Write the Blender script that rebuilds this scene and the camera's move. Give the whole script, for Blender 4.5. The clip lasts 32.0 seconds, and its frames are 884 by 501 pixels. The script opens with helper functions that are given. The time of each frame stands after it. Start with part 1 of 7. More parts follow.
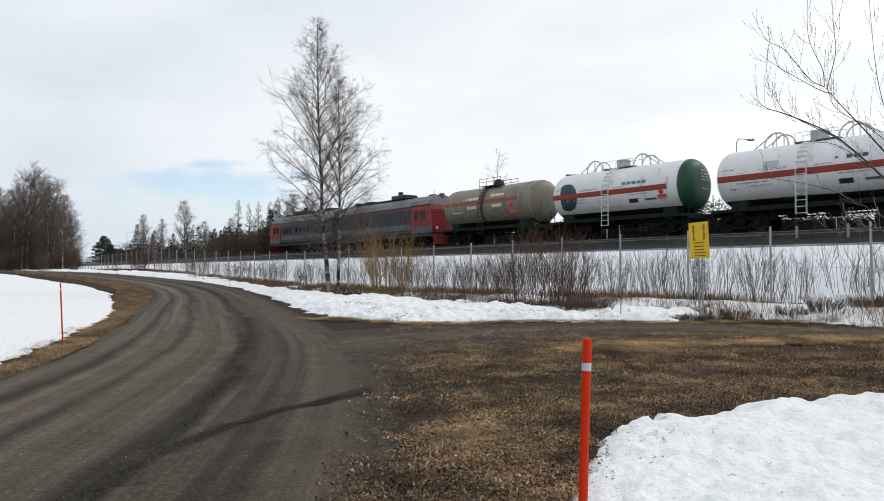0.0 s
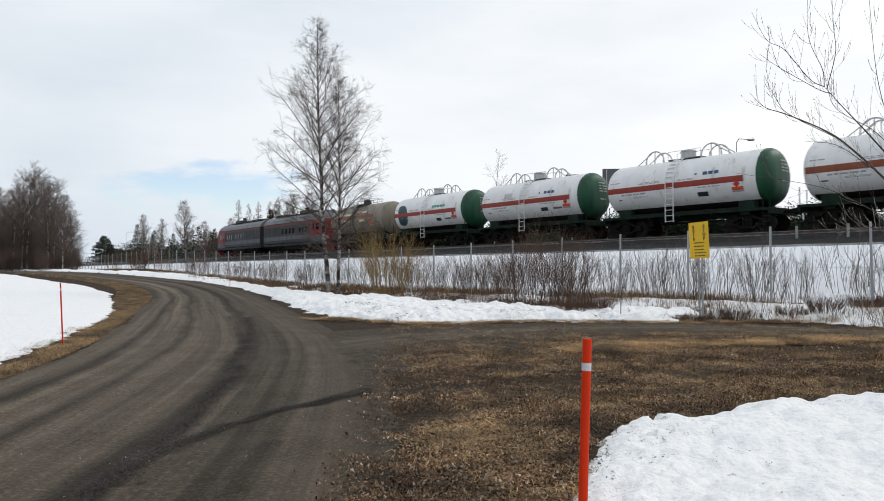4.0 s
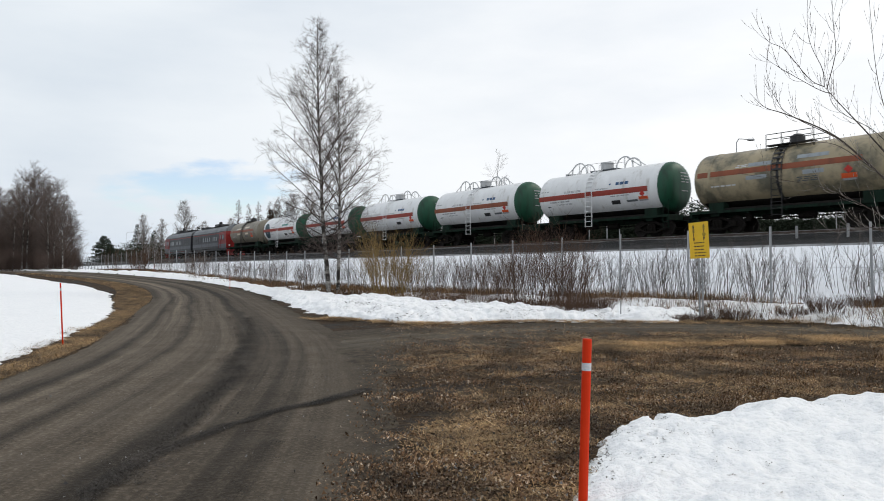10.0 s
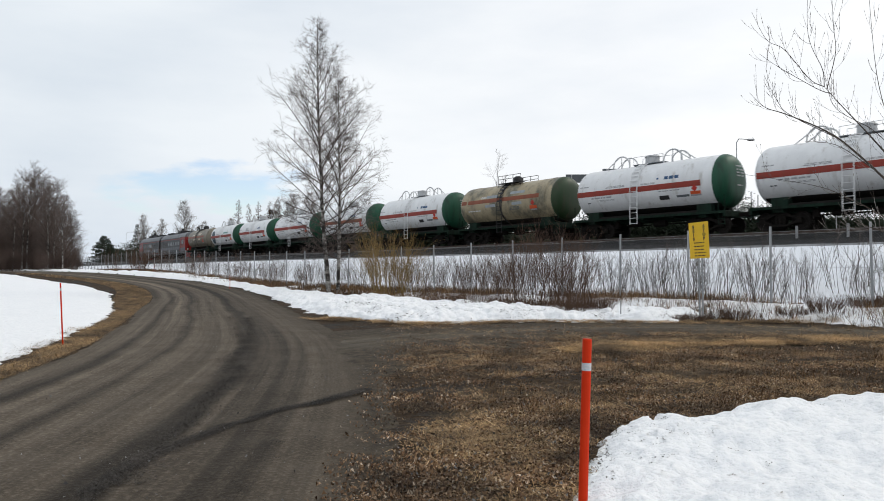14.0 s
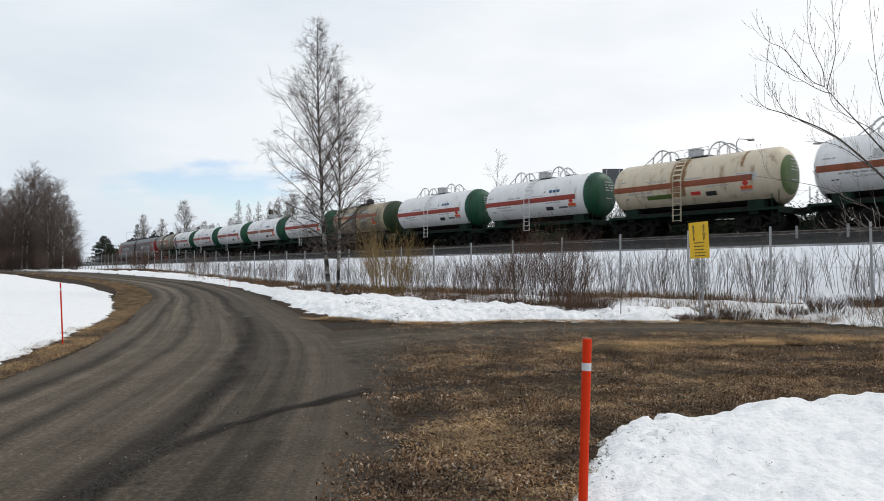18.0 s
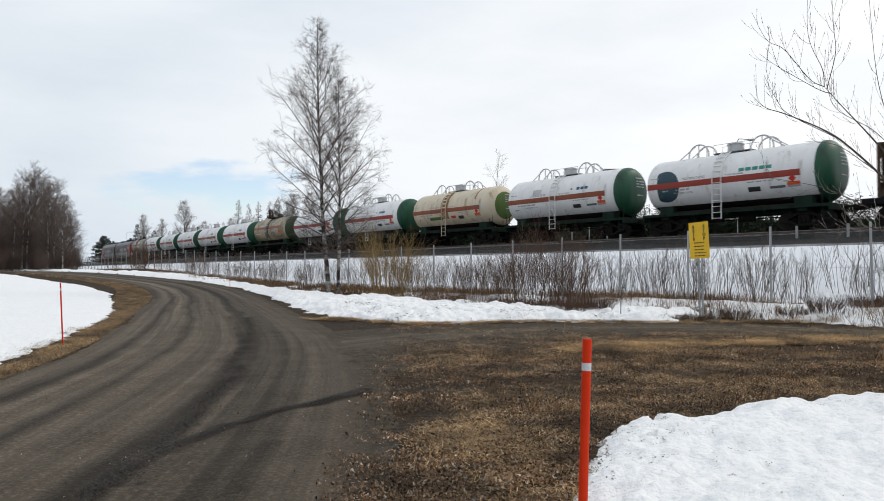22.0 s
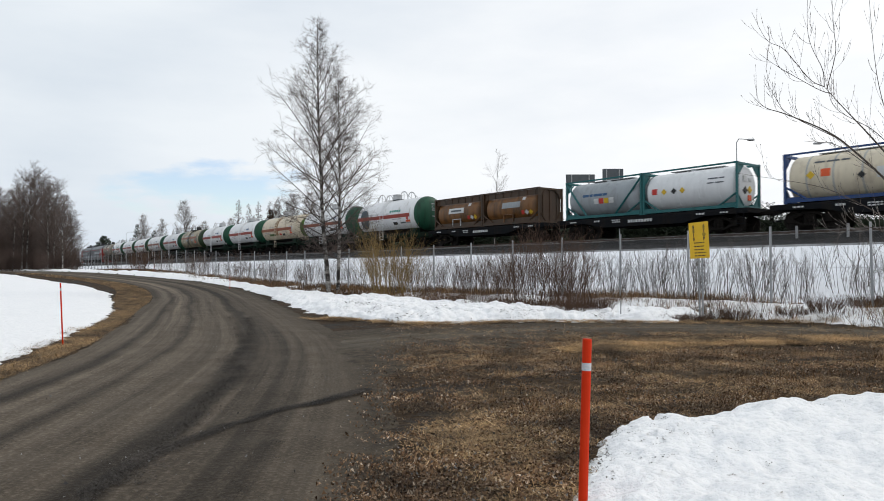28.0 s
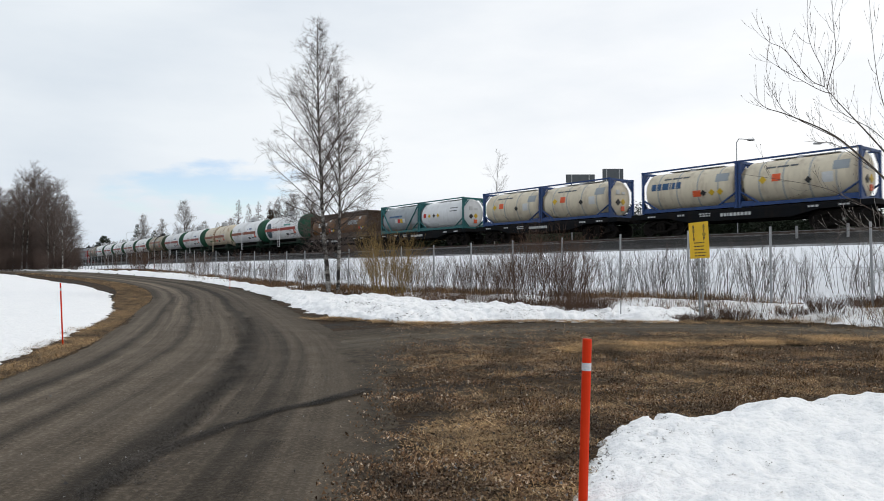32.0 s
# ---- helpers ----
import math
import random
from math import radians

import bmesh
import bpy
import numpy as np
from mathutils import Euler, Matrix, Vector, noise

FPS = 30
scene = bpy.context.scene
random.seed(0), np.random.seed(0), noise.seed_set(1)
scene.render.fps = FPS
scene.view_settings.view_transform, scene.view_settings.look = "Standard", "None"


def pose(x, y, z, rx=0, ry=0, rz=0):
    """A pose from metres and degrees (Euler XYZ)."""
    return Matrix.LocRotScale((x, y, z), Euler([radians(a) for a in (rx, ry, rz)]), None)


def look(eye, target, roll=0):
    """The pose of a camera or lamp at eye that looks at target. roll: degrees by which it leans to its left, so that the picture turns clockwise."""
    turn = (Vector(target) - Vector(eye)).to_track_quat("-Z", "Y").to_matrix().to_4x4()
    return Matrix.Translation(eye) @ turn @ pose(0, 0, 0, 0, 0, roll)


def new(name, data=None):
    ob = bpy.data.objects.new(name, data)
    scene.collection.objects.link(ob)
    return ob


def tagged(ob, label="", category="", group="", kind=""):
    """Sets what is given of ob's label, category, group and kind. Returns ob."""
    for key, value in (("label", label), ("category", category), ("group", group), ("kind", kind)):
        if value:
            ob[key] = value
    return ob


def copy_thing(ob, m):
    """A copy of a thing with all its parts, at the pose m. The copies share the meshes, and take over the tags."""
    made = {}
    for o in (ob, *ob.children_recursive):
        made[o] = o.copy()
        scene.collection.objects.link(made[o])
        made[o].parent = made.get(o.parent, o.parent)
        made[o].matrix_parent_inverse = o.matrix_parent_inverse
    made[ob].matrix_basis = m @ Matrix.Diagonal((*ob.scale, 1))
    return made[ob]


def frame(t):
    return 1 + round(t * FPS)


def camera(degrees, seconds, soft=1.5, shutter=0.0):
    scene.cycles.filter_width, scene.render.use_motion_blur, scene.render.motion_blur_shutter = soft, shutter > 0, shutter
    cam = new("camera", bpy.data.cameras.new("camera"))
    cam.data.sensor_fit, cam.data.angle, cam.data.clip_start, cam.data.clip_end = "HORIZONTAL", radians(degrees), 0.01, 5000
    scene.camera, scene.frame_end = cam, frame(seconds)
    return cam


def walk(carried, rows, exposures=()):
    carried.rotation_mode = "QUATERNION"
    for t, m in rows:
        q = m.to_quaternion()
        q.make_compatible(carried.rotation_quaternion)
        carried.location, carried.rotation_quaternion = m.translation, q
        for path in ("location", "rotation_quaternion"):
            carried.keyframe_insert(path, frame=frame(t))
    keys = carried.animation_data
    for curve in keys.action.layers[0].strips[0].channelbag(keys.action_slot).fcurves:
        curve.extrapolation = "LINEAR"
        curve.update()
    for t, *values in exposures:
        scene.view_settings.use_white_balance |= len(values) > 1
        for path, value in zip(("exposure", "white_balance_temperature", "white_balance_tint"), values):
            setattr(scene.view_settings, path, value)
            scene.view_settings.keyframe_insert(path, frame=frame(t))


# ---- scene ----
# The camera stands still on its tripod beside the gravel road.
EYE = (0.0, 0.0, 1.6)
cam = camera(64.6, 32.0, soft=0.9, shutter=0.5)
VIEW = look(EYE, (0.0, math.cos(radians(1.534)), 1.6 + math.sin(radians(1.534))), -0.14)
walk(cam, [(0.0, VIEW), (32.0, VIEW)])

# ---- sky, sun ----
SUN_TURN, SUN_RISE = radians(70), radians(38)


def make_world():
    w = bpy.data.worlds.new("overcast_sky")
    scene.world = w
    w.use_nodes = True
    nt = w.node_tree
    nt.nodes.clear()
    out = nt.nodes.new("ShaderNodeOutputWorld")
    sky = nt.nodes.new("ShaderNodeTexSky")
    sky.sky_type, sky.sun_disc = "NISHITA", False
    sky.sun_elevation, sky.sun_rotation = SUN_RISE, SUN_TURN
    blue = nt.nodes.new("ShaderNodeBackground")
    blue.inputs["Strength"].default_value = 0.185
    deep = nt.nodes.new("ShaderNodeHueSaturation")
    deep.inputs["Hue"].default_value, deep.inputs["Saturation"].default_value = 0.515, 1.05
    nt.links.new(sky.outputs[0], deep.inputs["Color"])
    nt.links.new(deep.outputs[0], blue.inputs["Color"])
    co = nt.nodes.new("ShaderNodeTexCoord")
    # cloud layer: broad soft grey and white streaks
    mp = nt.nodes.new("ShaderNodeMapping")
    mp.inputs["Scale"].default_value = (1.0, 1.0, 3.4)
    nt.links.new(co.outputs["Generated"], mp.inputs["Vector"])
    n1 = nt.nodes.new("ShaderNodeTexNoise")
    n1.inputs["Scale"].default_value, n1.inputs["Detail"].default_value, n1.inputs["Roughness"].default_value = 1.7, 6.0, 0.52
    nt.links.new(mp.outputs[0], n1.inputs["Vector"])
    ramp = nt.nodes.new("ShaderNodeValToRGB")
    ramp.color_ramp.elements[0].position, ramp.color_ramp.elements[0].color = 0.34, (0.77, 0.81, 0.87, 1)
    ramp.color_ramp.elements[1].position, ramp.color_ramp.elements[1].color = 0.66, (0.985, 0.987, 1.0, 1)
    nt.links.new(n1.outputs["Fac"], ramp.inputs[0])
    cloud = nt.nodes.new("ShaderNodeBackground")
    cloud.inputs["Strength"].default_value = 0.97
    # the cloud is thinner, and so brighter, towards the east
    part_x = nt.nodes.new("ShaderNodeSeparateXYZ")
    nt.links.new(co.outputs["Generated"], part_x.inputs[0])
    thin = nt.nodes.new("ShaderNodeMapRange")
    thin.inputs["From Min"].default_value, thin.inputs["From Max"].default_value = -0.5, 0.6
    thin.inputs["To Min"].default_value, thin.inputs["To Max"].default_value = 0.97, 1.09
    nt.links.new(part_x.outputs[0], thin.inputs["Value"])
    nt.links.new(thin.outputs[0], cloud.inputs["Strength"])
    # and where it is thicker it takes a cool tint
    cool = nt.nodes.new("ShaderNodeMapRange")
    cool.inputs["From Min"].default_value, cool.inputs["From Max"].default_value = -0.45, 0.25
    nt.links.new(part_x.outputs[0], cool.inputs["Value"])
    tint = nt.nodes.new("ShaderNodeMix")
    tint.data_type = "RGBA"
    tint.inputs[6].default_value, tint.inputs[7].default_value = (0.865, 0.92, 0.96, 1), (0.985, 0.997, 1.0, 1)
    nt.links.new(cool.outputs[0], tint.inputs[0])
    shade = nt.nodes.new("ShaderNodeMix")
    shade.data_type, shade.blend_type = "RGBA", "MULTIPLY"
    shade.inputs[0].default_value = 1.0
    nt.links.new(ramp.outputs[0], shade.inputs[6])
    nt.links.new(tint.outputs[2], shade.inputs[7])
    nt.links.new(shade.outputs[2], cloud.inputs["Color"])
    # a rent in the clouds, low over the far woods
    rent = nt.nodes.new("ShaderNodeMapping")
    rent.vector_type = "POINT"
    rent.inputs["Location"].default_value = (0.305 * 8.5, -0.943 * 2.0, -0.108 * 27)
    rent.inputs["Scale"].default_value = (8.5, 2.0, 27)
    nt.links.new(co.outputs["Generated"], rent.inputs["Vector"])
    n2 = nt.nodes.new("ShaderNodeTexNoise")
    n2.inputs["Scale"].default_value, n2.inputs["Detail"].default_value = 1.5, 5.0
    nt.links.new(rent.outputs[0], n2.inputs["Vector"])
    ln = nt.nodes.new("ShaderNodeVectorMath")
    ln.operation = "LENGTH"
    nt.links.new(rent.outputs[0], ln.inputs[0])
    ad = nt.nodes.new("ShaderNodeMath")
    ad.operation = "MULTIPLY_ADD"
    ad.inputs[1].default_value = 2.8
    nt.links.new(n2.outputs["Fac"], ad.inputs[0])
    nt.links.new(ln.outputs["Value"], ad.inputs[2])
    cover = nt.nodes.new("ShaderNodeMapRange")
    cover.inputs["From Min"].default_value, cover.inputs["From Max"].default_value = 1.75, 2.55
    cover.inputs["To Min"].default_value, cover.inputs["To Max"].default_value = 0.12, 1.0
    cover.interpolation_type = "SMOOTHSTEP"
    nt.links.new(ad.outputs[0], cover.inputs["Value"])
    mix = nt.nodes.new("ShaderNodeMixShader")
    nt.links.new(cover.outputs[0], mix.inputs[0])
    nt.links.new(blue.outputs[0], mix.inputs[1])
    nt.links.new(cloud.outputs[0], mix.inputs[2])
    nt.links.new(mix.outputs[0], out.inputs["Surface"])
    sun = bpy.data.lights.new("sun", "SUN")
    sun.energy, sun.angle, sun.color = 0.82, radians(20), (1.0, 0.94, 0.83)
    ob = new("sun", sun)
    a = SUN_TURN
    to = Vector((math.sin(a) * math.cos(SUN_RISE), math.cos(a) * math.cos(SUN_RISE), math.sin(SUN_RISE)))
    ob.matrix_world = look(to * 50, (0, 0, 0))


make_world()

# ---- materials ----


def mat(name, c1, c2=None, c3=None, rough=0.8, metal=0.0, scale=4.0, fine=40.0, bump=0.15, depth=0.02, stretch=(1, 1, 1), spread=0.5,
        coords="Object", var=0.0, spots=None, spec=0.35):
    """Base colour wandering between c1 and c2 at one scale, flecked with c3 at a finer one; bump from both; var: brightness by object."""
    m = bpy.data.materials.new(name)
    m.use_nodes = True
    nt = m.node_tree
    bsdf = nt.nodes["Principled BSDF"]
    c2 = c2 or tuple(v * 0.8 for v in c1)
    c3 = c3 or tuple(v * 0.85 for v in c1)
    co = nt.nodes.new("ShaderNodeTexCoord")
    mp = nt.nodes.new("ShaderNodeMapping")
    mp.inputs["Scale"].default_value = stretch
    nt.links.new(co.outputs[coords], mp.inputs["Vector"])

    def nz(s, detail=5.0, rgh=0.6):
        n = nt.nodes.new("ShaderNodeTexNoise")
        n.inputs["Scale"].default_value, n.inputs["Detail"].default_value, n.inputs["Roughness"].default_value = s, detail, rgh
        nt.links.new(mp.outputs[0], n.inputs["Vector"])
        return n

    def ramp(n, a, b):
        r = nt.nodes.new("ShaderNodeMapRange")
        r.inputs["From Min"].default_value, r.inputs["From Max"].default_value = a, b
        nt.links.new(n.outputs["Fac"], r.inputs["Value"])
        return r

    def mixc(fac, a, b):
        x = nt.nodes.new("ShaderNodeMix")
        x.data_type = "RGBA"
        nt.links.new(fac, x.inputs[0])
        for sock, v in ((x.inputs[6], a), (x.inputs[7], b)):
            if isinstance(v, tuple):
                sock.default_value = (*v, 1)
            else:
                nt.links.new(v, sock)
        return x.outputs[2]

    big, small = nz(scale), nz(fine, 4.0)
    col = mixc(ramp(big, 0.5 - spread / 2.5, 0.5 + spread / 2.5).outputs[0], c1, c2)
    col = mixc(ramp(small, 0.48, 0.68).outputs[0], col, c3)
    if spots:
        colour, s, lo, hi = spots
        col = mixc(ramp(nz(s, 6.0, 0.65), lo, hi).outputs[0], col, colour)
    if var:
        info = nt.nodes.new("ShaderNodeObjectInfo")
        r = nt.nodes.new("ShaderNodeMapRange")
        r.inputs["To Min"].default_value, r.inputs["To Max"].default_value = 1 - var, 1 + var
        nt.links.new(info.outputs["Random"], r.inputs["Value"])
        hs = nt.nodes.new("ShaderNodeHueSaturation")
        nt.links.new(r.outputs[0], hs.inputs["Value"])
        nt.links.new(col, hs.inputs["Color"])
        col = hs.outputs[0]
    nt.links.new(col, bsdf.inputs["Base Color"])
    rr = nt.nodes.new("ShaderNodeMapRange")
    rr.inputs["To Min"].default_value, rr.inputs["To Max"].default_value = max(rough - 0.12, 0.03), min(rough + 0.12, 1.0)
    nt.links.new(big.outputs["Fac"], rr.inputs["Value"])
    nt.links.new(rr.outputs[0], bsdf.inputs["Roughness"])
    bsdf.inputs["Metallic"].default_value = metal
    bsdf.inputs["Specular IOR Level"].default_value = spec
    if bump:
        add = nt.nodes.new("ShaderNodeMath")
        nt.links.new(big.outputs["Fac"], add.inputs[0])
        nt.links.new(small.outputs["Fac"], add.inputs[1])
        b = nt.nodes.new("ShaderNodeBump")
        b.inputs["Strength"].default_value, b.inputs["Distance"].default_value = bump, depth
        nt.links.new(add.outputs[0], b.inputs["Height"])
        nt.links.new(b.outputs[0], bsdf.inputs["Normal"])
    return m


M = {}
M["soil"] = mat("soil_and_dead_grass", (0.036, 0.024, 0.0145), (0.065, 0.040, 0.020), (0.013, 0.010, 0.007), 0.95, scale=0.9, fine=11, bump=1.0, depth=0.06, spec=0.12,
                spots=((0.034, 0.030, 0.026), 0.5, 0.50, 0.62))
M["gravel"] = mat("road_gravel", (0.098, 0.086, 0.076), (0.062, 0.056, 0.05), (0.12, 0.108, 0.098), 0.85, scale=0.35, fine=30, bump=0.5, depth=0.02)
M["snow"] = mat("old_snow", (0.91, 0.910, 0.912), (0.87, 0.875, 0.885), (0.80, 0.808, 0.82), 0.8, scale=1.4, fine=14, bump=0.8, depth=0.06, spots=((0.56, 0.54, 0.515), 3.2, 0.63, 0.82))
M["slope_snow"] = mat("slope_snow", (0.84, 0.85, 0.875), (0.74, 0.76, 0.80), (0.80, 0.81, 0.84), 0.8, scale=0.6, fine=8, bump=0.4, depth=0.06)
M["ballast"] = mat("dark_ballast", (0.015, 0.0145, 0.0145), (0.023, 0.022, 0.0215), (0.009, 0.0085, 0.0085), 0.9, scale=1.2, fine=18, bump=0.9, depth=0.06)
M["edge"] = mat("pale_gravel_edge", (0.30, 0.30, 0.30), (0.2, 0.2, 0.2), (0.4, 0.4, 0.41), 0.9, scale=1.0, fine=12, bump=0.5, depth=0.04)
M["bark"] = mat("dark_bark", (0.062, 0.048, 0.04), (0.10, 0.08, 0.068), (0.03, 0.024, 0.02), 0.9, scale=3, fine=20, bump=0.6, depth=0.02)
M["birch"] = mat("birch_bark", (0.40, 0.38, 0.355), (0.24, 0.22, 0.20), (0.05, 0.042, 0.036), 0.8, scale=1.2, fine=3.2, bump=0.4, stretch=(1, 1, 1.6), spots=((0.03, 0.026, 0.023), 1.2, 0.46, 0.56))
M["sapling"] = mat("sapling_bark", (0.095, 0.078, 0.068), (0.06, 0.048, 0.042), (0.15, 0.125, 0.11), 0.9, scale=0.8, fine=6, bump=0.0)
M["twig"] = mat("birch_twigs", (0.098, 0.074, 0.066), (0.14, 0.11, 0.098), (0.062, 0.048, 0.043), 0.9, scale=0.8, fine=6, bump=0.0)
M["willow"] = mat("ochre_willow", (0.25, 0.165, 0.06), (0.17, 0.105, 0.045), (0.32, 0.23, 0.09), 0.9, scale=1.5, fine=8, bump=0.0)
M["palewood"] = mat("pale_birch_twigs", (0.36, 0.325, 0.305), (0.26, 0.23, 0.215), (0.45, 0.42, 0.40), 0.9, scale=0.8, fine=6, bump=0.0)
M["rusty"] = mat("rusty_needles", (0.075, 0.042, 0.022), (0.05, 0.03, 0.017), (0.10, 0.06, 0.032), 0.9, scale=0.8, fine=5, bump=0.0)
M["brush"] = mat("brown_brush", (0.105, 0.060, 0.040), (0.062, 0.036, 0.025), (0.15, 0.092, 0.060), 0.9, scale=1.0, fine=5, bump=0.0)
M["needles"] = mat("spruce_needles", (0.022, 0.038, 0.02), (0.035, 0.05, 0.026), (0.015, 0.026, 0.015), 0.9, scale=0.8, fine=5, bump=0.0)
M["grovewood"] = mat("grey_birch_twigs", (0.145, 0.108, 0.094), (0.10, 0.074, 0.064), (0.22, 0.175, 0.155), 0.95, scale=0.2, fine=2, bump=0.0)
M["farwood"] = mat("far_bare_wood", (0.115, 0.078, 0.064), (0.16, 0.118, 0.10), (0.07, 0.049, 0.040), 0.95, scale=0.2, fine=2, bump=0.0)
M["steel"] = mat("galvanised_steel", (0.36, 0.37, 0.38), (0.28, 0.29, 0.30), (0.42, 0.43, 0.44), 0.5, 0.6, scale=3, fine=30, bump=0.05)
M["rail"] = mat("rail_steel", (0.07, 0.05, 0.04), (0.045, 0.032, 0.026), (0.10, 0.075, 0.06), 0.6, 0.4, scale=2, fine=30, bump=0.1)
M["concrete"] = mat("sleeper_concrete", (0.26, 0.25, 0.24), (0.18, 0.175, 0.17), (0.12, 0.11, 0.10), 0.9, scale=3, fine=30, bump=0.3)
M["orange"] = mat("orange_plastic", (0.62, 0.036, 0.006), (0.55, 0.030, 0.005), (0.58, 0.033, 0.006), 0.6, scale=3, fine=40, bump=0.05, spec=0.12)
M["reflector"] = mat("reflective_tape", (0.62, 0.63, 0.66), (0.5, 0.51, 0.54), (0.7, 0.7, 0.72), 0.4, 0.2, scale=30, fine=90, bump=0.05)
M["yellow"] = mat("yellow_sign", (0.80, 0.50, 0.02), (0.72, 0.44, 0.02), (0.76, 0.47, 0.02), 0.45, scale=3, fine=40, bump=0.0)
M["black"] = mat("black_paint", (0.02, 0.02, 0.022), (0.035, 0.034, 0.034), (0.015, 0.015, 0.016), 0.55, scale=3, fine=30, bump=0.05)


def flecked(name, *tones):
    """Grass and twigs: every separate blade takes its own tone."""
    m = bpy.data.materials.new(name)
    m.use_nodes = True
    nt = m.node_tree
    bsdf = nt.nodes["Principled BSDF"]
    bsdf.inputs["Roughness"].default_value = 0.9
    geo = nt.nodes.new("ShaderNodeNewGeometry")
    ramp = nt.nodes.new("ShaderNodeValToRGB")
    el = ramp.color_ramp.elements
    while len(el) < len(tones):
        el.new(0.5)
    for i, c in enumerate(tones):
        el[i].position, el[i].color = i / (len(tones) - 1), (*c, 1)
    nt.links.new(geo.outputs["Random Per Island"], ramp.inputs[0])
    co = nt.nodes.new("ShaderNodeTexCoord")
    n = nt.nodes.new("ShaderNodeTexNoise")
    n.inputs["Scale"].default_value, n.inputs["Detail"].default_value = 1.1, 5.0
    nt.links.new(co.outputs["Object"], n.inputs["Vector"])
    r = nt.nodes.new("ShaderNodeMapRange")
    r.inputs["From Min"].default_value, r.inputs["From Max"].default_value = 0.36, 0.64
    r.inputs["To Min"].default_value, r.inputs["To Max"].default_value = 0.36, 1.62
    nt.links.new(n.outputs["Fac"], r.inputs["Value"])
    hs = nt.nodes.new("ShaderNodeHueSaturation")
    nt.links.new(r.outputs[0], hs.inputs["Value"])
    nt.links.new(ramp.outputs[0], hs.inputs["Color"])
    nt.links.new(hs.outputs[0], bsdf.inputs["Base Color"])
    return m


M["straw"] = flecked("straw", (0.040, 0.022, 0.010), (0.115, 0.064, 0.026), (0.21, 0.122, 0.050), (0.33, 0.21, 0.092), (0.50, 0.36, 0.20))
M["straw_dark"] = flecked("withered_straw", (0.05, 0.027, 0.013), (0.11, 0.060, 0.027), (0.175, 0.10, 0.045), (0.27, 0.165, 0.082))
M["gold"] = flecked("golden_straw", (0.14, 0.078, 0.030), (0.28, 0.165, 0.068), (0.40, 0.25, 0.11), (0.52, 0.36, 0.18))
M["bud"] = flecked("willow_buds", (0.10, 0.08, 0.065), (0.20, 0.175, 0.155), (0.30, 0.28, 0.26))
M["clod"] = flecked("mud_clods", (0.022, 0.018, 0.015), (0.034, 0.028, 0.023), (0.054, 0.045, 0.037), (0.028, 0.023, 0.019))
M["litter"] = flecked("leaf_litter", (0.036, 0.019, 0.010), (0.11, 0.057, 0.026), (0.20, 0.112, 0.052), (0.07, 0.037, 0.019), (0.28, 0.178, 0.100), (0.14, 0.074, 0.034), (0.50, 0.41, 0.31))
M["debris"] = flecked("dark_debris", (0.03, 0.022, 0.016), (0.07, 0.045, 0.03), (0.11, 0.075, 0.05))
M["pebble"] = flecked("loose_stones", (0.05, 0.046, 0.042), (0.10, 0.095, 0.09), (0.20, 0.195, 0.19), (0.07, 0.06, 0.05))
M["mud"] = mat("dark_mud", (0.022, 0.019, 0.016), (0.034, 0.029, 0.025), (0.015, 0.013, 0.012), 0.75, scale=4, fine=30, bump=0.8, depth=0.02)


def paint(name, c, dirt=(0.16, 0.125, 0.095), lo=0.55, hi=0.78, rough=0.45, streak=(3.0, 3.0, 0.5), spec=0.3):
    """Wagon paint with dirt that runs down in streaks."""
    return mat(name, c, tuple(v * 0.88 for v in c), tuple(v * 0.93 for v in c), rough, scale=0.9, fine=9, bump=0.06, depth=0.01,
               stretch=streak, spots=(dirt, 0.75, lo, hi), spec=spec)


M["white"] = paint("white_tank_paint", (0.77, 0.775, 0.78), (0.32, 0.29, 0.25), 0.56, 0.82)
M["dull_black"] = mat("dull_black_steel", (0.016, 0.015, 0.014), (0.028, 0.025, 0.022), (0.011, 0.010, 0.010), 0.8, scale=1.5, fine=14, bump=0.1, spec=0.1)
M["beige"] = paint("beige_tank_paint", (0.62, 0.54, 0.41), (0.22, 0.12, 0.058), 0.53, 0.76)
M["rust"] = mat("running_rust", (0.20, 0.09, 0.03), (0.42, 0.31, 0.19), (0.12, 0.055, 0.022), 0.8, scale=2.5, fine=12, bump=0.05, stretch=(2, 2, 0.6))
M["tan"] = paint("tan_tank_paint", (0.38, 0.315, 0.205), (0.13, 0.12, 0.085), 0.44, 0.60, streak=(1.1, 1.1, 0.8))
M["khaki"] = paint("khaki_tank_paint", (0.225, 0.20, 0.155), (0.09, 0.075, 0.06), 0.5, 0.78)
M["green"] = paint("green_cap_paint", (0.014, 0.082, 0.045), (0.014, 0.032, 0.022), 0.44, 0.72)
M["lime"] = paint("olive_cap_paint", (0.075, 0.13, 0.026), (0.04, 0.06, 0.03), 0.5, 0.8)
M["deepgreen"] = paint("dark_green_cap", (0.024, 0.050, 0.020), (0.05, 0.045, 0.03), 0.45, 0.75)
M["red"] = paint("red_stripe_paint", (0.30, 0.045, 0.03), (0.16, 0.05, 0.035), 0.55, 0.8)
M["rust_red"] = paint("brown_red_stripe", (0.26, 0.075, 0.035), (0.14, 0.05, 0.03), 0.5, 0.8)
M["frame"] = paint("wagon_frame_paint", (0.014, 0.030, 0.021), (0.010, 0.010, 0.009), 0.45, 0.7, 0.85, spec=0.08)
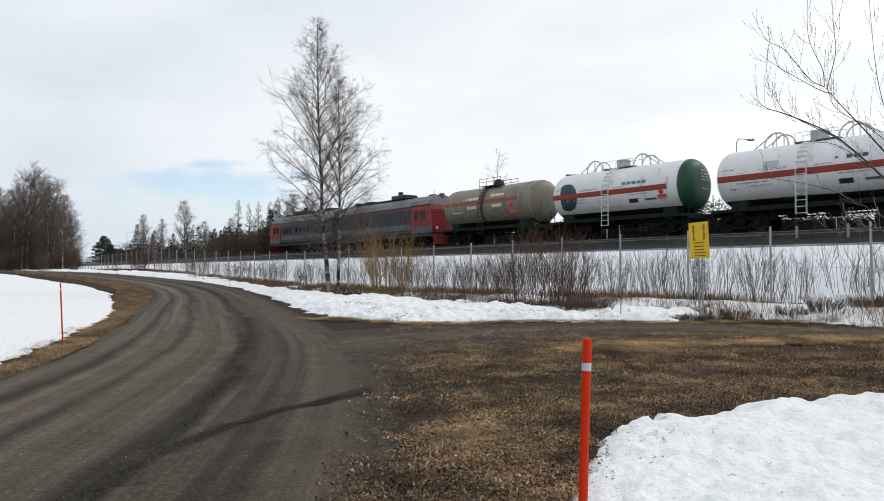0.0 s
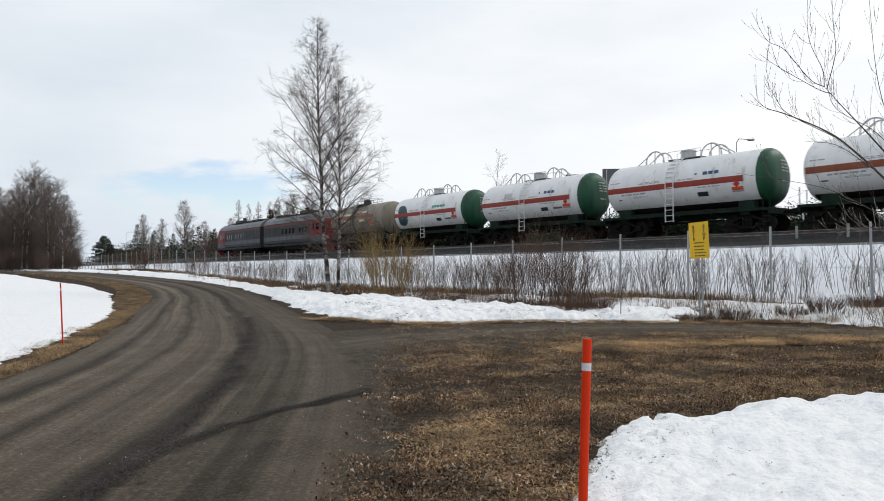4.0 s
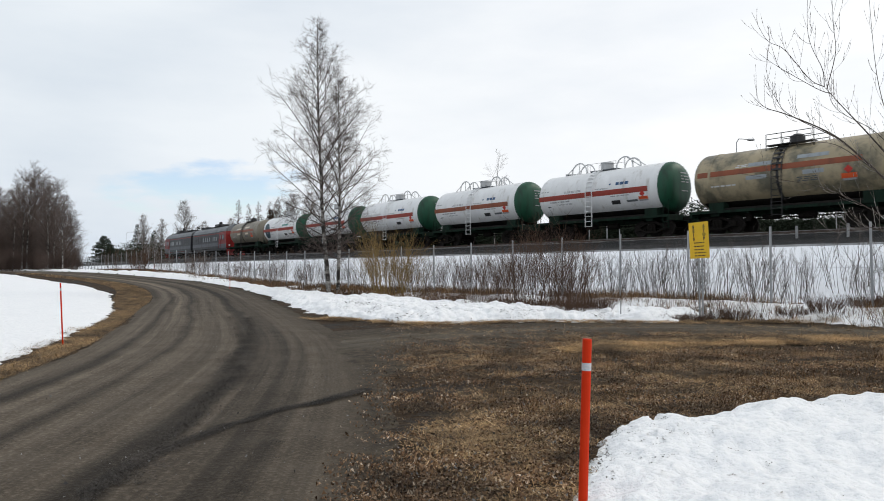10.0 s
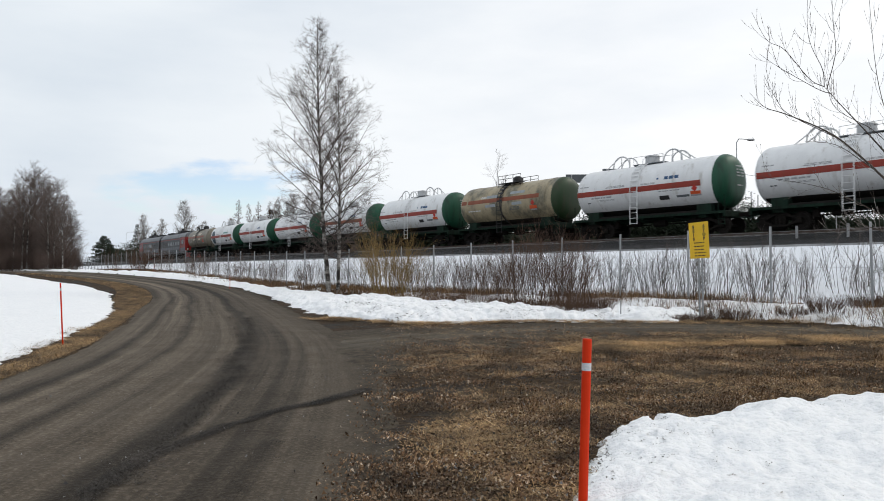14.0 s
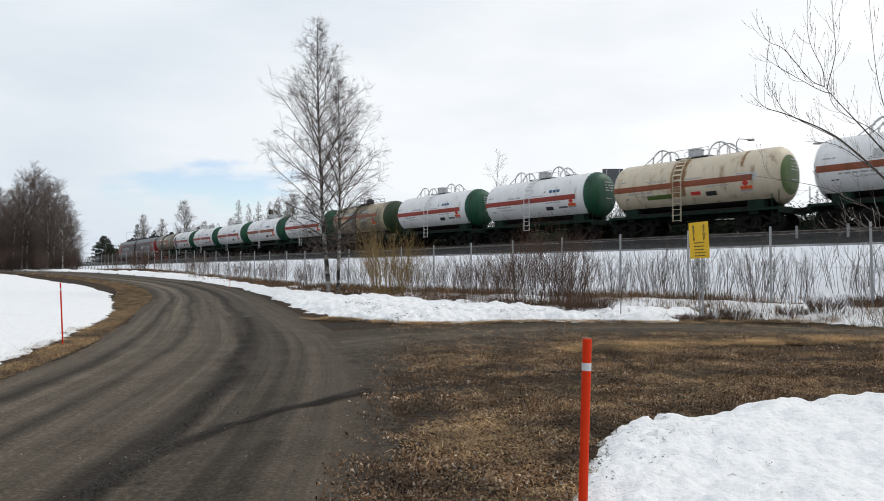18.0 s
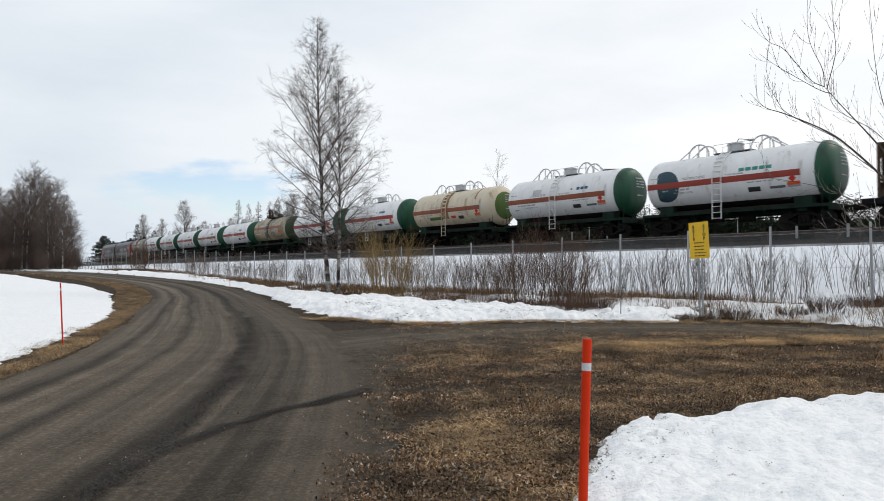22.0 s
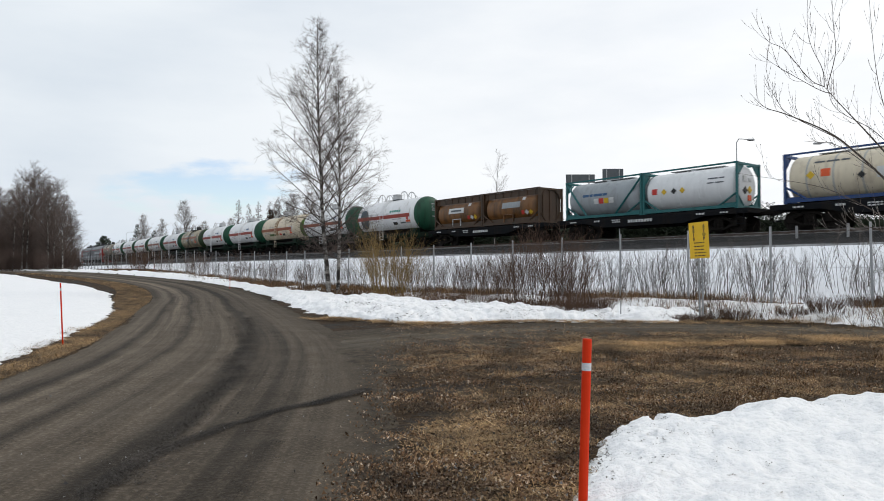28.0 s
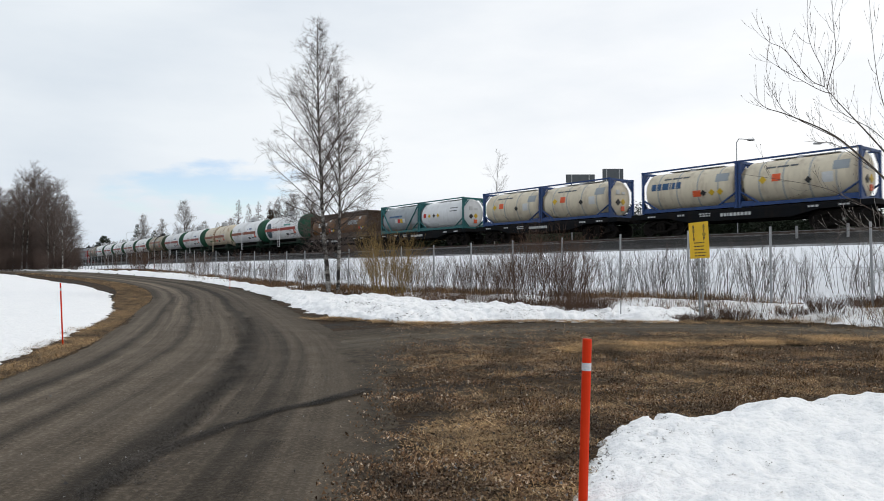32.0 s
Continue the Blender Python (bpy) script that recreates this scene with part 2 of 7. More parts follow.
M["flat"] = paint("flat_wagon_paint", (0.010, 0.011, 0.013), (0.02, 0.016, 0.013), 0.5, 0.8, 0.85, spec=0.08)
M["running"] = mat("running_gear", (0.011, 0.010, 0.009), (0.02, 0.017, 0.015), (0.007, 0.0065, 0.006), 0.9, 0.0, scale=3, fine=20, bump=0.2, spec=0.06)
M["tyre"] = mat("wheel_steel", (0.020, 0.017, 0.015), (0.013, 0.011, 0.010), (0.032, 0.028, 0.025), 0.7, 0.2, scale=3, fine=20, bump=0.1, spec=0.15)
M["grey"] = paint("grey_fitting", (0.50, 0.51, 0.52), (0.24, 0.22, 0.20))
M["dark_text"] = mat("dark_lettering", (0.10, 0.11, 0.12), rough=0.6, bump=0.0)
M["pale_text"] = mat("faded_lettering", (0.30, 0.31, 0.32), (0.42, 0.42, 0.42), rough=0.6, scale=3, bump=0.0)
M["hazard"] = mat("orange_plate", (0.75, 0.11, 0.03), rough=0.5, bump=0.0)
M["plate_red"] = mat("red_plate", (0.55, 0.04, 0.03), rough=0.5, bump=0.0)
M["logo_green"] = mat("teal_logo", (0.05, 0.28, 0.22), rough=0.5, bump=0.0)
M["logo_blue"] = mat("blue_logo", (0.03, 0.09, 0.20), rough=0.5, bump=0.0)
M["badge"] = paint("dark_round_badge", (0.03, 0.065, 0.085), (0.05, 0.06, 0.06))
M["glass"] = mat("cab_glass", (0.012, 0.014, 0.016), rough=0.12, bump=0.0, spec=0.2)
M["cab_red"] = paint("cab_red_paint", (0.22, 0.013, 0.012), (0.07, 0.03, 0.025))
M["loco_roof"] = paint("loco_roof_grey", (0.15, 0.157, 0.17), (0.05, 0.05, 0.052), 0.45, 0.75)
M["loco_grey"] = paint("loco_grey_paint", (0.028, 0.030, 0.036), (0.014, 0.014, 0.014), 0.45, 0.7)
M["loco_light"] = paint("loco_light_grey", (0.10, 0.108, 0.125), (0.03, 0.03, 0.03), 0.45, 0.75)
M["loco_dark"] = paint("loco_dark_grey", (0.022, 0.022, 0.025), (0.012, 0.011, 0.010), 0.5, 0.8)
M["brown"] = paint("brown_container_paint", (0.060, 0.031, 0.014), (0.03, 0.024, 0.016), 0.46, 0.7)
M["ochre"] = paint("ochre_tank_paint", (0.185, 0.080, 0.022), (0.045, 0.026, 0.012), 0.45, 0.68, 0.35)
M["teal"] = paint("teal_frame_paint", (0.018, 0.12, 0.125), (0.02, 0.06, 0.06), 0.55, 0.85)
M["blue"] = paint("blue_frame_paint", (0.020, 0.055, 0.17), (0.02, 0.04, 0.07), 0.55, 0.85)
M["steelgrey"] = paint("dull_grey_tank", (0.31, 0.34, 0.36), (0.18, 0.18, 0.18), 0.5, 0.8)
M["cream"] = paint("cream_tank_paint", (0.67, 0.595, 0.455), (0.30, 0.23, 0.16), 0.5, 0.82)
M["clean_white"] = paint("clean_white_tank", (0.72, 0.73, 0.74), (0.45, 0.45, 0.45), 0.55, 0.9)
M["plate_white"] = mat("white_plate", (0.62, 0.63, 0.63), rough=0.5, bump=0.0)
M["plate_yellow"] = mat("yellow_plate", (0.65, 0.42, 0.02), rough=0.5, bump=0.0)
M["signgrey"] = mat("sign_back_grey", (0.10, 0.115, 0.125), (0.13, 0.14, 0.15), rough=0.6, bump=0.05)

# ---- mesh helpers ----


def mesh_of(name, bm, material, smooth=False):
    me = bpy.data.meshes.new(name)
    bm.to_mesh(me)
    bm.free()
    me.materials.append(material)
    if smooth:
        me.shade_smooth()
    return me


def part(name, bm, material, parent, label="", smooth=False, m=None):
    """One mesh object under a thing or a part."""
    me = bm if isinstance(bm, bpy.types.Mesh) else mesh_of(name, bm, material, smooth)
    ob = new(name, me)
    ob.parent = parent
    if m is not None:
        ob.matrix_basis = m
    if label:
        ob["label"] = label
    return ob


def empty(name, label, category, group="", m=None):
    ob = new(name)
    ob.empty_display_size = 0.3
    if m is not None:
        ob.matrix_basis = m
    return tagged(ob, label, category, group)


def box(bm, cx, cy, cz, lx, ly, lz, bevel=0.0, rot=None):
    m = Matrix.Translation((cx, cy, cz))
    if rot is not None:
        m = m @ rot
    r = bmesh.ops.create_cube(bm, size=1.0, matrix=m @ Matrix.Diagonal((lx, ly, lz, 1)))
    if bevel:
        es = list({e for v in r["verts"] for e in v.link_edges})
        bmesh.ops.bevel(bm, geom=es, offset=bevel, segments=1, affect="EDGES")
    return bm


def rod(bm, a, b, r, sides=6):
    a, b = Vector(a), Vector(b)
    d = b - a
    m = Matrix.Translation((a + b) / 2) @ d.to_track_quat("Z", "Y").to_matrix().to_4x4()
    bmesh.ops.create_cone(bm, cap_ends=True, segments=sides, radius1=r, radius2=r, depth=d.length, matrix=m)
    return bm


def lathe(bm, prof, axis_z, segs=48, close=False):
    """Turn a profile of (x, radius) about the lengthwise axis at height axis_z."""
    rings = []
    for x, r in prof:
        if r < 1e-4:
            rings.append([bm.verts.new((x, 0, axis_z))])
        else:
            rings.append([bm.verts.new((x, r * math.cos(2 * math.pi * i / segs), axis_z + r * math.sin(2 * math.pi * i / segs))) for i in range(segs)])
    for a, b in zip(rings, rings[1:]):
        for i in range(segs):
            j = (i + 1) % segs
            va, vb = (a[i], a[j]) if len(a) > 1 else (a[0], a[0]), (b[i], b[j]) if len(b) > 1 else (b[0], b[0])
            f = list(dict.fromkeys((va[0], va[1], vb[1], vb[0])))
            if len(f) > 2:
                bm.faces.new(f)
    bmesh.ops.recalc_face_normals(bm, faces=bm.faces)
    return bm


def curved_plate(bm, x0, x1, a0, a1, r, axis_z, t=0.006, n=6, nx=1):
    """A thin plate laid on a tank's side; a0, a1: degrees above the horizontal on the side of +y."""
    rings = []
    for k in range(nx + 1):
        x = x0 + (x1 - x0) * k / nx
        for rr in (r + t, r - 0.01):
            rings.append([bm.verts.new((x, rr * math.cos(radians(a0 + (a1 - a0) * i / n)), axis_z + rr * math.sin(radians(a0 + (a1 - a0) * i / n)))) for i in range(n + 1)])
    for k in range(nx):
        o1, i1, o2, i2 = rings[2 * k:2 * k + 4]
        for i in range(n):
            bm.faces.new((o1[i], o2[i], o2[i + 1], o1[i + 1]))
        bm.faces.new((o1[0], i1[0], i2[0], o2[0]))
        bm.faces.new((o1[n], o2[n], i2[n], i1[n]))
    for o, i_ in ((rings[0], rings[1]), (rings[-2], rings[-1])):
        for i in range(n):
            bm.faces.new((o[i], o[i + 1], i_[i + 1], i_[i]))
    bmesh.ops.recalc_face_normals(bm, faces=bm.faces)
    return bm


def grid_mesh(name, P, material, smooth=True):
    """A mesh from a grid of points, P[row][column][3]."""
    P = np.asarray(P, dtype=np.float32)
    r, c = P.shape[:2]
    idx = np.arange(r * c).reshape(r, c)
    q = np.stack([idx[:-1, :-1], idx[:-1, 1:], idx[1:, 1:], idx[1:, :-1]], -1).reshape(-1, 4)
    me = bpy.data.meshes.new(name)
    me.vertices.add(r * c)
    me.vertices.foreach_set("co", P.reshape(-1))
    me.loops.add(q.size)
    me.loops.foreach_set("vertex_index", q.reshape(-1).astype(np.int32))
    me.polygons.add(len(q))
    me.polygons.foreach_set("loop_start", np.arange(0, q.size, 4, dtype=np.int32))
    me.update(calc_edges=True)
    me.materials.append(material)
    if smooth:
        me.shade_smooth()
    return me


def raw_mesh(name, V, F, material, smooth=False):
    """A mesh from arrays of points and of equal-sided faces."""
    V, F = np.asarray(V, dtype=np.float32), np.asarray(F, dtype=np.int32)
    me = bpy.data.meshes.new(name)
    me.vertices.add(len(V))
    me.vertices.foreach_set("co", V.reshape(-1))
    me.loops.add(F.size)
    me.loops.foreach_set("vertex_index", F.reshape(-1))
    me.polygons.add(len(F))
    me.polygons.foreach_set("loop_start", np.arange(0, F.size, F.shape[1], dtype=np.int32))
    me.update(calc_edges=True)
    me.materials.append(material)
    if smooth:
        me.shade_smooth()
    return me


def smooth(a, b, x):
    t = np.clip((np.asarray(x, float) - a) / (b - a), 0, 1)
    return t * t * (3 - 2 * t)


def hashed(i, j, seed):
    h = np.sin(i * 127.1 + j * 311.7 + seed * 74.7) * 43758.5453
    return h - np.floor(h)


def vnoise(x, y, scale, seed=0.0):
    """Value noise, 0 to 1, on arrays."""
    x, y = np.asarray(x, float) / scale, np.asarray(y, float) / scale
    i, j = np.floor(x), np.floor(y)
    u, v = x - i, y - j
    u, v = u * u * (3 - 2 * u), v * v * (3 - 2 * v)
    a, b, c, d = hashed(i, j, seed), hashed(i + 1, j, seed), hashed(i, j + 1, seed), hashed(i + 1, j + 1, seed)
    return (a * (1 - u) + b * u) * (1 - v) + (c * (1 - u) + d * u) * v


def fnoise(x, y, scale, seed=0.0, octaves=4):
    s, w, tot = 0.0, 1.0, 0.0
    for k in range(octaves):
        s, tot = s + w * vnoise(x, y, scale / 2 ** k, seed + k), tot + w
        w *= 0.5
    return s / tot


# ---- the railway line: a right-hand curve that runs out straight ----
TURN = radians(38.83)
FORE, SIDE = np.array([-math.sin(TURN), math.cos(TURN)]), np.array([math.cos(TURN), math.sin(TURN)])
BEND, LINE, RAIL_Z = 0.00057, 36.74, 3.52
CURVE_END = 110.0  # beyond it the line runs straight


def along(s, q, z=0.0):
    """The place s metres along the line, at the offset q from the camera's foot."""
    s, q = np.asarray(s, float), np.asarray(q, float)
    h = BEND * np.minimum(s, CURVE_END)
    more = np.maximum(s - CURVE_END, 0)
    a = np.sin(h) / BEND + more * np.cos(h) - np.sin(h) * (q - LINE)
    b = LINE + (1 - np.cos(h)) / BEND + more * np.sin(h) + np.cos(h) * (q - LINE)
    return np.stack([a * FORE[0] + b * SIDE[0], a * FORE[1] + b * SIDE[1], z + 0 * a], -1)


def offset_of(x, y):
    """How far a place lies out towards the line (the line itself is at LINE)."""
    a, b = x * FORE[0] + y * FORE[1], x * SIDE[0] + y * SIDE[1]
    near = np.minimum(a, CURVE_END)
    return b - BEND * near * near / 2 - BEND * CURVE_END * (a - near)


def line_pose(s, q=LINE, z=RAIL_Z):
    p = along(s, q)
    return pose(p[0], p[1], z, 0, 0, 90 + math.degrees(TURN - BEND * min(s, CURVE_END)))


def rise(x, y):
    """The lie of the land, without the embankment."""
    d = np.hypot(x, y)
    return 1.42 * smooth(30, 100, d) + 0.42 * smooth(20.6, 22.9, offset_of(x, y)) * (1 - smooth(25, 60, d))


def travel(t):
    u = t - 16
    return 5.2693 * u + 0.016 * u * u + 0.0000556 * u ** 3

# ---- ground, roads, snow ----


def polar(angles, radii):
    """A fan of places round the camera's foot: x and y arrays. Angles in degrees to the right of the view."""
    a, r = np.meshgrid(np.radians(angles), radii)
    return r * np.sin(a), r * np.cos(a)


def make_ground():
    angles = np.concatenate([np.linspace(-180, -38, 36)[:-1], np.linspace(-38, 38, 380), np.linspace(38, 180, 36)[1:]])
    radii = np.concatenate([[0.02], np.geomspace(1.2, 120, 330), np.geomspace(130, 4200, 40)])
    x, y = polar(angles, radii)
    y = y - 0.06
    d = np.hypot(x, y)
    mid = spline(MAIN_ROAD, 5)
    gap = np.min(np.hypot(x[..., None] - mid[:, 0], y[..., None] - mid[:, 1]), axis=-1)
    calm = 0.25 + 0.75 * smooth(2.7, 4.6, gap)
    z = rise(x, y) + calm * (0.05 * (fnoise(x, y, 1.1, 3) - 0.5) + 0.10 * (fnoise(x, y, 0.24, 5, 3) - 0.5)) * smooth(160, 30, d)
    tagged(new("ground", grid_mesh("ground", np.stack([x, y, z], -1), M["soil"])), "brown thawed soil with flattened dead grass", "ground", kind="structure")


def spline(pts, n):
    """A smooth line through a few places."""
    P = np.array([2 * np.array(pts[0]) - np.array(pts[1]), *pts, 2 * np.array(pts[-1]) - np.array(pts[-2])], float)
    out = []
    for k in range(1, len(P) - 2):
        p0, p1, p2, p3 = P[k - 1:k + 3]
        for u in np.linspace(0, 1, n, endpoint=False):
            out.append(0.5 * (2 * p1 + (p2 - p0) * u + (2 * p0 - 5 * p1 + 4 * p2 - p3) * u * u + (3 * p1 - p0 - 3 * p2 + p3) * u ** 3))
    out.append(P[-2])
    return np.array(out)


def set_uv(me, uv):
    layer = me.uv_layers.new(name="UVMap")
    vi = np.zeros(len(me.loops), dtype=np.int32)
    me.loops.foreach_get("vertex_index", vi)
    layer.data.foreach_set("uv", np.asarray(uv, dtype=np.float32).reshape(-1, 2)[vi].reshape(-1))


def road_sheet(name, mid, half, material, lift, rut, label, wobble=0.25):
    """A strip of road along a line, with worn ruts and ragged edges that dip into the soil."""
    mid = np.array(mid)
    hd = np.gradient(mid, axis=0)
    hd /= np.linalg.norm(hd, axis=1)[:, None]
    nrm = np.stack([hd[:, 1], -hd[:, 0]], 1)
    run = np.concatenate([[0], np.cumsum(np.linalg.norm(np.diff(mid, axis=0), axis=1))])
    u = np.linspace(-1, 1, 61)
    w = np.asarray(half)[:, None] * (1 + wobble / 3 * (np.stack([fnoise(run, run * 0 + k, 2.2, 9 + k) for k in (0, 1)], 1) - 0.5) @ np.array([[1], [1]]))
    across = u[None, :] * w
    x, y = mid[:, :1] + nrm[:, :1] * across, mid[:, 1:] + nrm[:, 1:] * across
    z = rise(x, y) + lift * (1 - np.abs(u[None, :]) ** 6 * 2.6) + rut * (fnoise(across + 0.25 * np.sin(run / 7)[:, None], run[:, None] * 0.04 + 0 * across, 0.5, 21, 3) - 0.5)
    z += 0.012 * (fnoise(x, y, 0.3, 33, 3) - 0.5)
    me = grid_mesh(name, np.stack([x, y, z], -1), material)
    set_uv(me, np.stack([across, run[:, None] + 0 * across], -1))
    return tagged(new(name, me), label, "road", kind="structure")


def road_material(name, tones, streak=0.012, edge=(2.6, 3.9), tracks=()):
    """Packed damp gravel: long streaks of wheel tracks, flecks of stone, mud."""
    m = mat(name, *tones, 0.85, scale=1.3, fine=28, bump=0.7, depth=0.025, spec=0.12)
    nt = m.node_tree
    bsdf = nt.nodes["Principled BSDF"]
    uv = nt.nodes.new("ShaderNodeUVMap")
    mp = nt.nodes.new("ShaderNodeMapping")
    mp.inputs["Scale"].default_value = (1.0, streak, 1.0)
    nt.links.new(uv.outputs[0], mp.inputs["Vector"])
    n = nt.nodes.new("ShaderNodeTexNoise")
    n.inputs["Scale"].default_value, n.inputs["Detail"].default_value, n.inputs["Roughness"].default_value = 1.5, 6.0, 0.70
    nt.links.new(mp.outputs[0], n.inputs["Vector"])
    r = nt.nodes.new("ShaderNodeMapRange")
    r.inputs["From Min"].default_value, r.inputs["From Max"].default_value = 0.40, 0.60
    r.inputs["To Min"].default_value, r.inputs["To Max"].default_value = 0.62, 1.45
    nt.links.new(n.outputs["Fac"], r.inputs["Value"])
    hs = nt.nodes.new("ShaderNodeHueSaturation")
    old = bsdf.inputs["Base Color"].links[0].from_socket
    nt.links.new(old, hs.inputs["Color"])
    nt.links.new(r.outputs[0], hs.inputs["Value"])
    if tracks:
        # bands worn by wheels: dark damp ruts between dry crowns
        sx = nt.nodes.new("ShaderNodeSeparateXYZ")
        nt.links.new(uv.outputs[0], sx.inputs[0])
        mw = nt.nodes.new("ShaderNodeMapping")
        mw.inputs["Scale"].default_value = (0.8, 0.22, 1.0)
        nt.links.new(uv.outputs[0], mw.inputs["Vector"])
        wob = nt.nodes.new("ShaderNodeTexNoise")
        wob.inputs["Scale"].default_value, wob.inputs["Detail"].default_value = 1.0, 4.0
        nt.links.new(mw.outputs[0], wob.inputs["Vector"])
        shift = nt.nodes.new("ShaderNodeMath")
        shift.operation = "MULTIPLY_ADD"
        shift.inputs[1].default_value = 0.55
        nt.links.new(wob.outputs["Fac"], shift.inputs[0])
        nt.links.new(sx.outputs[0], shift.inputs[2])
        unit = nt.nodes.new("ShaderNodeMapRange")
        unit.inputs["From Min"].default_value, unit.inputs["From Max"].default_value = -2.725, 3.275
        nt.links.new(shift.outputs[0], unit.inputs["Value"])
        band = nt.nodes.new("ShaderNodeValToRGB")
        stops = tracks
        while len(band.color_ramp.elements) < len(stops):
            band.color_ramp.elements.new(0.5)
        for e, (at, v) in zip(band.color_ramp.elements, stops):
            e.position, e.color = (at + 3) / 6, (v, v, v, 1)
        nt.links.new(unit.outputs[0], band.inputs[0])
        mul = nt.nodes.new("ShaderNodeMath")
        mul.operation = "MULTIPLY"
        nt.links.new(r.outputs[0], mul.inputs[0])
        nt.links.new(band.outputs[0], mul.inputs[1])
        nt.links.new(mul.outputs[0], hs.inputs["Value"])
    # towards its ragged edges the road passes into darker, stonier gravel
    sep = nt.nodes.new("ShaderNodeSeparateXYZ")
    nt.links.new(uv.outputs[0], sep.inputs[0])
    away = nt.nodes.new("ShaderNodeMath")
    away.operation = "MAXIMUM" if tracks else "ABSOLUTE"
    away.inputs[1].default_value = 0.0
    nt.links.new(sep.outputs[0], away.inputs[0])
    co = nt.nodes.new("ShaderNodeTexCoord")
    rag = nt.nodes.new("ShaderNodeTexNoise")
    rag.inputs["Scale"].default_value, rag.inputs["Detail"].default_value = 0.9, 6.0
    nt.links.new(co.outputs["Object"], rag.inputs["Vector"])
    add = nt.nodes.new("ShaderNodeMath")
    add.operation = "MULTIPLY_ADD"
    add.inputs[1].default_value = 1.6
    nt.links.new(rag.outputs["Fac"], add.inputs[0])
    nt.links.new(away.outputs[0], add.inputs[2])
    edge_mix = nt.nodes.new("ShaderNodeMapRange")
    edge_mix.inputs["From Min"].default_value, edge_mix.inputs["From Max"].default_value = edge[0], edge[1]
    edge_mix.interpolation_type = "SMOOTHSTEP"
    nt.links.new(add.outputs[0], edge_mix.inputs["Value"])
    grit = nt.nodes.new("ShaderNodeTexNoise")
    grit.inputs["Scale"].default_value, grit.inputs["Detail"].default_value, grit.inputs["Roughness"].default_value = 7.0, 8.0, 0.75
    nt.links.new(co.outputs["Object"], grit.inputs["Vector"])
    tone = nt.nodes.new("ShaderNodeValToRGB")
    tone.color_ramp.elements[0].position, tone.color_ramp.elements[0].color = 0.36, (0.024, 0.019, 0.014, 1)
    tone.color_ramp.elements[1].position, tone.color_ramp.elements[1].color = 0.68, (0.090, 0.070, 0.048, 1)
    nt.links.new(grit.outputs["Fac"], tone.inputs[0])
    last = nt.nodes.new("ShaderNodeMix")
    last.data_type = "RGBA"
    nt.links.new(edge_mix.outputs[0], last.inputs[0])
    nt.links.new(hs.outputs[0], last.inputs[6])
    nt.links.new(tone.outputs[0], last.inputs[7])
    nt.links.new(last.outputs[2], bsdf.inputs["Base Color"])
    return m


M["road"] = road_material("damp_gravel_road", ((0.096, 0.077, 0.057), (0.066, 0.052, 0.038), (0.138, 0.113, 0.086)),
                          tracks=((-3, 0.75), (-2.1, 1.0), (-1.85, 0.5), (-1.6, 1.4), (-1.2, 1.1), (-0.95, 0.42), (-0.75, 0.85), (-0.2, 1.0), (0.3, 0.9), (0.5, 0.38), (0.75, 0.34), (0.9, 0.9), (1.3, 0.65), (1.6, 0.9), (2.2, 0.75), (3, 0.75)))
M["lane"] = road_material("grassy_gravel_lane", ((0.081, 0.069, 0.053), (0.096, 0.076, 0.052), (0.055, 0.048, 0.037)), 0.1, (1.0, 2.2))

MAIN_ROAD = [(-1.0, -30), (-2.2, -8), (-2.85, 2), (-3.35, 8), (-4.42, 14), (-6.42, 20.5), (-9.1, 28), (-13.4, 39.8), (-18.4, 50), (-24.4, 58.5), (-33.7, 68.5), (-45, 79.5), (-62, 93), (-100, 120), (-190, 180)]
SIDE_ROAD = [(-4.0, 12.0), (-1.5, 15.2), (1.5, 17.8), (4.5, 18.7), (7.5, 18.5), (10.2, 17.2), (13.2, 14.4), (18, 8.5), (26, -2)]


def make_roads():
    mid = spline(MAIN_ROAD, 30)
    half = np.interp(mid[:, 1], [-30, 4, 12, 24, 45, 80, 230], [2.9, 3.25, 3.25, 3.25, 3.35, 3.35, 3.2])
    road_sheet("road", mid, half, M["road"], 0.05, 0.03, "curving brown gravel road with wheel ruts, damp from melted snow")
    mid = spline(SIDE_ROAD, 36)
    half = np.interp(mid[:, 0], [-4, 0, 5, 9, 26], [4.0, 3.4, 2.3, 1.7, 1.6])
    road_sheet("side_road", mid, half, M["lane"], 0.03, 0.02, "narrow gravel side lane half grown with dead grass")


def inside(x, y, poly):
    """Signed distance to a closed outline, positive within."""
    P = np.array(poly, float)
    d = np.full(np.shape(x), 1e9)
    odd = np.zeros(np.shape(x), bool)
    for a, b in zip(P, np.roll(P, -1, 0)):
        e = b - a
        t = np.clip(((x - a[0]) * e[0] + (y - a[1]) * e[1]) / (e @ e), 0, 1)
        d = np.minimum(d, np.hypot(x - a[0] - t * e[0], y - a[1] - t * e[1]))
        hit = ((a[1] > y) != (b[1] > y)) & (x < (b[0] - a[0]) * (y - a[1]) / (b[1] - a[1] + 1e-12) + a[0])
        odd ^= hit
    return np.where(odd, d, -d)


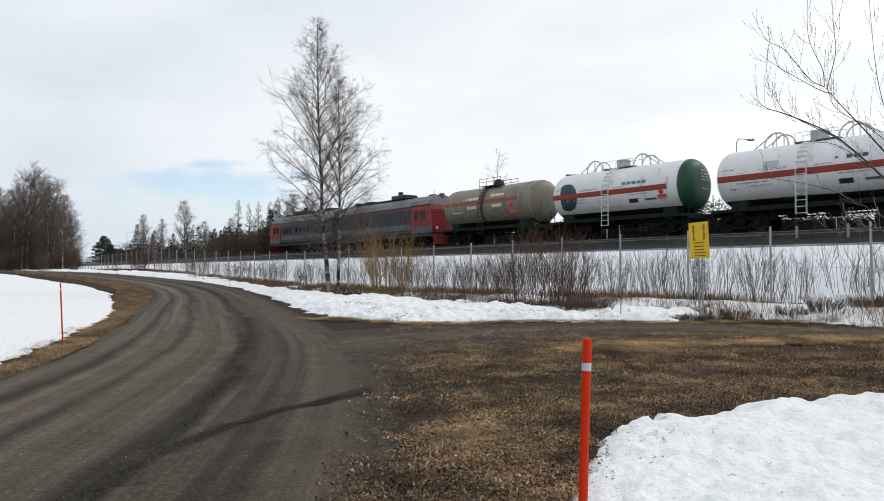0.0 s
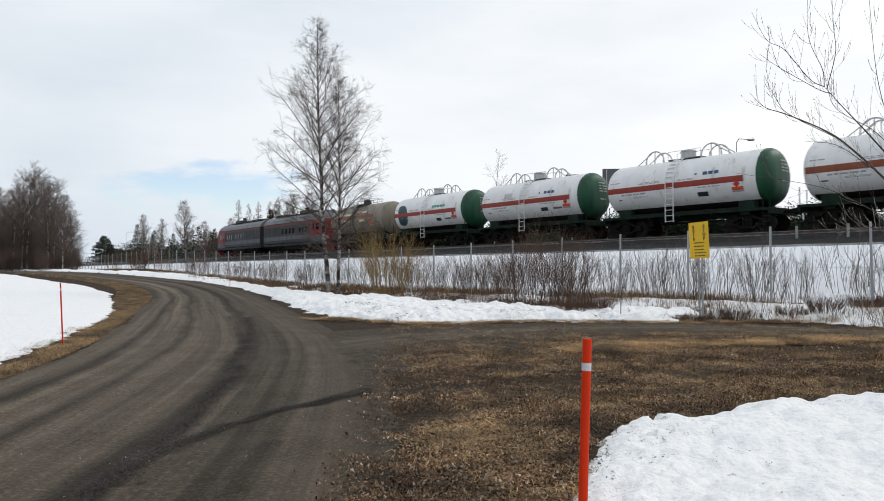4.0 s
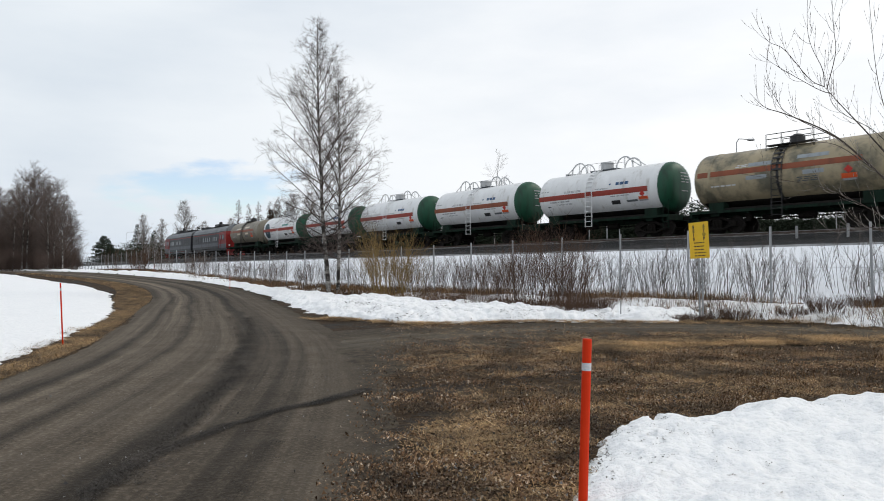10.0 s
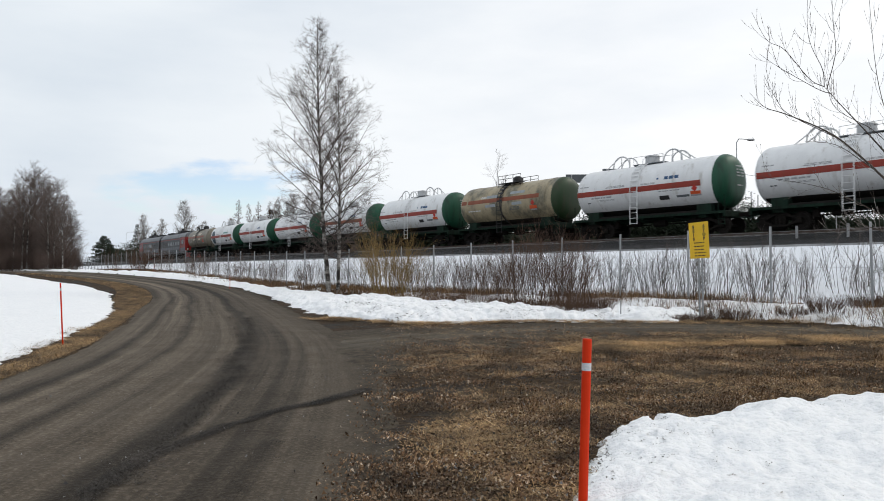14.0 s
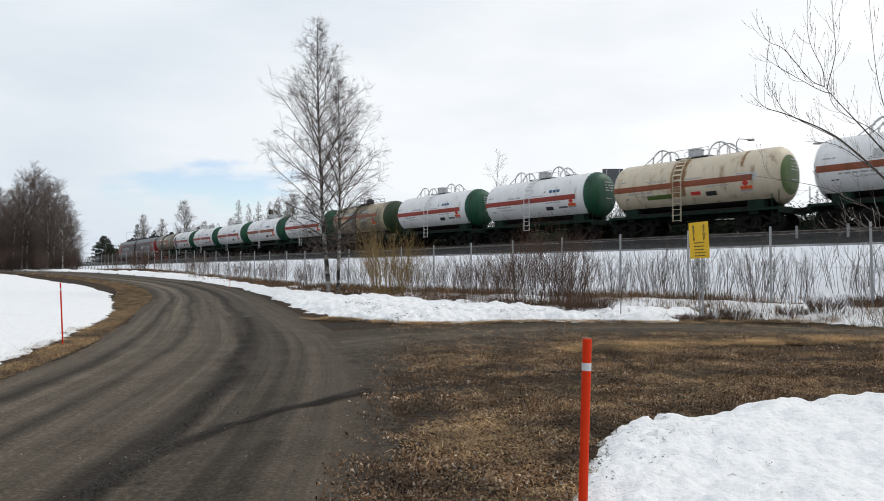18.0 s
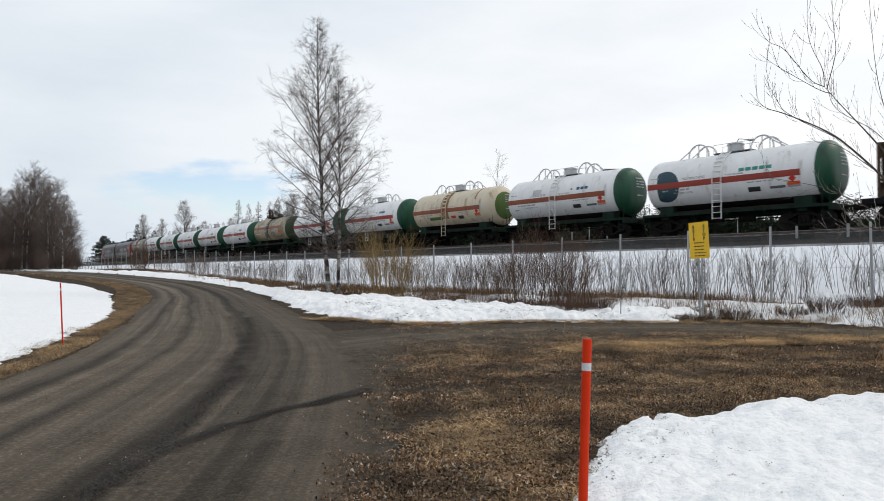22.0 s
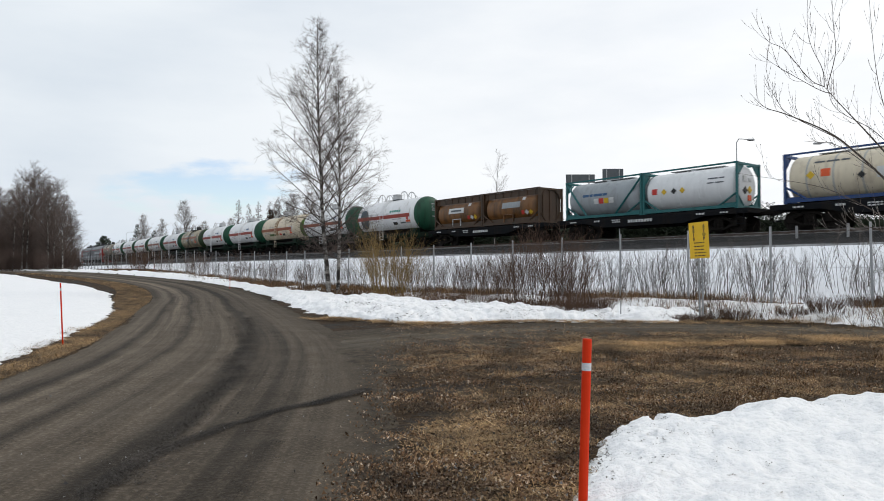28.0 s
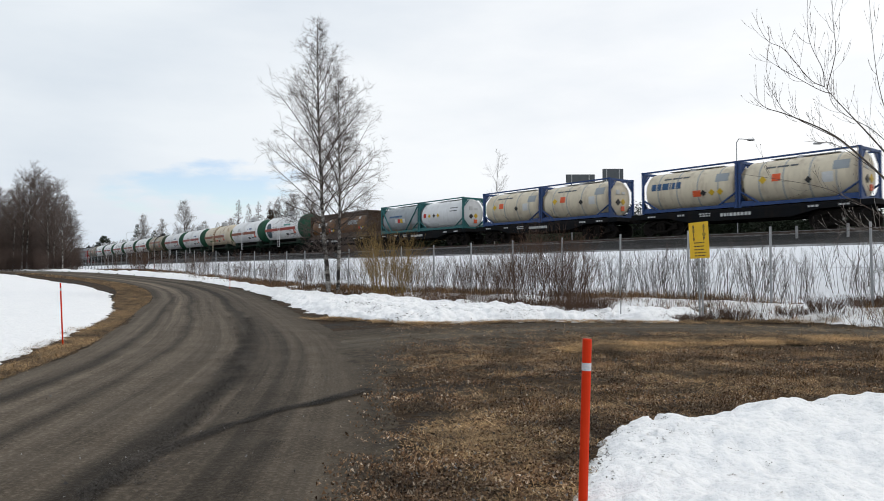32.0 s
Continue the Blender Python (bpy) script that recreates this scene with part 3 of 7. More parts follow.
def snow_height(x, y, poly, thick, ramp, rough, rag):
    """Depth of the snow over the ground, below -0.2 where it is bare."""
    d = inside(x, y, poly)
    far = np.hypot(x, y)
    d2 = d + rag * ((fnoise(x, y, 1.3, 41) - 0.5) * 1.6 + (fnoise(x, y, 0.35, 47, 3) - 0.5) * 1.1)
    h = thick * (1 - np.exp(-np.maximum(d2, 0) / ramp)) + np.minimum(d2, 0) * 0.4 - 0.035
    h += rough * 1.5 * (fnoise(x, y, 0.7, 51) - 0.5) * smooth(0, 0.5, d2) + rough * 0.75 * (fnoise(x, y, 0.17, 57, 2) - 0.5) * smooth(0, 0.3, d2) * smooth(60, 10, far)
    h += rough * 0.6 * (fnoise(x, y, 0.28, 55, 3) - 0.5) * smooth(0, 0.2, d2)
    return h - rough * 0.55 * snow_pits(x, y) * smooth(30, 8, far)


def snow_pits(x, y):
    return smooth(0.70, 0.80, vnoise(x, y, 0.13, 61)) * smooth(0.48, 0.66, fnoise(x, y, 1.6, 63))


def snow_sheet(name, poly, angles, radii, thick, ramp, rough, label, rag=0.5):
    """Settled snow within an outline: its rim thins out raggedly to bare ground; bare faces are dropped."""
    x, y = polar(angles, radii)
    h = snow_height(x, y, poly, thick, ramp, rough, rag)
    z = rise(x, y) + np.maximum(h, -0.25)
    me = grid_mesh(name, np.stack([x, y, z], -1), M["snow"])
    bm = bmesh.new()
    bm.from_mesh(me)
    hv = h.reshape(-1)
    bm.verts.ensure_lookup_table()
    bmesh.ops.delete(bm, geom=[v for v in bm.verts if hv[v.index] < -0.2], context="VERTS")
    bm.to_mesh(me)
    bm.free()
    me.shade_smooth()
    return tagged(new(name, me), label, "snow", kind="structure")


SNOW_BANK = [(8.6, 22.6), (6.4, 20.6), (4.8, 20.7), (3.1, 21.4), (1.1, 21.1), (-0.4, 20.6), (-1.4, 21.1), (-3.5, 23.1), (-5.4, 27.4), (-7.5, 33.3), (-10.1, 40.5), (-14.3, 49.2), (-20.2, 58.4), (-29, 68), (-40.6, 80.2), (-75, 108),
             (-72, 110.5), (-37.5, 81), (-25.4, 70.9), (-15.6, 55.3), (-9.0, 43.6), (-4.2, 36.6), (-1.3, 34.5), (0.3, 29.6), (2.2, 29.6), (3.5, 26.0), (5.2, 24.6), (8.4, 23.6)]
SNOW_FIELD = [(-5.6, 5), (-6.7, 10), (-7.7, 13.2), (-9.3, 18.3), (-11.3, 24), (-14.4, 31), (-20, 42.3), (-26, 51), (-31.5, 56.8), (-41.5, 68), (-57, 81), (-92, 105), (-200, 165), (-420, 160), (-420, -60), (-12, -10)]
SNOW_NEAR = [(0.66, 3.9), (0.82, 4.8), (1.00, 5.35), (1.27, 6.1), (1.50, 6.75), (1.80, 7.15), (2.25, 7.3), (2.85, 7.5), (3.2, 7.9), (4.4, 8.35), (5.1, 8.55), (5.7, 8.6), (8, 8.7), (12, 8), (12.5, 2), (9, -3), (3.0, -2), (0.9, 2)]


def make_snow():
    snow_sheet("snow_field", SNOW_FIELD, np.linspace(-60, -14, 300), np.geomspace(5, 220, 260), 0.22, 0.8, 0.05, "smooth white snow field beside the road", 0.3)
    snow_sheet("snow_bank", SNOW_BANK, np.linspace(-36, 24, 480), np.concatenate([np.geomspace(18, 40, 240), np.geomspace(40.4, 170, 110)]), 0.34, 0.55, 0.24, "ragged bank of ploughed snow along the road", 0.45)
    snow_sheet("snow_patch", SNOW_NEAR, np.concatenate([np.linspace(4, 40, 400), np.linspace(40, 120, 120)[1:]]), np.geomspace(1.2, 15, 330), 0.24, 0.28, 0.13, "pitted white snow patch beside the marker post", 0.07)
    strip_snow()


def strip_snow():
    """Thin leftover snow at the foot of the fence."""
    s, q = np.meshgrid(np.linspace(-12, 70, 620), np.linspace(20.4, 23.6, 46))
    p = along(s, q)
    x, y = p[..., 0], p[..., 1]
    n = fnoise(x, y, 2.6, 71) * 0.7 + fnoise(x, y, 0.7, 73) * 0.45
    h = 0.17 * (n - 0.57 + 0.22 * smooth(32, 14, s) - 0.10 * np.abs(q - 21.7) ** 2)
    me = grid_mesh("fence_snow", np.stack([x, y, rise(x, y) + 0.035 - 0.22 * smooth(0.8, 1.6, np.abs(q - 22.0)) + np.clip(h, -0.09, 0.12) * 1.4], -1), M["snow"])
    tagged(new("fence_snow", me), "thin patches of old snow among dead grass at the fence", "snow", kind="structure")


def sweep(name, profile, s_list, material, label, category, noise_amp=0.0, seed=1):
    """A strip along the line; profile: (offset, height), or height None for the lie of the land."""
    s = np.asarray(s_list, float)
    rows = []
    for q, z in profile:
        p = along(s, q)
        g = rise(p[:, 0], p[:, 1])
        p[:, 2] = (g if z is None else np.where(np.isnan(z), g, z)) + noise_amp * (fnoise(p[:, 0], p[:, 1], 0.9, seed) - 0.5)
        rows.append(p)
    me = grid_mesh(name, np.array(rows), material)
    return tagged(new(name, me), label, category, kind="structure")


def make_line():
    s = np.concatenate([np.linspace(-90, -30, 20)[:-1], np.linspace(-30, 120, 420)[:-1], np.linspace(120, 700, 160)])
    rows = []
    for q in np.concatenate([[22.7, 23.2, 23.8], np.linspace(24.4, 30.0, 22)]):
        p = along(s, q)
        g = rise(p[:, 0], p[:, 1])
        k = smooth(23.4, 30.6, q) * 1.02
        p[:, 2] = g + (2.53 - g) * k + 0.16 * (fnoise(p[:, 0], p[:, 1], 1.8, 81) - 0.5) * (q < 29.5) - (0.06 if q < 23 else 0)
        rows.append(p)
    tagged(new("embankment_slope", grid_mesh("embankment_slope", np.array(rows), M["slope_snow"])), "snow-covered side of the railway embankment", "embankment", kind="structure")
    sweep("embankment_edge", [(29.9, 2.40), (29.95, 2.60), (30.35, 2.62), (30.75, 2.55)], s, M["edge"], "pale gravel edge along the embankment", "gravel", 0.05)
    sweep("ballast", [(30.5, 2.45), (31.5, 2.68), (33.2, 2.86), (34.2, 2.98), (35.0, 3.28), (38.5, 3.3), (39.6, 2.9), (45, 2.2), (60, 1.3)], s, M["ballast"], "dark crushed-stone ballast bed", "ballast", 0.10)
    for q in (LINE - 0.797, LINE + 0.723):
        sweep("rail", [(q - 0.01, RAIL_Z - 0.17), (q, RAIL_Z - 0.03), (q, RAIL_Z), (q + 0.074, RAIL_Z), (q + 0.074, RAIL_Z - 0.03), (q + 0.084, RAIL_Z - 0.17)], s, M["rail"], "rusty steel rail with a worn top", "rail")
    V, F = [], []
    for k in range(420):
        m = line_pose(-45 + 0.6 * k, LINE, RAIL_Z - 0.25)
        n = len(V)
        for dx, dy, dz in ((-1, -1, -1), (1, -1, -1), (1, 1, -1), (-1, 1, -1), (-1, -1, 1), (1, -1, 1), (1, 1, 1), (-1, 1, 1)):
            V.append(tuple(m @ Vector((dx * 0.13, dy * 1.3, dz * 0.085))))
        F += [tuple(n + i for i in f) for f in ((0, 1, 5, 4), (1, 2, 6, 5), (2, 3, 7, 6), (3, 0, 4, 7), (4, 5, 6, 7))]
    tagged(new("sleepers", raw_mesh("sleepers", V, F, M["concrete"])), "grey concrete railway sleepers in the ballast", "sleeper", kind="stuff")


def crumbs(rng, pts, n, wide, lo, hi, lift, patch, thin):
    """Crumbs of mud strewn along a line, thicker in some stretches than in others."""
    mid = spline(pts, 80)
    u = rng.random(n) * (len(mid) - 1.001)
    i = u.astype(int)
    p = mid[i] + (mid[i + 1] - mid[i]) * (u - i)[:, None]
    hd = np.gradient(mid, axis=0)[i]
    hd /= np.linalg.norm(hd, axis=1)[:, None]
    step = np.concatenate([[0], np.cumsum(np.linalg.norm(np.diff(mid, axis=0), axis=1))])[i]
    k = fnoise(step, step * 0 + patch, 0.8, 17 + patch)
    off = wide * (0.35 + 1.3 * fnoise(step, step * 0 + 3.0, 0.45, 27 + patch)) * rng.normal(0, 1, n) + 0.12 * (fnoise(step, step * 0 + 9.0, 0.5, 37 + patch) - 0.5)
    keep = k > thin + 0.3 * rng.random(n)
    x, y = (p[:, 0] + hd[:, 1] * off)[keep], (p[:, 1] - hd[:, 0] * off)[keep]
    return flakes(x, y, rng, lo, hi, lift + 0.008 * rng.random(len(x)), 0.35)


def flakes(x, y, rng, lo, hi, lift, high=0.25):
    """Small crumpled four-cornered scraps lying about."""
    n = len(x)
    a, sz = rng.uniform(0, 2 * np.pi, n), rng.uniform(lo, hi, n)
    z = rise(x, y) + lift
    V = []
    for k in range(4):
        t = a + k * np.pi / 2 + rng.normal(0, 0.25, n)
        rr = sz * (1.0 if k % 2 else 0.55) * rng.uniform(0.7, 1.2, n)
        V.append(np.stack([x + rr * np.cos(t), y + rr * np.sin(t), z + sz * high * rng.normal(0.3, 0.8, n)], 1))
    return np.stack(V, 1).reshape(-1, 3), np.arange(4 * n).reshape(-1, 4)


def make_mud():
    """A furrow of mud drawn across the road, and broken ruts along it."""
    rng = np.random.default_rng(19)
    runs = [([(-0.93, 9.08), (-1.21, 8.68), (-1.46, 8.16), (-1.76, 7.75), (-2.0, 7.27), (-2.2, 6.64), (-2.36, 6.08), (-2.45, 5.74), (-2.45, 5.26), (-2.4, 4.6)], 30000, 0.050, 0.003, 0.010, 0.060, 1, 0.03),
            ([(-7.0, 23.2), (-5.17, 17.65), (-4.15, 14.67), (-3.68, 12.24), (-3.0, 9.38), (-2.64, 7.43), (-2.53, 6.39), (-2.26, 5.05)], 20000, 0.10, 0.003, 0.011, 0.056, 2, 0.10),
            ([(-6.27, 22.7), (-4.42, 16.2), (-3.28, 11.54), (-2.79, 8.96)], 11000, 0.08, 0.003, 0.012, 0.056, 3, 0.08),
            ([(-7.79, 17.65), (-6.58, 13.1), (-5.78, 10.2), (-5.3, 8.4), (-4.9, 6.0)], 3500, 0.07, 0.003, 0.008, 0.054, 4, 0.15),
            ([(-7.13, 19.7), (-5.95, 15.2), (-4.93, 10.56), (-4.04, 6.9), (-3.7, 5.0)], 4000, 0.07, 0.003, 0.008, 0.054, 5, 0.15),
            ([(-1.56, 6.4), (-1.49, 5.7), (-1.35, 4.6)], 3000, 0.10, 0.002, 0.007, 0.054, 6, 0.15),
            ([(-0.6, 10.5), (-1.3, 9.8), (-2.2, 10.9), (-3.0, 13.5)], 2500, 0.14, 0.003, 0.009, 0.054, 7, 0.25)]
    for name, label, part_ in (("mud_furrow", "dark crumbling furrow of mud across the road", runs[:1]), ("wheel_ruts", "broken muddy wheel ruts along the gravel road", runs[1:])):
        V, F, k = [], [], 0
        for pts, n, wide, lo, hi, lift, patch, thin in part_:
            v, f = crumbs(rng, pts, n, wide, lo, hi, lift, patch, thin)
            V.append(v)
            F.append(f + k)
            k += len(v)
        tagged(new(name, raw_mesh(name, np.concatenate(V), np.concatenate(F), M["clod"])), label, "mud", kind="stuff")


make_ground()
make_mud()
make_roads()
make_snow()
make_line()

# ---- the train ----
TRAIN = []  # (thing, place on the line at 16 s, wheel sets)
R, AXIS = 1.53, 2.95  # tank radius, height of its axis above the rail


def wheelset_mesh():
    bm = bmesh.new()
    for y in (-0.76, 0.76):
        t = 1 if y > 0 else -1
        lathe_y(bm, [(y - 0.065 * t, 0.0), (y - 0.065 * t, 0.50), (y - 0.035 * t, 0.50), (y - 0.033 * t, 0.478), (y + 0.065 * t, 0.47), (y + 0.065 * t, 0.40), (y + 0.03 * t, 0.38), (y + 0.03 * t, 0.16), (y + 0.08 * t, 0.14), (y + 0.08 * t, 0.0)])
    rod(bm, (0, -1.05, 0), (0, 1.05, 0), 0.075, 10)
    for y in (-1.08, 1.08):
        box(bm, 0, y, 0, 0.05, 0.06, 0.22)
    return mesh_of("wheelset", bm, M["tyre"])


def lathe_y(bm, prof, segs=24):
    rings = []
    for y, r in prof:
        rings.append([bm.verts.new((r * math.cos(2 * math.pi * i / segs), y, r * math.sin(2 * math.pi * i / segs))) for i in range(segs)] if r > 1e-4 else [bm.verts.new((0, y, 0))])
    for a, b in zip(rings, rings[1:]):
        for i in range(segs):
            j = (i + 1) % segs
            f = list(dict.fromkeys((a[i % len(a)], a[j % len(a)], b[j % len(b)], b[i % len(b)])))
            if len(f) > 2:
                bm.faces.new(f)


def side_frame_mesh():
    """Cast three-piece bogie side: arch, springs, axle boxes."""
    bm = bmesh.new()
    y = 1.04
    for sx in (-1, 1):
        box(bm, sx * 0.925, y, 0.50, 0.34, 0.20, 0.34, 0.03)
        box(bm, sx * 0.60, y, 0.70, 0.62, 0.14, 0.15, 0.02, Matrix.Rotation(sx * 0.42, 4, "Y"))
        box(bm, sx * 0.62, y, 0.36, 0.60, 0.14, 0.13, 0.02, Matrix.Rotation(-sx * 0.42, 4, "Y"))
    box(bm, 0, y, 0.84, 0.72, 0.16, 0.15, 0.02)
    box(bm, 0, y, 0.24, 0.74, 0.20, 0.12, 0.02)
    for k in (-0.2, 0.0, 0.2):
        bmesh.ops.create_cone(bm, cap_ends=True, segments=10, radius1=0.085, radius2=0.085, depth=0.42, matrix=Matrix.Translation((k, y + 0.01, 0.52)))
    return mesh_of("side_frame", bm, M["running"])


def bolster_mesh():
    bm = bmesh.new()
    box(bm, 0, 0, 0.72, 0.42, 2.2, 0.24, 0.03)
    for sx in (-0.55, 0.55):
        box(bm, sx, 0, 0.45, 0.10, 1.9, 0.12)
    return mesh_of("bogie", bm, M["running"])


SHARED = {}


def shared(key, maker):
    if key not in SHARED:
        SHARED[key] = maker()
    return SHARED[key]


def bogie(parent, x):
    """Two-axle bogie; its wheel sets turn."""
    b = part("bogie", shared("bolster", bolster_mesh), None, parent, m=Matrix.Translation((x, 0, 0)))
    for turn in (0, 180):
        part("side_frame", shared("side", side_frame_mesh), None, b, m=pose(0, 0, 0, 0, 0, turn))
    return [part("wheelset", shared("wheels", wheelset_mesh), None, b, "steel wheel set with worn treads", m=Matrix.Translation((dx, 0, 0.475))) for dx in (-0.925, 0.925)]


def coupler_mesh():
    bm = bmesh.new()
    box(bm, 0.25, 0, 1.04, 0.55, 0.16, 0.18, 0.02)
    box(bm, 0.60, 0.06, 1.04, 0.26, 0.36, 0.32, 0.05)
    box(bm, 0.52, -0.20, 1.04, 0.18, 0.10, 0.24, 0.02)
    rod(bm, (0.1, 0.45, 1.0), (0.55, 0.4, 0.55), 0.03)
    return mesh_of("coupler", bm, M["running"])


def couplers(parent, half):
    part("coupler", shared("coupler", coupler_mesh), None, parent, m=Matrix.Translation((half - 0.66, 0, 0)))
    part("coupler", shared("coupler", coupler_mesh), None, parent, m=pose(-half + 0.66, 0, 0, 0, 0, 180))


def tank_prof(half, dome, r=None, n=9):
    """Half-length of the shell and depth of its dished ends."""
    r = r or R
    ends = [(half - dome + dome * math.sin(i / n * math.pi / 2), r * math.cos(i / n * math.pi / 2) ** 0.55) for i in range(n + 1)]
    return ends


def tank_frame(w, material, length=12.02):
    """Frame, bogies, couplers and brake gear under a tank."""
    half = length / 2
    bm = bmesh.new()
    for y in (-0.42, 0.42):
        box(bm, 0, y, 1.06, length - 1.3, 0.16, 0.30)
    for x in (-half + 0.72, half - 0.72):
        box(bm, x, 0, 1.06, 0.16, 2.9, 0.34, 0.02)
    for x in (-3.9, 3.9):
        box(bm, x, 0, 1.06, 0.5, 2.6, 0.30, 0.02)
    for y in (-1.38, 1.38):
        box(bm, 0, y, 1.16, length - 1.5, 0.08, 0.14)
    for x in (-2.0, 0.0, 2.0):
        box(bm, x, 0, 1.08, 0.12, 2.76, 0.12)
    part("underframe", bm, material, w, "dirty dark green steel frame")
    # added plates: stop light from below and close the gap under the tank
    bm = bmesh.new()
    box(bm, 0, 0, 1.225, length - 1.5, 2.66, 0.03)
    for y in (-0.9, 0.9):
        box(bm, 0, y, 1.30, length - 4.2, 0.30, 0.14, 0.02)
    part("deck", bm, M["dull_black"], w, "black deck plates added under the tank to block light")
    # plain black band over the lowest 72 degrees of the shell
    bm = bmesh.new()
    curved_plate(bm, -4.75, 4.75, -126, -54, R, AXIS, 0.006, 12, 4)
    part("belly_sheet", bm, M["dull_black"], w, "dull black sheet over the tank's underside")
    bm = bmesh.new()
    rod(bm, (-1.1, 0.55, 0.78), (-0.3, 0.55, 0.78), 0.19, 12)
    rod(bm, (0.7, 0.5, 0.8), (1.6, 0.5, 0.8), 0.15, 12)
    rod(bm, (-2.6, 0.2, 0.75), (2.6, 0.2, 0.75), 0.03)
    box(bm, 2.2, 0.9, 0.8, 0.3, 0.2, 0.4)
    part("brake_gear", bm, M["running"], w)
    for x in (-3.9, 3.9):
        bm = bmesh.new()
        for y in (-0.9, 0.9):
            box(bm, x, y, 1.42, 0.9, 0.5, 0.52, 0.03)
        box(bm, x, 0, 1.30, 0.7, 2.2, 0.16)
        part("saddle", bm, material, w)
    # end steps and hand rails
    for sx in (-1, 1):
        bm = bmesh.new()
        x = sx * (half - 0.75)
        for y in (1.36,):
            rod(bm, (x, y, 0.45), (x, y, 2.1), 0.022)
            rod(bm, (x - sx * 0.35, y, 0.45), (x - sx * 0.35, y, 1.9), 0.022)
            for z in (0.5, 0.8):
                box(bm, x - sx * 0.17, y, z, 0.36, 0.14, 0.03)
        part("step", bm, material, w)
    couplers(w, half)
    wheels = bogie(w, 3.9) + bogie(w, -3.9)
    return wheels


def lpg_tank(shell, cap, stripe, collar=0):
    """White pressure-tank wagon: shell, coloured rear end, stripe, ladder, top platform with its arched guards."""
    w = empty("tank_wagon", "white pressure-tank wagon with red stripe and green end", "tank wagon", "tank wagons of the train")
    half, dome, rim = 5.27, 0.62, -4.62
    ends = tank_prof(half, dome)
    bm = bmesh.new()
    back = [(-x, r) for x, r in reversed(ends)]
    cut = len(back) - collar
    prof = (back[cut - 1:] if collar else []) + [(rim, R)] + [(-4.3, R), (-2.2, R), (0, R), (2.2, R), (4.0, R)] + ends
    lathe(bm, prof, AXIS)
    part("tank", bm, shell, w, smooth=True)
    bm = bmesh.new()
    lathe(bm, back[:cut] + ([] if collar else [(rim, R)]), AXIS)
    part("end_cap", bm, cap, w, "green painted dished rear end", smooth=True)
    # faint stencilled lines on the painted end
    for i, (z, y0, y1) in enumerate(((0.82, -0.25, 0.75), (0.62, -0.05, 0.8), (0.45, -0.05, 0.75), (0.28, -0.05, 0.7), (-0.25, 0.0, 0.6))):
        bm = bmesh.new()
        n = 6
        row = []
        for j in range(n + 1):
            y = -(y0 + (y1 - y0) * j / n)
            for zz in (z - 0.035, z + 0.035):
                rr = math.hypot(y, zz)
                t = math.acos(min(1.0, (rr / R) ** (1 / 0.55)))
                row.append(bm.verts.new((-(half - dome + dome * math.sin(t)) - 0.008, y, AXIS + zz)))
        for j in range(n):
            if (j * 7 + i * 3) % 5:
                bm.faces.new((row[2 * j], row[2 * j + 1], row[2 * j + 3], row[2 * j + 2]))
        part("stencil_line", bm, M["pale_text"], w)
    # weld seams and straps
    for x in (-3.2, 3.2):
        bm = bmesh.new()
        lathe(bm, [(x - 0.03, R - 0.01), (x - 0.03, R + 0.004), (x + 0.03, R + 0.004), (x + 0.03, R - 0.01)], AXIS)
        part("tank_band", bm, shell, w)
    for turn in (0, 180):
        bm = bmesh.new()
        curved_plate(bm, -3.95 if turn == 0 else -4.9, 4.9 if turn == 0 else 3.95, -10, 2.2, R, AXIS, 0.008, 5, 4)
        part("stripe", bm, stripe, w, "painted red warning stripe", m=pose(0, 0, 0, 0, 0, turn))
    ladder(w, 0.45, shell)
    # valve cover and platform
    bm = bmesh.new()
    box(bm, 0.2, 0, AXIS + R + 0.02, 2.2, 0.9, 0.05)
    for x in (-0.8, 0.2, 1.2):
        for y in (-0.4, 0.4):
            box(bm, x, y, AXIS + R - 0.05, 0.08, 0.08, 0.2)
    part("platform", bm, M["signgrey"], w)
    bm = bmesh.new()
    bmesh.ops.create_cone(bm, cap_ends=True, segments=20, radius1=0.44, radius2=0.42, depth=0.42, matrix=Matrix.Translation((0.2, 0, AXIS + R + 0.24)))
    bmesh.ops.create_cone(bm, cap_ends=True, segments=20, radius1=0.47, radius2=0.40, depth=0.09, matrix=Matrix.Translation((0.2, 0, AXIS + R + 0.49)))
    part("valve_cover", bm, M["grey"], w)
    for xc in (2.2, -1.5):
        for y in (-0.42, 0.42):
            part("guard_arch", arch_mesh(xc, y), None, w, "curved tubular guard rail")
    bm = bmesh.new()
    for y in (-0.46, 0.46):
        rod(bm, (-0.85, y, AXIS + R + 0.5), (1.25, y, AXIS + R + 0.5), 0.014)
        for x in (-0.85, 0.2, 1.25):
            rod(bm, (x, y, AXIS + R), (x, y, AXIS + R + 0.5), 0.014)
    part("hand_rail", bm, M["grey"], w)
    return w, tank_frame(w, M["frame"])


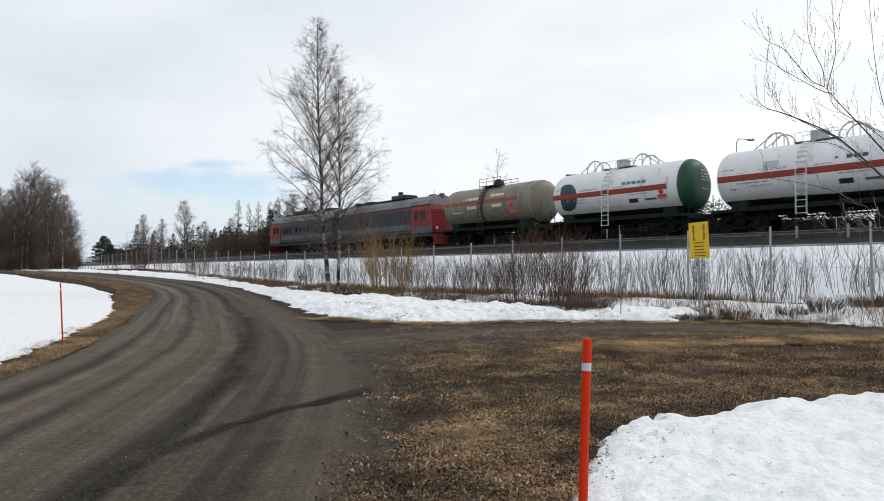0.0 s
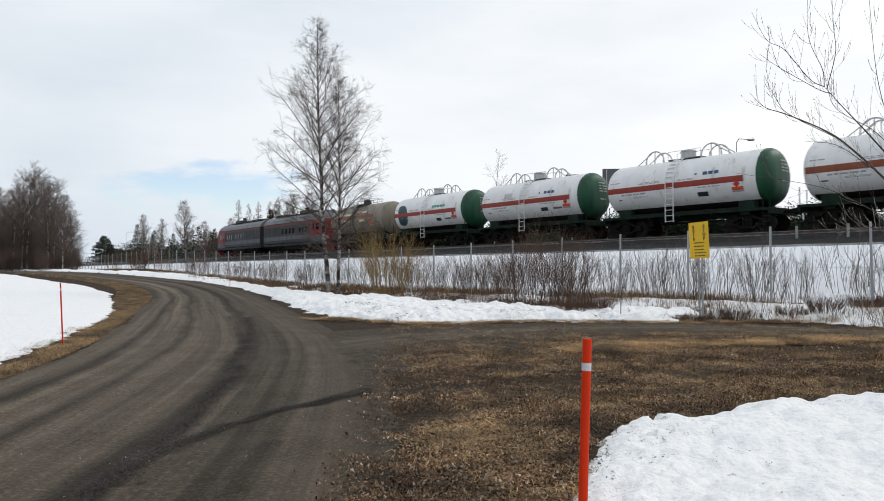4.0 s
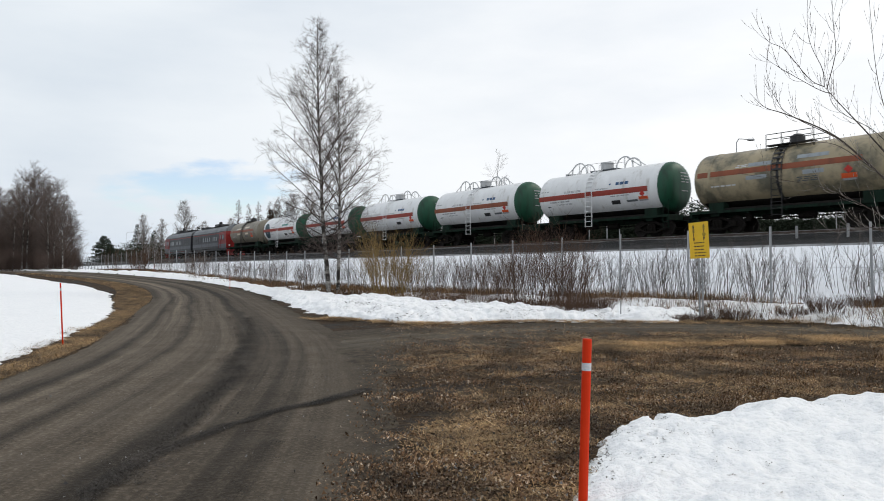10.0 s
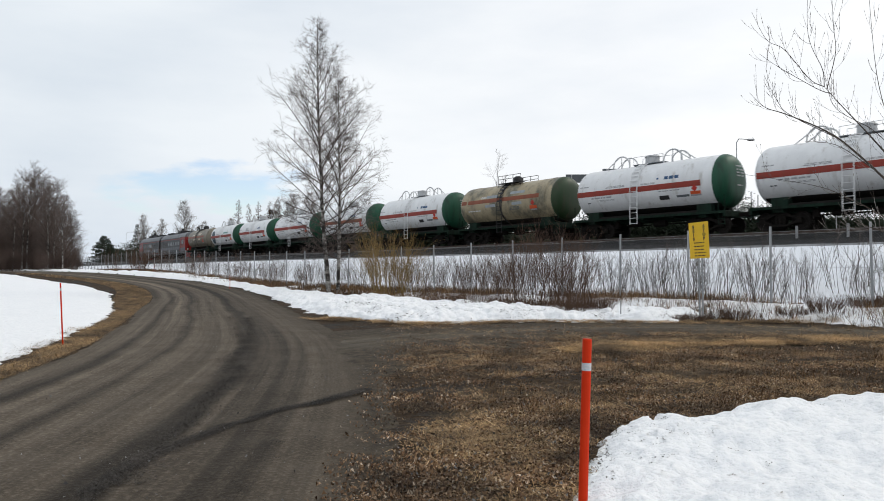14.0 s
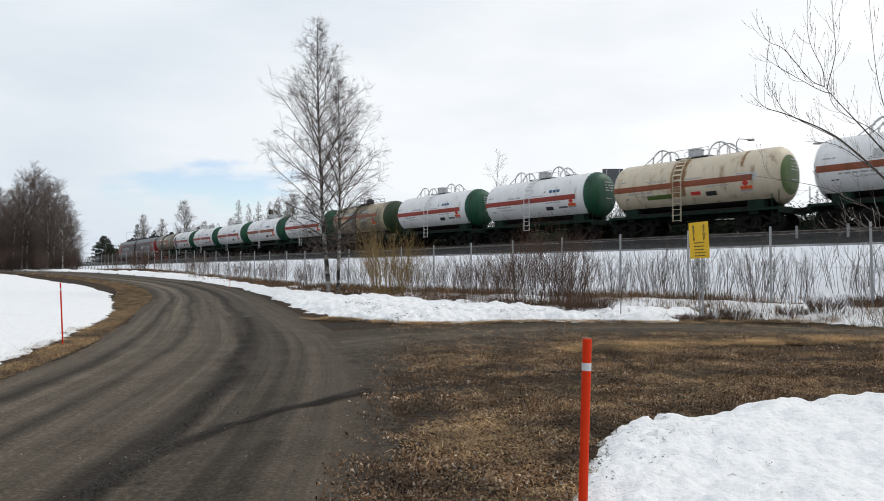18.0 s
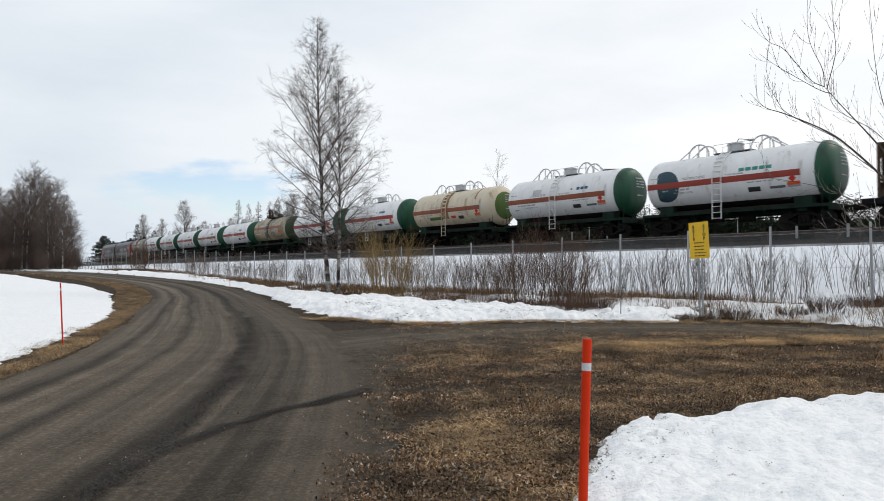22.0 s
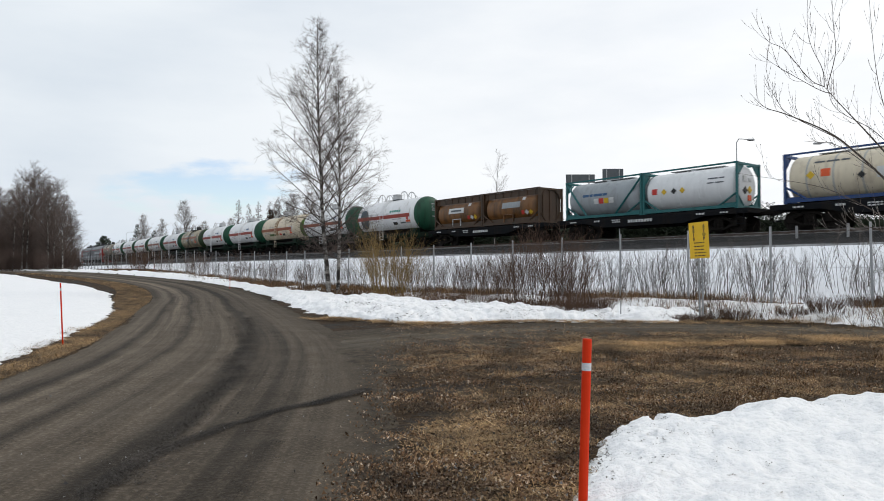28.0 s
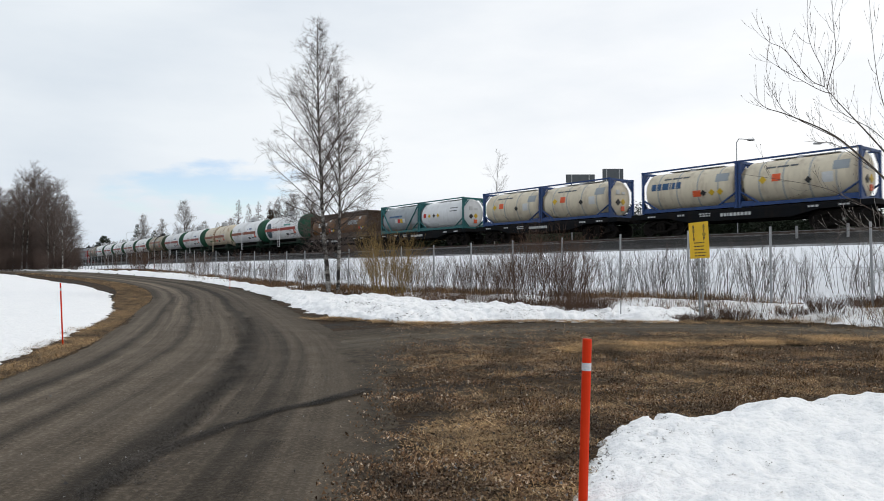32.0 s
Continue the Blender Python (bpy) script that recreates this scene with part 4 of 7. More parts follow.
def arch_mesh(xc, y):
    """Half-round tube guard with a slanting stay, on top of the shell."""
    bm = bmesh.new()
    z0 = AXIS + math.sqrt(R * R - y * y) - 0.04
    pts = [(xc + 0.62 * math.cos(a), z0 + 0.15 + 0.62 * math.sin(a)) for a in np.linspace(0, math.pi, 13)]
    pts = [(xc + 0.62, z0)] + pts + [(xc - 0.62, z0)]
    for a, b in zip(pts, pts[1:]):
        rod(bm, (a[0], y, a[1]), (b[0], y, b[1]), 0.042)
    out = 1 if xc > 0.2 else -1
    rod(bm, (xc + out * 0.2, y, z0 + 0.70), (xc + out * 1.25, y, z0), 0.032)
    rod(bm, (xc, y, z0 + 0.76), (xc, y, z0), 0.028)
    return mesh_of("guard_arch", bm, M["grey"])


def ladder(w, x, material):
    """Side ladder from the step up over the shoulder of the tank."""
    bm = bmesh.new()
    path = [(1.62, 0.75), (1.62, AXIS)] + [((R + 0.09) * math.cos(radians(a)), AXIS + (R + 0.09) * math.sin(radians(a))) for a in (15, 30, 45, 60, 72)]
    for dx in (-0.26, 0.26):
        for a, b in zip(path, path[1:]):
            rod(bm, (x + dx, a[0], a[1]), (x + dx, b[0], b[1]), 0.025)
    for z in np.arange(0.8, AXIS, 0.32):
        rod(bm, (x - 0.26, 1.62, z), (x + 0.26, 1.62, z), 0.018)
    for a in range(5, 74, 11):
        y, z = (R + 0.09) * math.cos(radians(a)), AXIS + (R + 0.09) * math.sin(radians(a))
        box(bm, x, y, z, 0.52, 0.10, 0.03, 0, Matrix.Rotation(radians(a) - 1.57, 4, "X"))
    part("ladder", bm, material, w)


def side_plate(w, name, x0, x1, a0, a1, material, label=""):
    bm = bmesh.new()
    curved_plate(bm, x0, x1, a0, a1, R, AXIS, 0.007, max(2, int(abs(a1 - a0) / 4)))
    part(name, bm, material, w, label)


def lettering(w, x0, x1, a_mid, rows, material, seed, high=1.6):
    """Small writing, too small to read, as bars on the shell."""
    rng = random.Random(seed)
    bm = bmesh.new()
    for k in range(rows):
        a = a_mid - k * high * 1.7
        x = x0
        while x < x1 - 0.1:
            n = min(rng.uniform(0.12, 0.42), x1 - x)
            curved_plate(bm, x, x + n, a - high / 2, a + high / 2, R, AXIS, 0.006, 1)
            x += n + 0.07
    part("lettering", bm, material, w)


def oil_tank(shell, cap, stripe, cap_label):
    """Older tan oil-tank wagon: straps, a hatch dome with a railed platform."""
    w = empty("tank_wagon", "tan oil tank wagon with a faded red stripe, grimy", "tank wagon", "tank wagons of the train")
    half, dome, rim = 5.30, 0.55, -4.75
    ends = tank_prof(half, dome)
    bm = bmesh.new()
    lathe(bm, [(rim, R), (-3.5, R), (0, R), (3.5, R)] + ends, AXIS)
    part("tank", bm, shell, w, smooth=True)
    bm = bmesh.new()
    lathe(bm, [(-x, r) for x, r in reversed(ends)] + [(rim, R)], AXIS)
    part("end_cap", bm, cap, w, cap_label, smooth=True)
    for x in (-4.1, 0.35, 4.1):
        bm = bmesh.new()
        lathe(bm, [(x - 0.07, R - 0.01), (x - 0.07, R + 0.02), (x + 0.07, R + 0.02), (x + 0.07, R - 0.01)], AXIS)
        part("tank_band", bm, M["black"] if x == 0.35 else shell, w)
    for turn in (0, 180):
        bm = bmesh.new()
        curved_plate(bm, -3.6 if turn == 0 else -4.8, 4.8 if turn == 0 else 3.6, 4, 15, R, AXIS, 0.008, 5, 4)
        part("stripe", bm, stripe, w, "faded red stripe", m=pose(0, 0, 0, 0, 0, turn))
    bm = bmesh.new()
    bmesh.ops.create_cone(bm, cap_ends=True, segments=18, radius1=0.40, radius2=0.36, depth=0.46, matrix=Matrix.Translation((0, 0, AXIS + R + 0.18)))
    bmesh.ops.create_cone(bm, cap_ends=True, segments=18, radius1=0.36, radius2=0.18, depth=0.14, matrix=Matrix.Translation((0, 0, AXIS + R + 0.46)))
    part("hatch", bm, M["black"], w)
    bm = bmesh.new()
    for y in (-0.7, 0.7):
        box(bm, 0, y, AXIS + R - 0.02, 2.4, 0.5, 0.04)
        for z in (0.3, 0.55):
            rod(bm, (-1.2, y * 1.3, AXIS + R + z), (1.2, y * 1.3, AXIS + R + z), 0.02)
        for x in (-1.2, -0.4, 0.4, 1.2):
            rod(bm, (x, y * 1.3, AXIS + R - 0.3), (x, y * 1.3, AXIS + R + 0.55), 0.02)
    part("platform", bm, M["black"], w)
    ladder(w, 0.35, M["black"])
    return w, tank_frame(w, M["frame"])


def flat_wagon():
    """Container flat wagon with fish-bellied sills."""
    w = empty("flat_wagon", "black container flat wagon, grimy steel", "flat wagon", "flat wagons of the train")
    bm = bmesh.new()
    for y in (-1.35, 1.35, -0.3, 0.3):
        t = 0.10 if abs(y) > 1 else 0.16
        vs = []
        for yy in (y - t / 2, y + t / 2):
            vs.append([bm.verts.new((x, yy, z)) for x, z in ((-6.7, 1.26), (-6.7, 1.02), (-4.2, 0.98), (-2.9, 0.68), (2.9, 0.68), (4.2, 0.98), (6.7, 1.02), (6.7, 1.26))])
        bm.faces.new(vs[0])
        bm.faces.new(vs[1][::-1])
        for i in range(8):
            j = (i + 1) % 8
            bm.faces.new((vs[0][j], vs[0][i], vs[1][i], vs[1][j]))
    for x in np.linspace(-6.65, 6.65, 11):
        box(bm, x, 0, 1.14, 0.12, 2.7, 0.2)
    bmesh.ops.recalc_face_normals(bm, faces=bm.faces)
    part("underframe", bm, M["flat"], w)
    bm = bmesh.new()
    box(bm, 0, 0, 1.275, 13.4, 2.78, 0.03)
    part("deck", bm, M["flat"], w)
    bm = bmesh.new()
    rng = random.Random(5)
    for x0, x1, z, h in ((-0.8, 0.8, 0.98, 0.17), (-4.2, -3.6, 1.12, 0.1), (-5.6, -5.2, 1.12, 0.08), (3.1, 3.6, 1.1, 0.1), (5.0, 5.5, 1.12, 0.08), (1.5, 2.1, 1.1, 0.07), (1.5, 2.1, 0.98, 0.07)):
        x = x0
        while x < x1 - 0.05:
            n = rng.uniform(0.08, 0.16)
            box(bm, x + n / 2, 1.405, z, n, 0.012, h)
            x += n + 0.06
    part("lettering", bm, M["plate_white"], w, "white stencilled bars on the sill")
    bm = bmesh.new()
    rod(bm, (-1.3, 0.75, 0.72), (-0.4, 0.75, 0.72), 0.19, 12)
    part("air_tank", bm, M["running"], w)
    bm = bmesh.new()
    rod(bm, (0.6, 0.7, 0.75), (1.5, 0.7, 0.75), 0.15, 12)
    part("brake_cylinder", bm, M["running"], w)
    for sx in (-1, 1):
        bm = bmesh.new()
        for dx in (0.0, 0.4):
            rod(bm, (sx * (6.5 - dx), 1.42, 0.4), (sx * (6.5 - dx), 1.42, 1.2), 0.02)
        box(bm, sx * 6.3, 1.42, 0.45, 0.4, 0.16, 0.03)
        box(bm, sx * 6.3, 1.42, 0.8, 0.4, 0.14, 0.03)
        part("step", bm, M["flat"], w)
    couplers(w, 7.31)
    return w, bogie(w, 4.86) + bogie(w, -4.86)


CH, CL, CW = 2.53, 6.04, 2.438


def tank_container(parent, x, shell, frame_mat, label, r=1.17, boxed=False, end_mat=None):
    """Tank container on the flat wagon's deck, carried along as part of the load."""
    z0 = 1.31
    body = bmesh.new()
    hl = CL / 2 - (0.24 if boxed else 0.10)
    ends = tank_prof(hl, 0.30, r)
    lathe(body, [(-a, b) for a, b in reversed(ends)] + [(-1.2, r), (0, r), (1.2, r)] + ends, z0 + CH / 2, 40)
    c = part("tank_container", body, shell, parent, label, smooth=True, m=Matrix.Translation((x, 0, 0)))
    t = 0.13
    for sx in (-1, 1):
        for sy in (-1, 1):
            bm = bmesh.new()
            box(bm, sx * (CL / 2 - t / 2), sy * (CW / 2 - t / 2), z0 + CH / 2, t, t, CH - 0.02, 0.01)
            box(bm, sx * (CL / 2 - 0.09), sy * (CW / 2 - 0.08), z0 + 0.06, 0.18, 0.165, 0.118)
            box(bm, sx * (CL / 2 - 0.09), sy * (CW / 2 - 0.08), z0 + CH - 0.06, 0.18, 0.165, 0.118)
            part("corner_post", bm, frame_mat, c)
        for sy in (-1, 1):
            for z, up in ((z0 + 0.12, 1), (z0 + CH - 0.12, -1)):
                bm = bmesh.new()
                ys = sy * (CW / 2 - 0.10)
                vs = [[bm.verts.new((sx * (CL / 2 - 0.07) + dx, yy, zz)) for yy, zz in ((ys, z), (ys - sy * 0.52, z), (ys, z + up * 0.62))] for dx in (-0.012, 0.012)]
                bm.faces.new(vs[0])
                bm.faces.new(vs[1][::-1])
                for k in range(3):
                    bm.faces.new((vs[0][k], vs[1][k], vs[1][(k + 1) % 3], vs[0][(k + 1) % 3]))
                bmesh.ops.recalc_face_normals(bm, faces=bm.faces)
                part("corner_gusset", bm, frame_mat, c)
        for z, zb in ((0.10, 0.75), (CH - 0.09, CH - 0.75)):
            bm = bmesh.new()
            box(bm, sx * (CL / 2 - 0.07), 0, z0 + z, 0.11, CW - 0.28, 0.13)
            for sy in (-1, 1):
                rod(bm, (sx * (CL / 2 - 0.07), sy * (CW / 2 - 0.15), z0 + zb), (sx * (CL / 2 - 0.07), sy * 0.45, z0 + z), 0.045)
            part("end_beam", bm, frame_mat, c)
    for sy in (-1, 1):
        y = sy * (CW / 2 - 0.06)
        bm = bmesh.new()
        box(bm, 0, y, z0 + 0.14, CL - 0.3, 0.10, 0.17)
        for sx in (-1, 1):
            a, b = Vector((sx * (CL / 2 - 0.1), y, z0 + 0.85)), Vector((sx * (CL / 2 - 1.15), y, z0 + 0.18))
            rod(bm, a, b, 0.055)
            box(bm, sx * (CL / 2 - 0.5), y, z0 + 0.26, 0.7, 0.03, 0.14)
        part("bottom_rail", bm, frame_mat, c)
        bm = bmesh.new()
        box(bm, 0, y, z0 + CH - 0.05, CL - 0.3, 0.07, 0.09)
        part("top_rail", bm, frame_mat, c)
        if boxed:
            bm = bmesh.new()
            box(bm, 0, sy * (CW / 2 - 0.15), z0 + CH - 0.30, CL - 0.28, 0.03, 0.42)
            box(bm, 0, sy * (CW / 2 - 0.15), z0 + 0.34, CL - 0.28, 0.03, 0.30)
            for k in np.linspace(-CL / 2 + 0.5, CL / 2 - 0.5, 7):
                box(bm, k, sy * (CW / 2 - 0.12), z0 + CH - 0.30, 0.06, 0.05, 0.42)
            part("side_skirt", bm, frame_mat, c)
            bm = bmesh.new()
            box(bm, sy * (CL / 2 - 0.16), 0, z0 + CH / 2, 0.03, CW - 0.27, CH - 0.27)
            for k in (-0.7, 0.0, 0.7):
                box(bm, sy * (CL / 2 - 0.13), k, z0 + CH / 2, 0.05, 0.08, CH - 0.28)
            part("end_wall", bm, frame_mat, c, "brown ribbed end wall")
    for k in (-1.9, -0.65, 0.65, 1.9):
        bm = bmesh.new()
        cz = z0 + CH / 2
        lathe(bm, [(k - 0.03, r - 0.01), (k - 0.03, r + 0.012), (k + 0.03, r + 0.012), (k + 0.03, r - 0.01)], cz, 40)
        part("tank_band", bm, M["steelgrey"] if shell is M["cream"] else shell, c)
    bm = bmesh.new()
    box(bm, 0, 0, z0 + CH - 0.03, 3.4, 0.5, 0.03)
    bmesh.ops.create_cone(bm, cap_ends=True, segments=14, radius1=0.27, radius2=0.27, depth=0.16, matrix=Matrix.Translation((0.2, 0, z0 + CH / 2 + r + 0.02)))
    part("walkway", bm, M["grey"], c)
    if not boxed:
        # placards and a notice on the rear end
        for k, (y, z, mt) in enumerate(((0.30, 1.02, "black"), (-0.18, 1.06, "plate_yellow"), (-0.22, 1.62, "plate_white"), (0.32, 1.66, "plate_white"), (-0.16, 0.62, "hazard"))):
            bm = bmesh.new()
            m = Matrix.Translation((-hl - 0.012, y, z0 + z))
            if mt in ("black", "plate_yellow"):
                m = m @ Matrix.Rotation(math.pi / 4, 4, "X")
            bmesh.ops.create_cube(bm, size=1.0, matrix=m @ Matrix.Diagonal((0.05, 0.30, 0.30 if k != 2 else 0.16, 1)))
            part("placard", bm, M[mt], c)
    return c


def container_plate(c, name, x, z, w, h, material, r=1.17, label="", diamond=False):
    """A placard that follows the container tank's side; z above the container's foot."""
    cz = CH / 2
    bm = bmesh.new()
    if diamond:
        a = math.asin(max(-0.95, min(0.95, (z - cz) / r)))
        m = Matrix.Translation((x, (r + 0.012) * math.cos(a), 1.31 + cz + (r + 0.012) * math.sin(a))) @ Matrix.Rotation(a, 4, "X") @ Matrix.Rotation(math.pi / 4, 4, "Y")
        bmesh.ops.create_cube(bm, size=1.0, matrix=m @ Matrix.Diagonal((w, 0.012, w, 1)))
    else:
        a0 = math.degrees(math.asin(max(-0.97, min(0.97, (z - h / 2 - cz) / r))))
        a1 = math.degrees(math.asin(max(-0.97, min(0.97, (z + h / 2 - cz) / r))))
        curved_plate(bm, x - w / 2, x + w / 2, a0, a1, r, 1.31 + cz, 0.012, 4)
    part(name, bm, material, c, label)


def word_bars(c, x0, z, widths, h, material, r=1.17):
    """A large word as plain upright bars."""
    x = x0
    bm = bmesh.new()
    for w in widths:
        a0, a1 = (math.degrees(math.asin((z + k * h / 2 - CH / 2) / r)) for k in (-1, 1))
        curved_plate(bm, x - w, x, a0, a1, r, 1.31 + CH / 2, 0.012, 3)
        x -= w + 0.07
    part("lettering", bm, material, c)


def loco_section():
    """One half of a two-part diesel locomotive, cab at +x."""
    w = empty("diesel_locomotive", "red and grey diesel locomotive section, dirty", "locomotive", "locomotive sections")
    side = [(-1.47, 1.18), (-1.47, 3.15), (-1.42, 3.5), (-1.2, 3.95), (-0.8, 4.28), (-0.35, 4.42), (0.35, 4.42), (0.8, 4.28), (1.2, 3.95), (1.42, 3.5), (1.47, 3.15), (1.47, 1.18)]

    def hull(x0, x1, inset=0.0, lo=1.12, hi=9.0, top_x1=None):
        bm = bmesh.new()
        rings = []
        for x, k in ((x0, 0), (x1, 1)):
            ring = []
            for y, z in side:
                zz = min(max(z, lo), hi)
                xx = x
                if k and top_x1 is not None and zz > 2.5:
                    xx = x1 + (top_x1 - x1) * (zz - 2.5) / 1.9
                ring.append(bm.verts.new((xx, y * (1 + inset), zz)))
            rings.append(ring)
        n = len(side)
        for i in range(n - 1):
            bm.faces.new((rings[0][i], rings[1][i], rings[1][i + 1], rings[0][i + 1]))
        bm.faces.new(rings[0])
        bm.faces.new(rings[1][::-1])
        bmesh.ops.recalc_face_normals(bm, faces=bm.faces)
        return bm

    part("body", hull(-8.1, 5.0, 0, 1.12, 3.52), M["loco_grey"], w, "grey engine-room body")
    part("roof", hull(-8.1, 4.98, 0.002, 3.52), M["loco_roof"], w, "pale grey rounded roof")
    part("cab", hull(5.0, 8.15, 0.004, 1.12, 3.56, 7.55), M["cab_red"], w, "red driver's cab with a raked front")
    part("cab_roof", hull(5.0, 8.15, 0.006, 3.56, 9, 7.55), M["loco_roof"], w, "pale grey cab roof")
    for sy in (-1, 1):
        bm = bmesh.new()
        box(bm, -1.55, sy * 1.482, 1.75, 13.0, 0.014, 0.46)
        part("side_band", bm, M["loco_light"], w, "light grey band")
        bm = bmesh.new()
        box(bm, 6.55, sy * 1.486, 1.46, 3.0, 0.014, 0.62)
        part("side_band", bm, M["loco_light"], w, "light grey band")
        bm = bmesh.new()
        box(bm, -1.55, sy * 1.478, 3.30, 13.0, 0.014, 0.12)
        part("side_stripe", bm, M["cab_red"], w, "red stripe below the roof")
        for x in (3.9, 3.1, 2.3, 0.6, -0.4, -1.4, -2.4):
            bm = bmesh.new()
            box(bm, x, sy * 1.478, 2.55, 0.55, 0.016, 0.62, 0.004)
            part("window", bm, M["glass"], w)
        for x, wd in ((6.7, 0.75), (5.75, 0.5)):
            bm = bmesh.new()
            box(bm, x, sy * 1.487, 2.72, wd, 0.016, 0.72, 0.004)
            part("cab_window", bm, M["glass"], w)
        bm = bmesh.new()
        box(bm, 5.3, sy * 1.487, 2.5, 0.62, 0.016, 1.3)
        rod(bm, (5.68, sy * 1.52, 1.2), (5.68, sy * 1.52, 2.5), 0.02)
        rod(bm, (4.92, sy * 1.52, 1.2), (4.92, sy * 1.52, 2.5), 0.02)
        part("cab_door", bm, M["cab_red"], w)
        for x in (-4.2, -5.4, -6.6):
            bm = bmesh.new()
            for k in range(9):
                box(bm, x, sy * 1.485, 2.1 + k * 0.12, 1.0, 0.03, 0.05, 0, Matrix.Rotation(0.5 * sy, 4, "X"))
            part("louvre", bm, M["loco_dark"], w)
    for sy in (-1, 1):
        bm = bmesh.new()
        box(bm, 7.86, sy * 0.68, 3.15, 0.05, 1.05, 0.72, 0.01, Matrix.Rotation(-0.31, 4, "Y"))
        part("windscreen", bm, M["glass"], w)
        bm = bmesh.new()
        box(bm, 8.17, sy * 1.02, 1.55, 0.07, 0.26, 0.26, 0.03)
        part("buffer_light", bm, M["plate_white"], w)
    bm = bmesh.new()
    bmesh.ops.create_cone(bm, cap_ends=True, segments=16, radius1=0.22, radius2=0.2, depth=0.3, matrix=Matrix.Translation((7.5, 0, 4.38)) @ Matrix.Rotation(1.57, 4, "Y"))
    part("headlight", bm, M["loco_light"], w)
    bm = bmesh.new()
    a = [bm.verts.new(v) for v in ((8.1, 1.45, 1.0), (8.1, -1.45, 1.0), (8.15, -1.35, 0.18), (8.15, 1.35, 0.18), (8.62, 0.25, 0.85), (8.62, -0.25, 0.85), (8.7, -0.2, 0.18), (8.7, 0.2, 0.18))]
    for f in ((0, 4, 7, 3), (4, 5, 6, 7), (5, 1, 2, 6), (0, 1, 5, 4), (3, 7, 6, 2), (0, 3, 2, 1)):
        bm.faces.new([a[i] for i in f])
    part("snow_plough", bm, M["cab_red"], w, "red wedge plough")
    bm = bmesh.new()
    box(bm, -1.2, 0, 4.46, 10.5, 1.3, 0.10, 0.03)
    part("roof_walk", bm, M["loco_dark"], w)
    bm = bmesh.new()
    box(bm, 1.8, 0, 4.62, 2.2, 1.5, 0.40, 0.08)
    bmesh.ops.create_cone(bm, cap_ends=True, segments=14, radius1=0.28, radius2=0.22, depth=0.5, matrix=Matrix.Translation((1.2, 0, 4.95)))
    part("exhaust", bm, M["loco_dark"], w, "soot-black exhaust housing")
    for x in (-3.6, -5.6):
        bm = bmesh.new()
        bmesh.ops.create_cone(bm, cap_ends=True, segments=20, radius1=0.85, radius2=0.8, depth=0.22, matrix=Matrix.Translation((x, 0, 4.52)))
        part("roof_fan", bm, M["loco_dark"], w)
    bm = bmesh.new()
    rod(bm, (6.4, 0, 4.2), (6.4, 0, 4.95), 0.02)
    box(bm, 6.2, 0, 4.5, 0.7, 0.35, 0.14, 0.03)
    part("antenna", bm, M["black"], w)
    bm = bmesh.new()
    box(bm, 0, 0, 1.0, 16.3, 2.7, 0.26, 0.02)
    part("underframe", bm, M["loco_dark"], w)
    bm = bmesh.new()
    box(bm, 0, 0, 0.62, 4.2, 2.6, 0.60, 0.10)
    part("fuel_tank", bm, M["running"], w)
    part("coupler", shared("coupler", coupler_mesh), None, w, m=Matrix.Translation((8.04, 0, 0)))
    part("coupler", shared("coupler", coupler_mesh), None, w, m=pose(-8.04, 0, 0, 0, 0, 180))
    wheels = []
    for bx in (-4.3, 4.3):
        bm = bmesh.new()
        for sy in (-1, 1):
            box(bm, 0, sy * 1.02, 0.72, 4.9, 0.16, 0.24, 0.03)
            for k in (-1.85, 0, 1.85):
                box(bm, k, sy * 1.08, 0.55, 0.36, 0.22, 0.36, 0.04)
            for k in (-0.93, 0.93):
                rod(bm, (k, sy * 1.1, 0.5), (k, sy * 1.1, 0.95), 0.11, 10)
        box(bm, 0, 0, 0.72, 0.6, 2.0, 0.22)
        b = part("bogie", bm, M["running"], w, "three-axle bogie", m=Matrix.Translation((bx, 0, 0)))
        wheels += [part("wheelset", shared("loco_wheels", wheelset_mesh), None, b, m=Matrix.Translation((dx, 0, 0.475))) for dx in (-1.85, 0.0, 1.85)]
    return w, wheels


# ---- putting the train together, from the locomotive back ----
FIRST = 11.45  # centre of the beige wagon at 16 s
HEAD = FIRST + 9 * 12.02 + 6.01
for ahead, turned in ((8.7, 180), (26.1, 0)):
    loco, its_wheels = loco_section()
    TRAIN.append((loco, HEAD + ahead, turned, its_wheels))


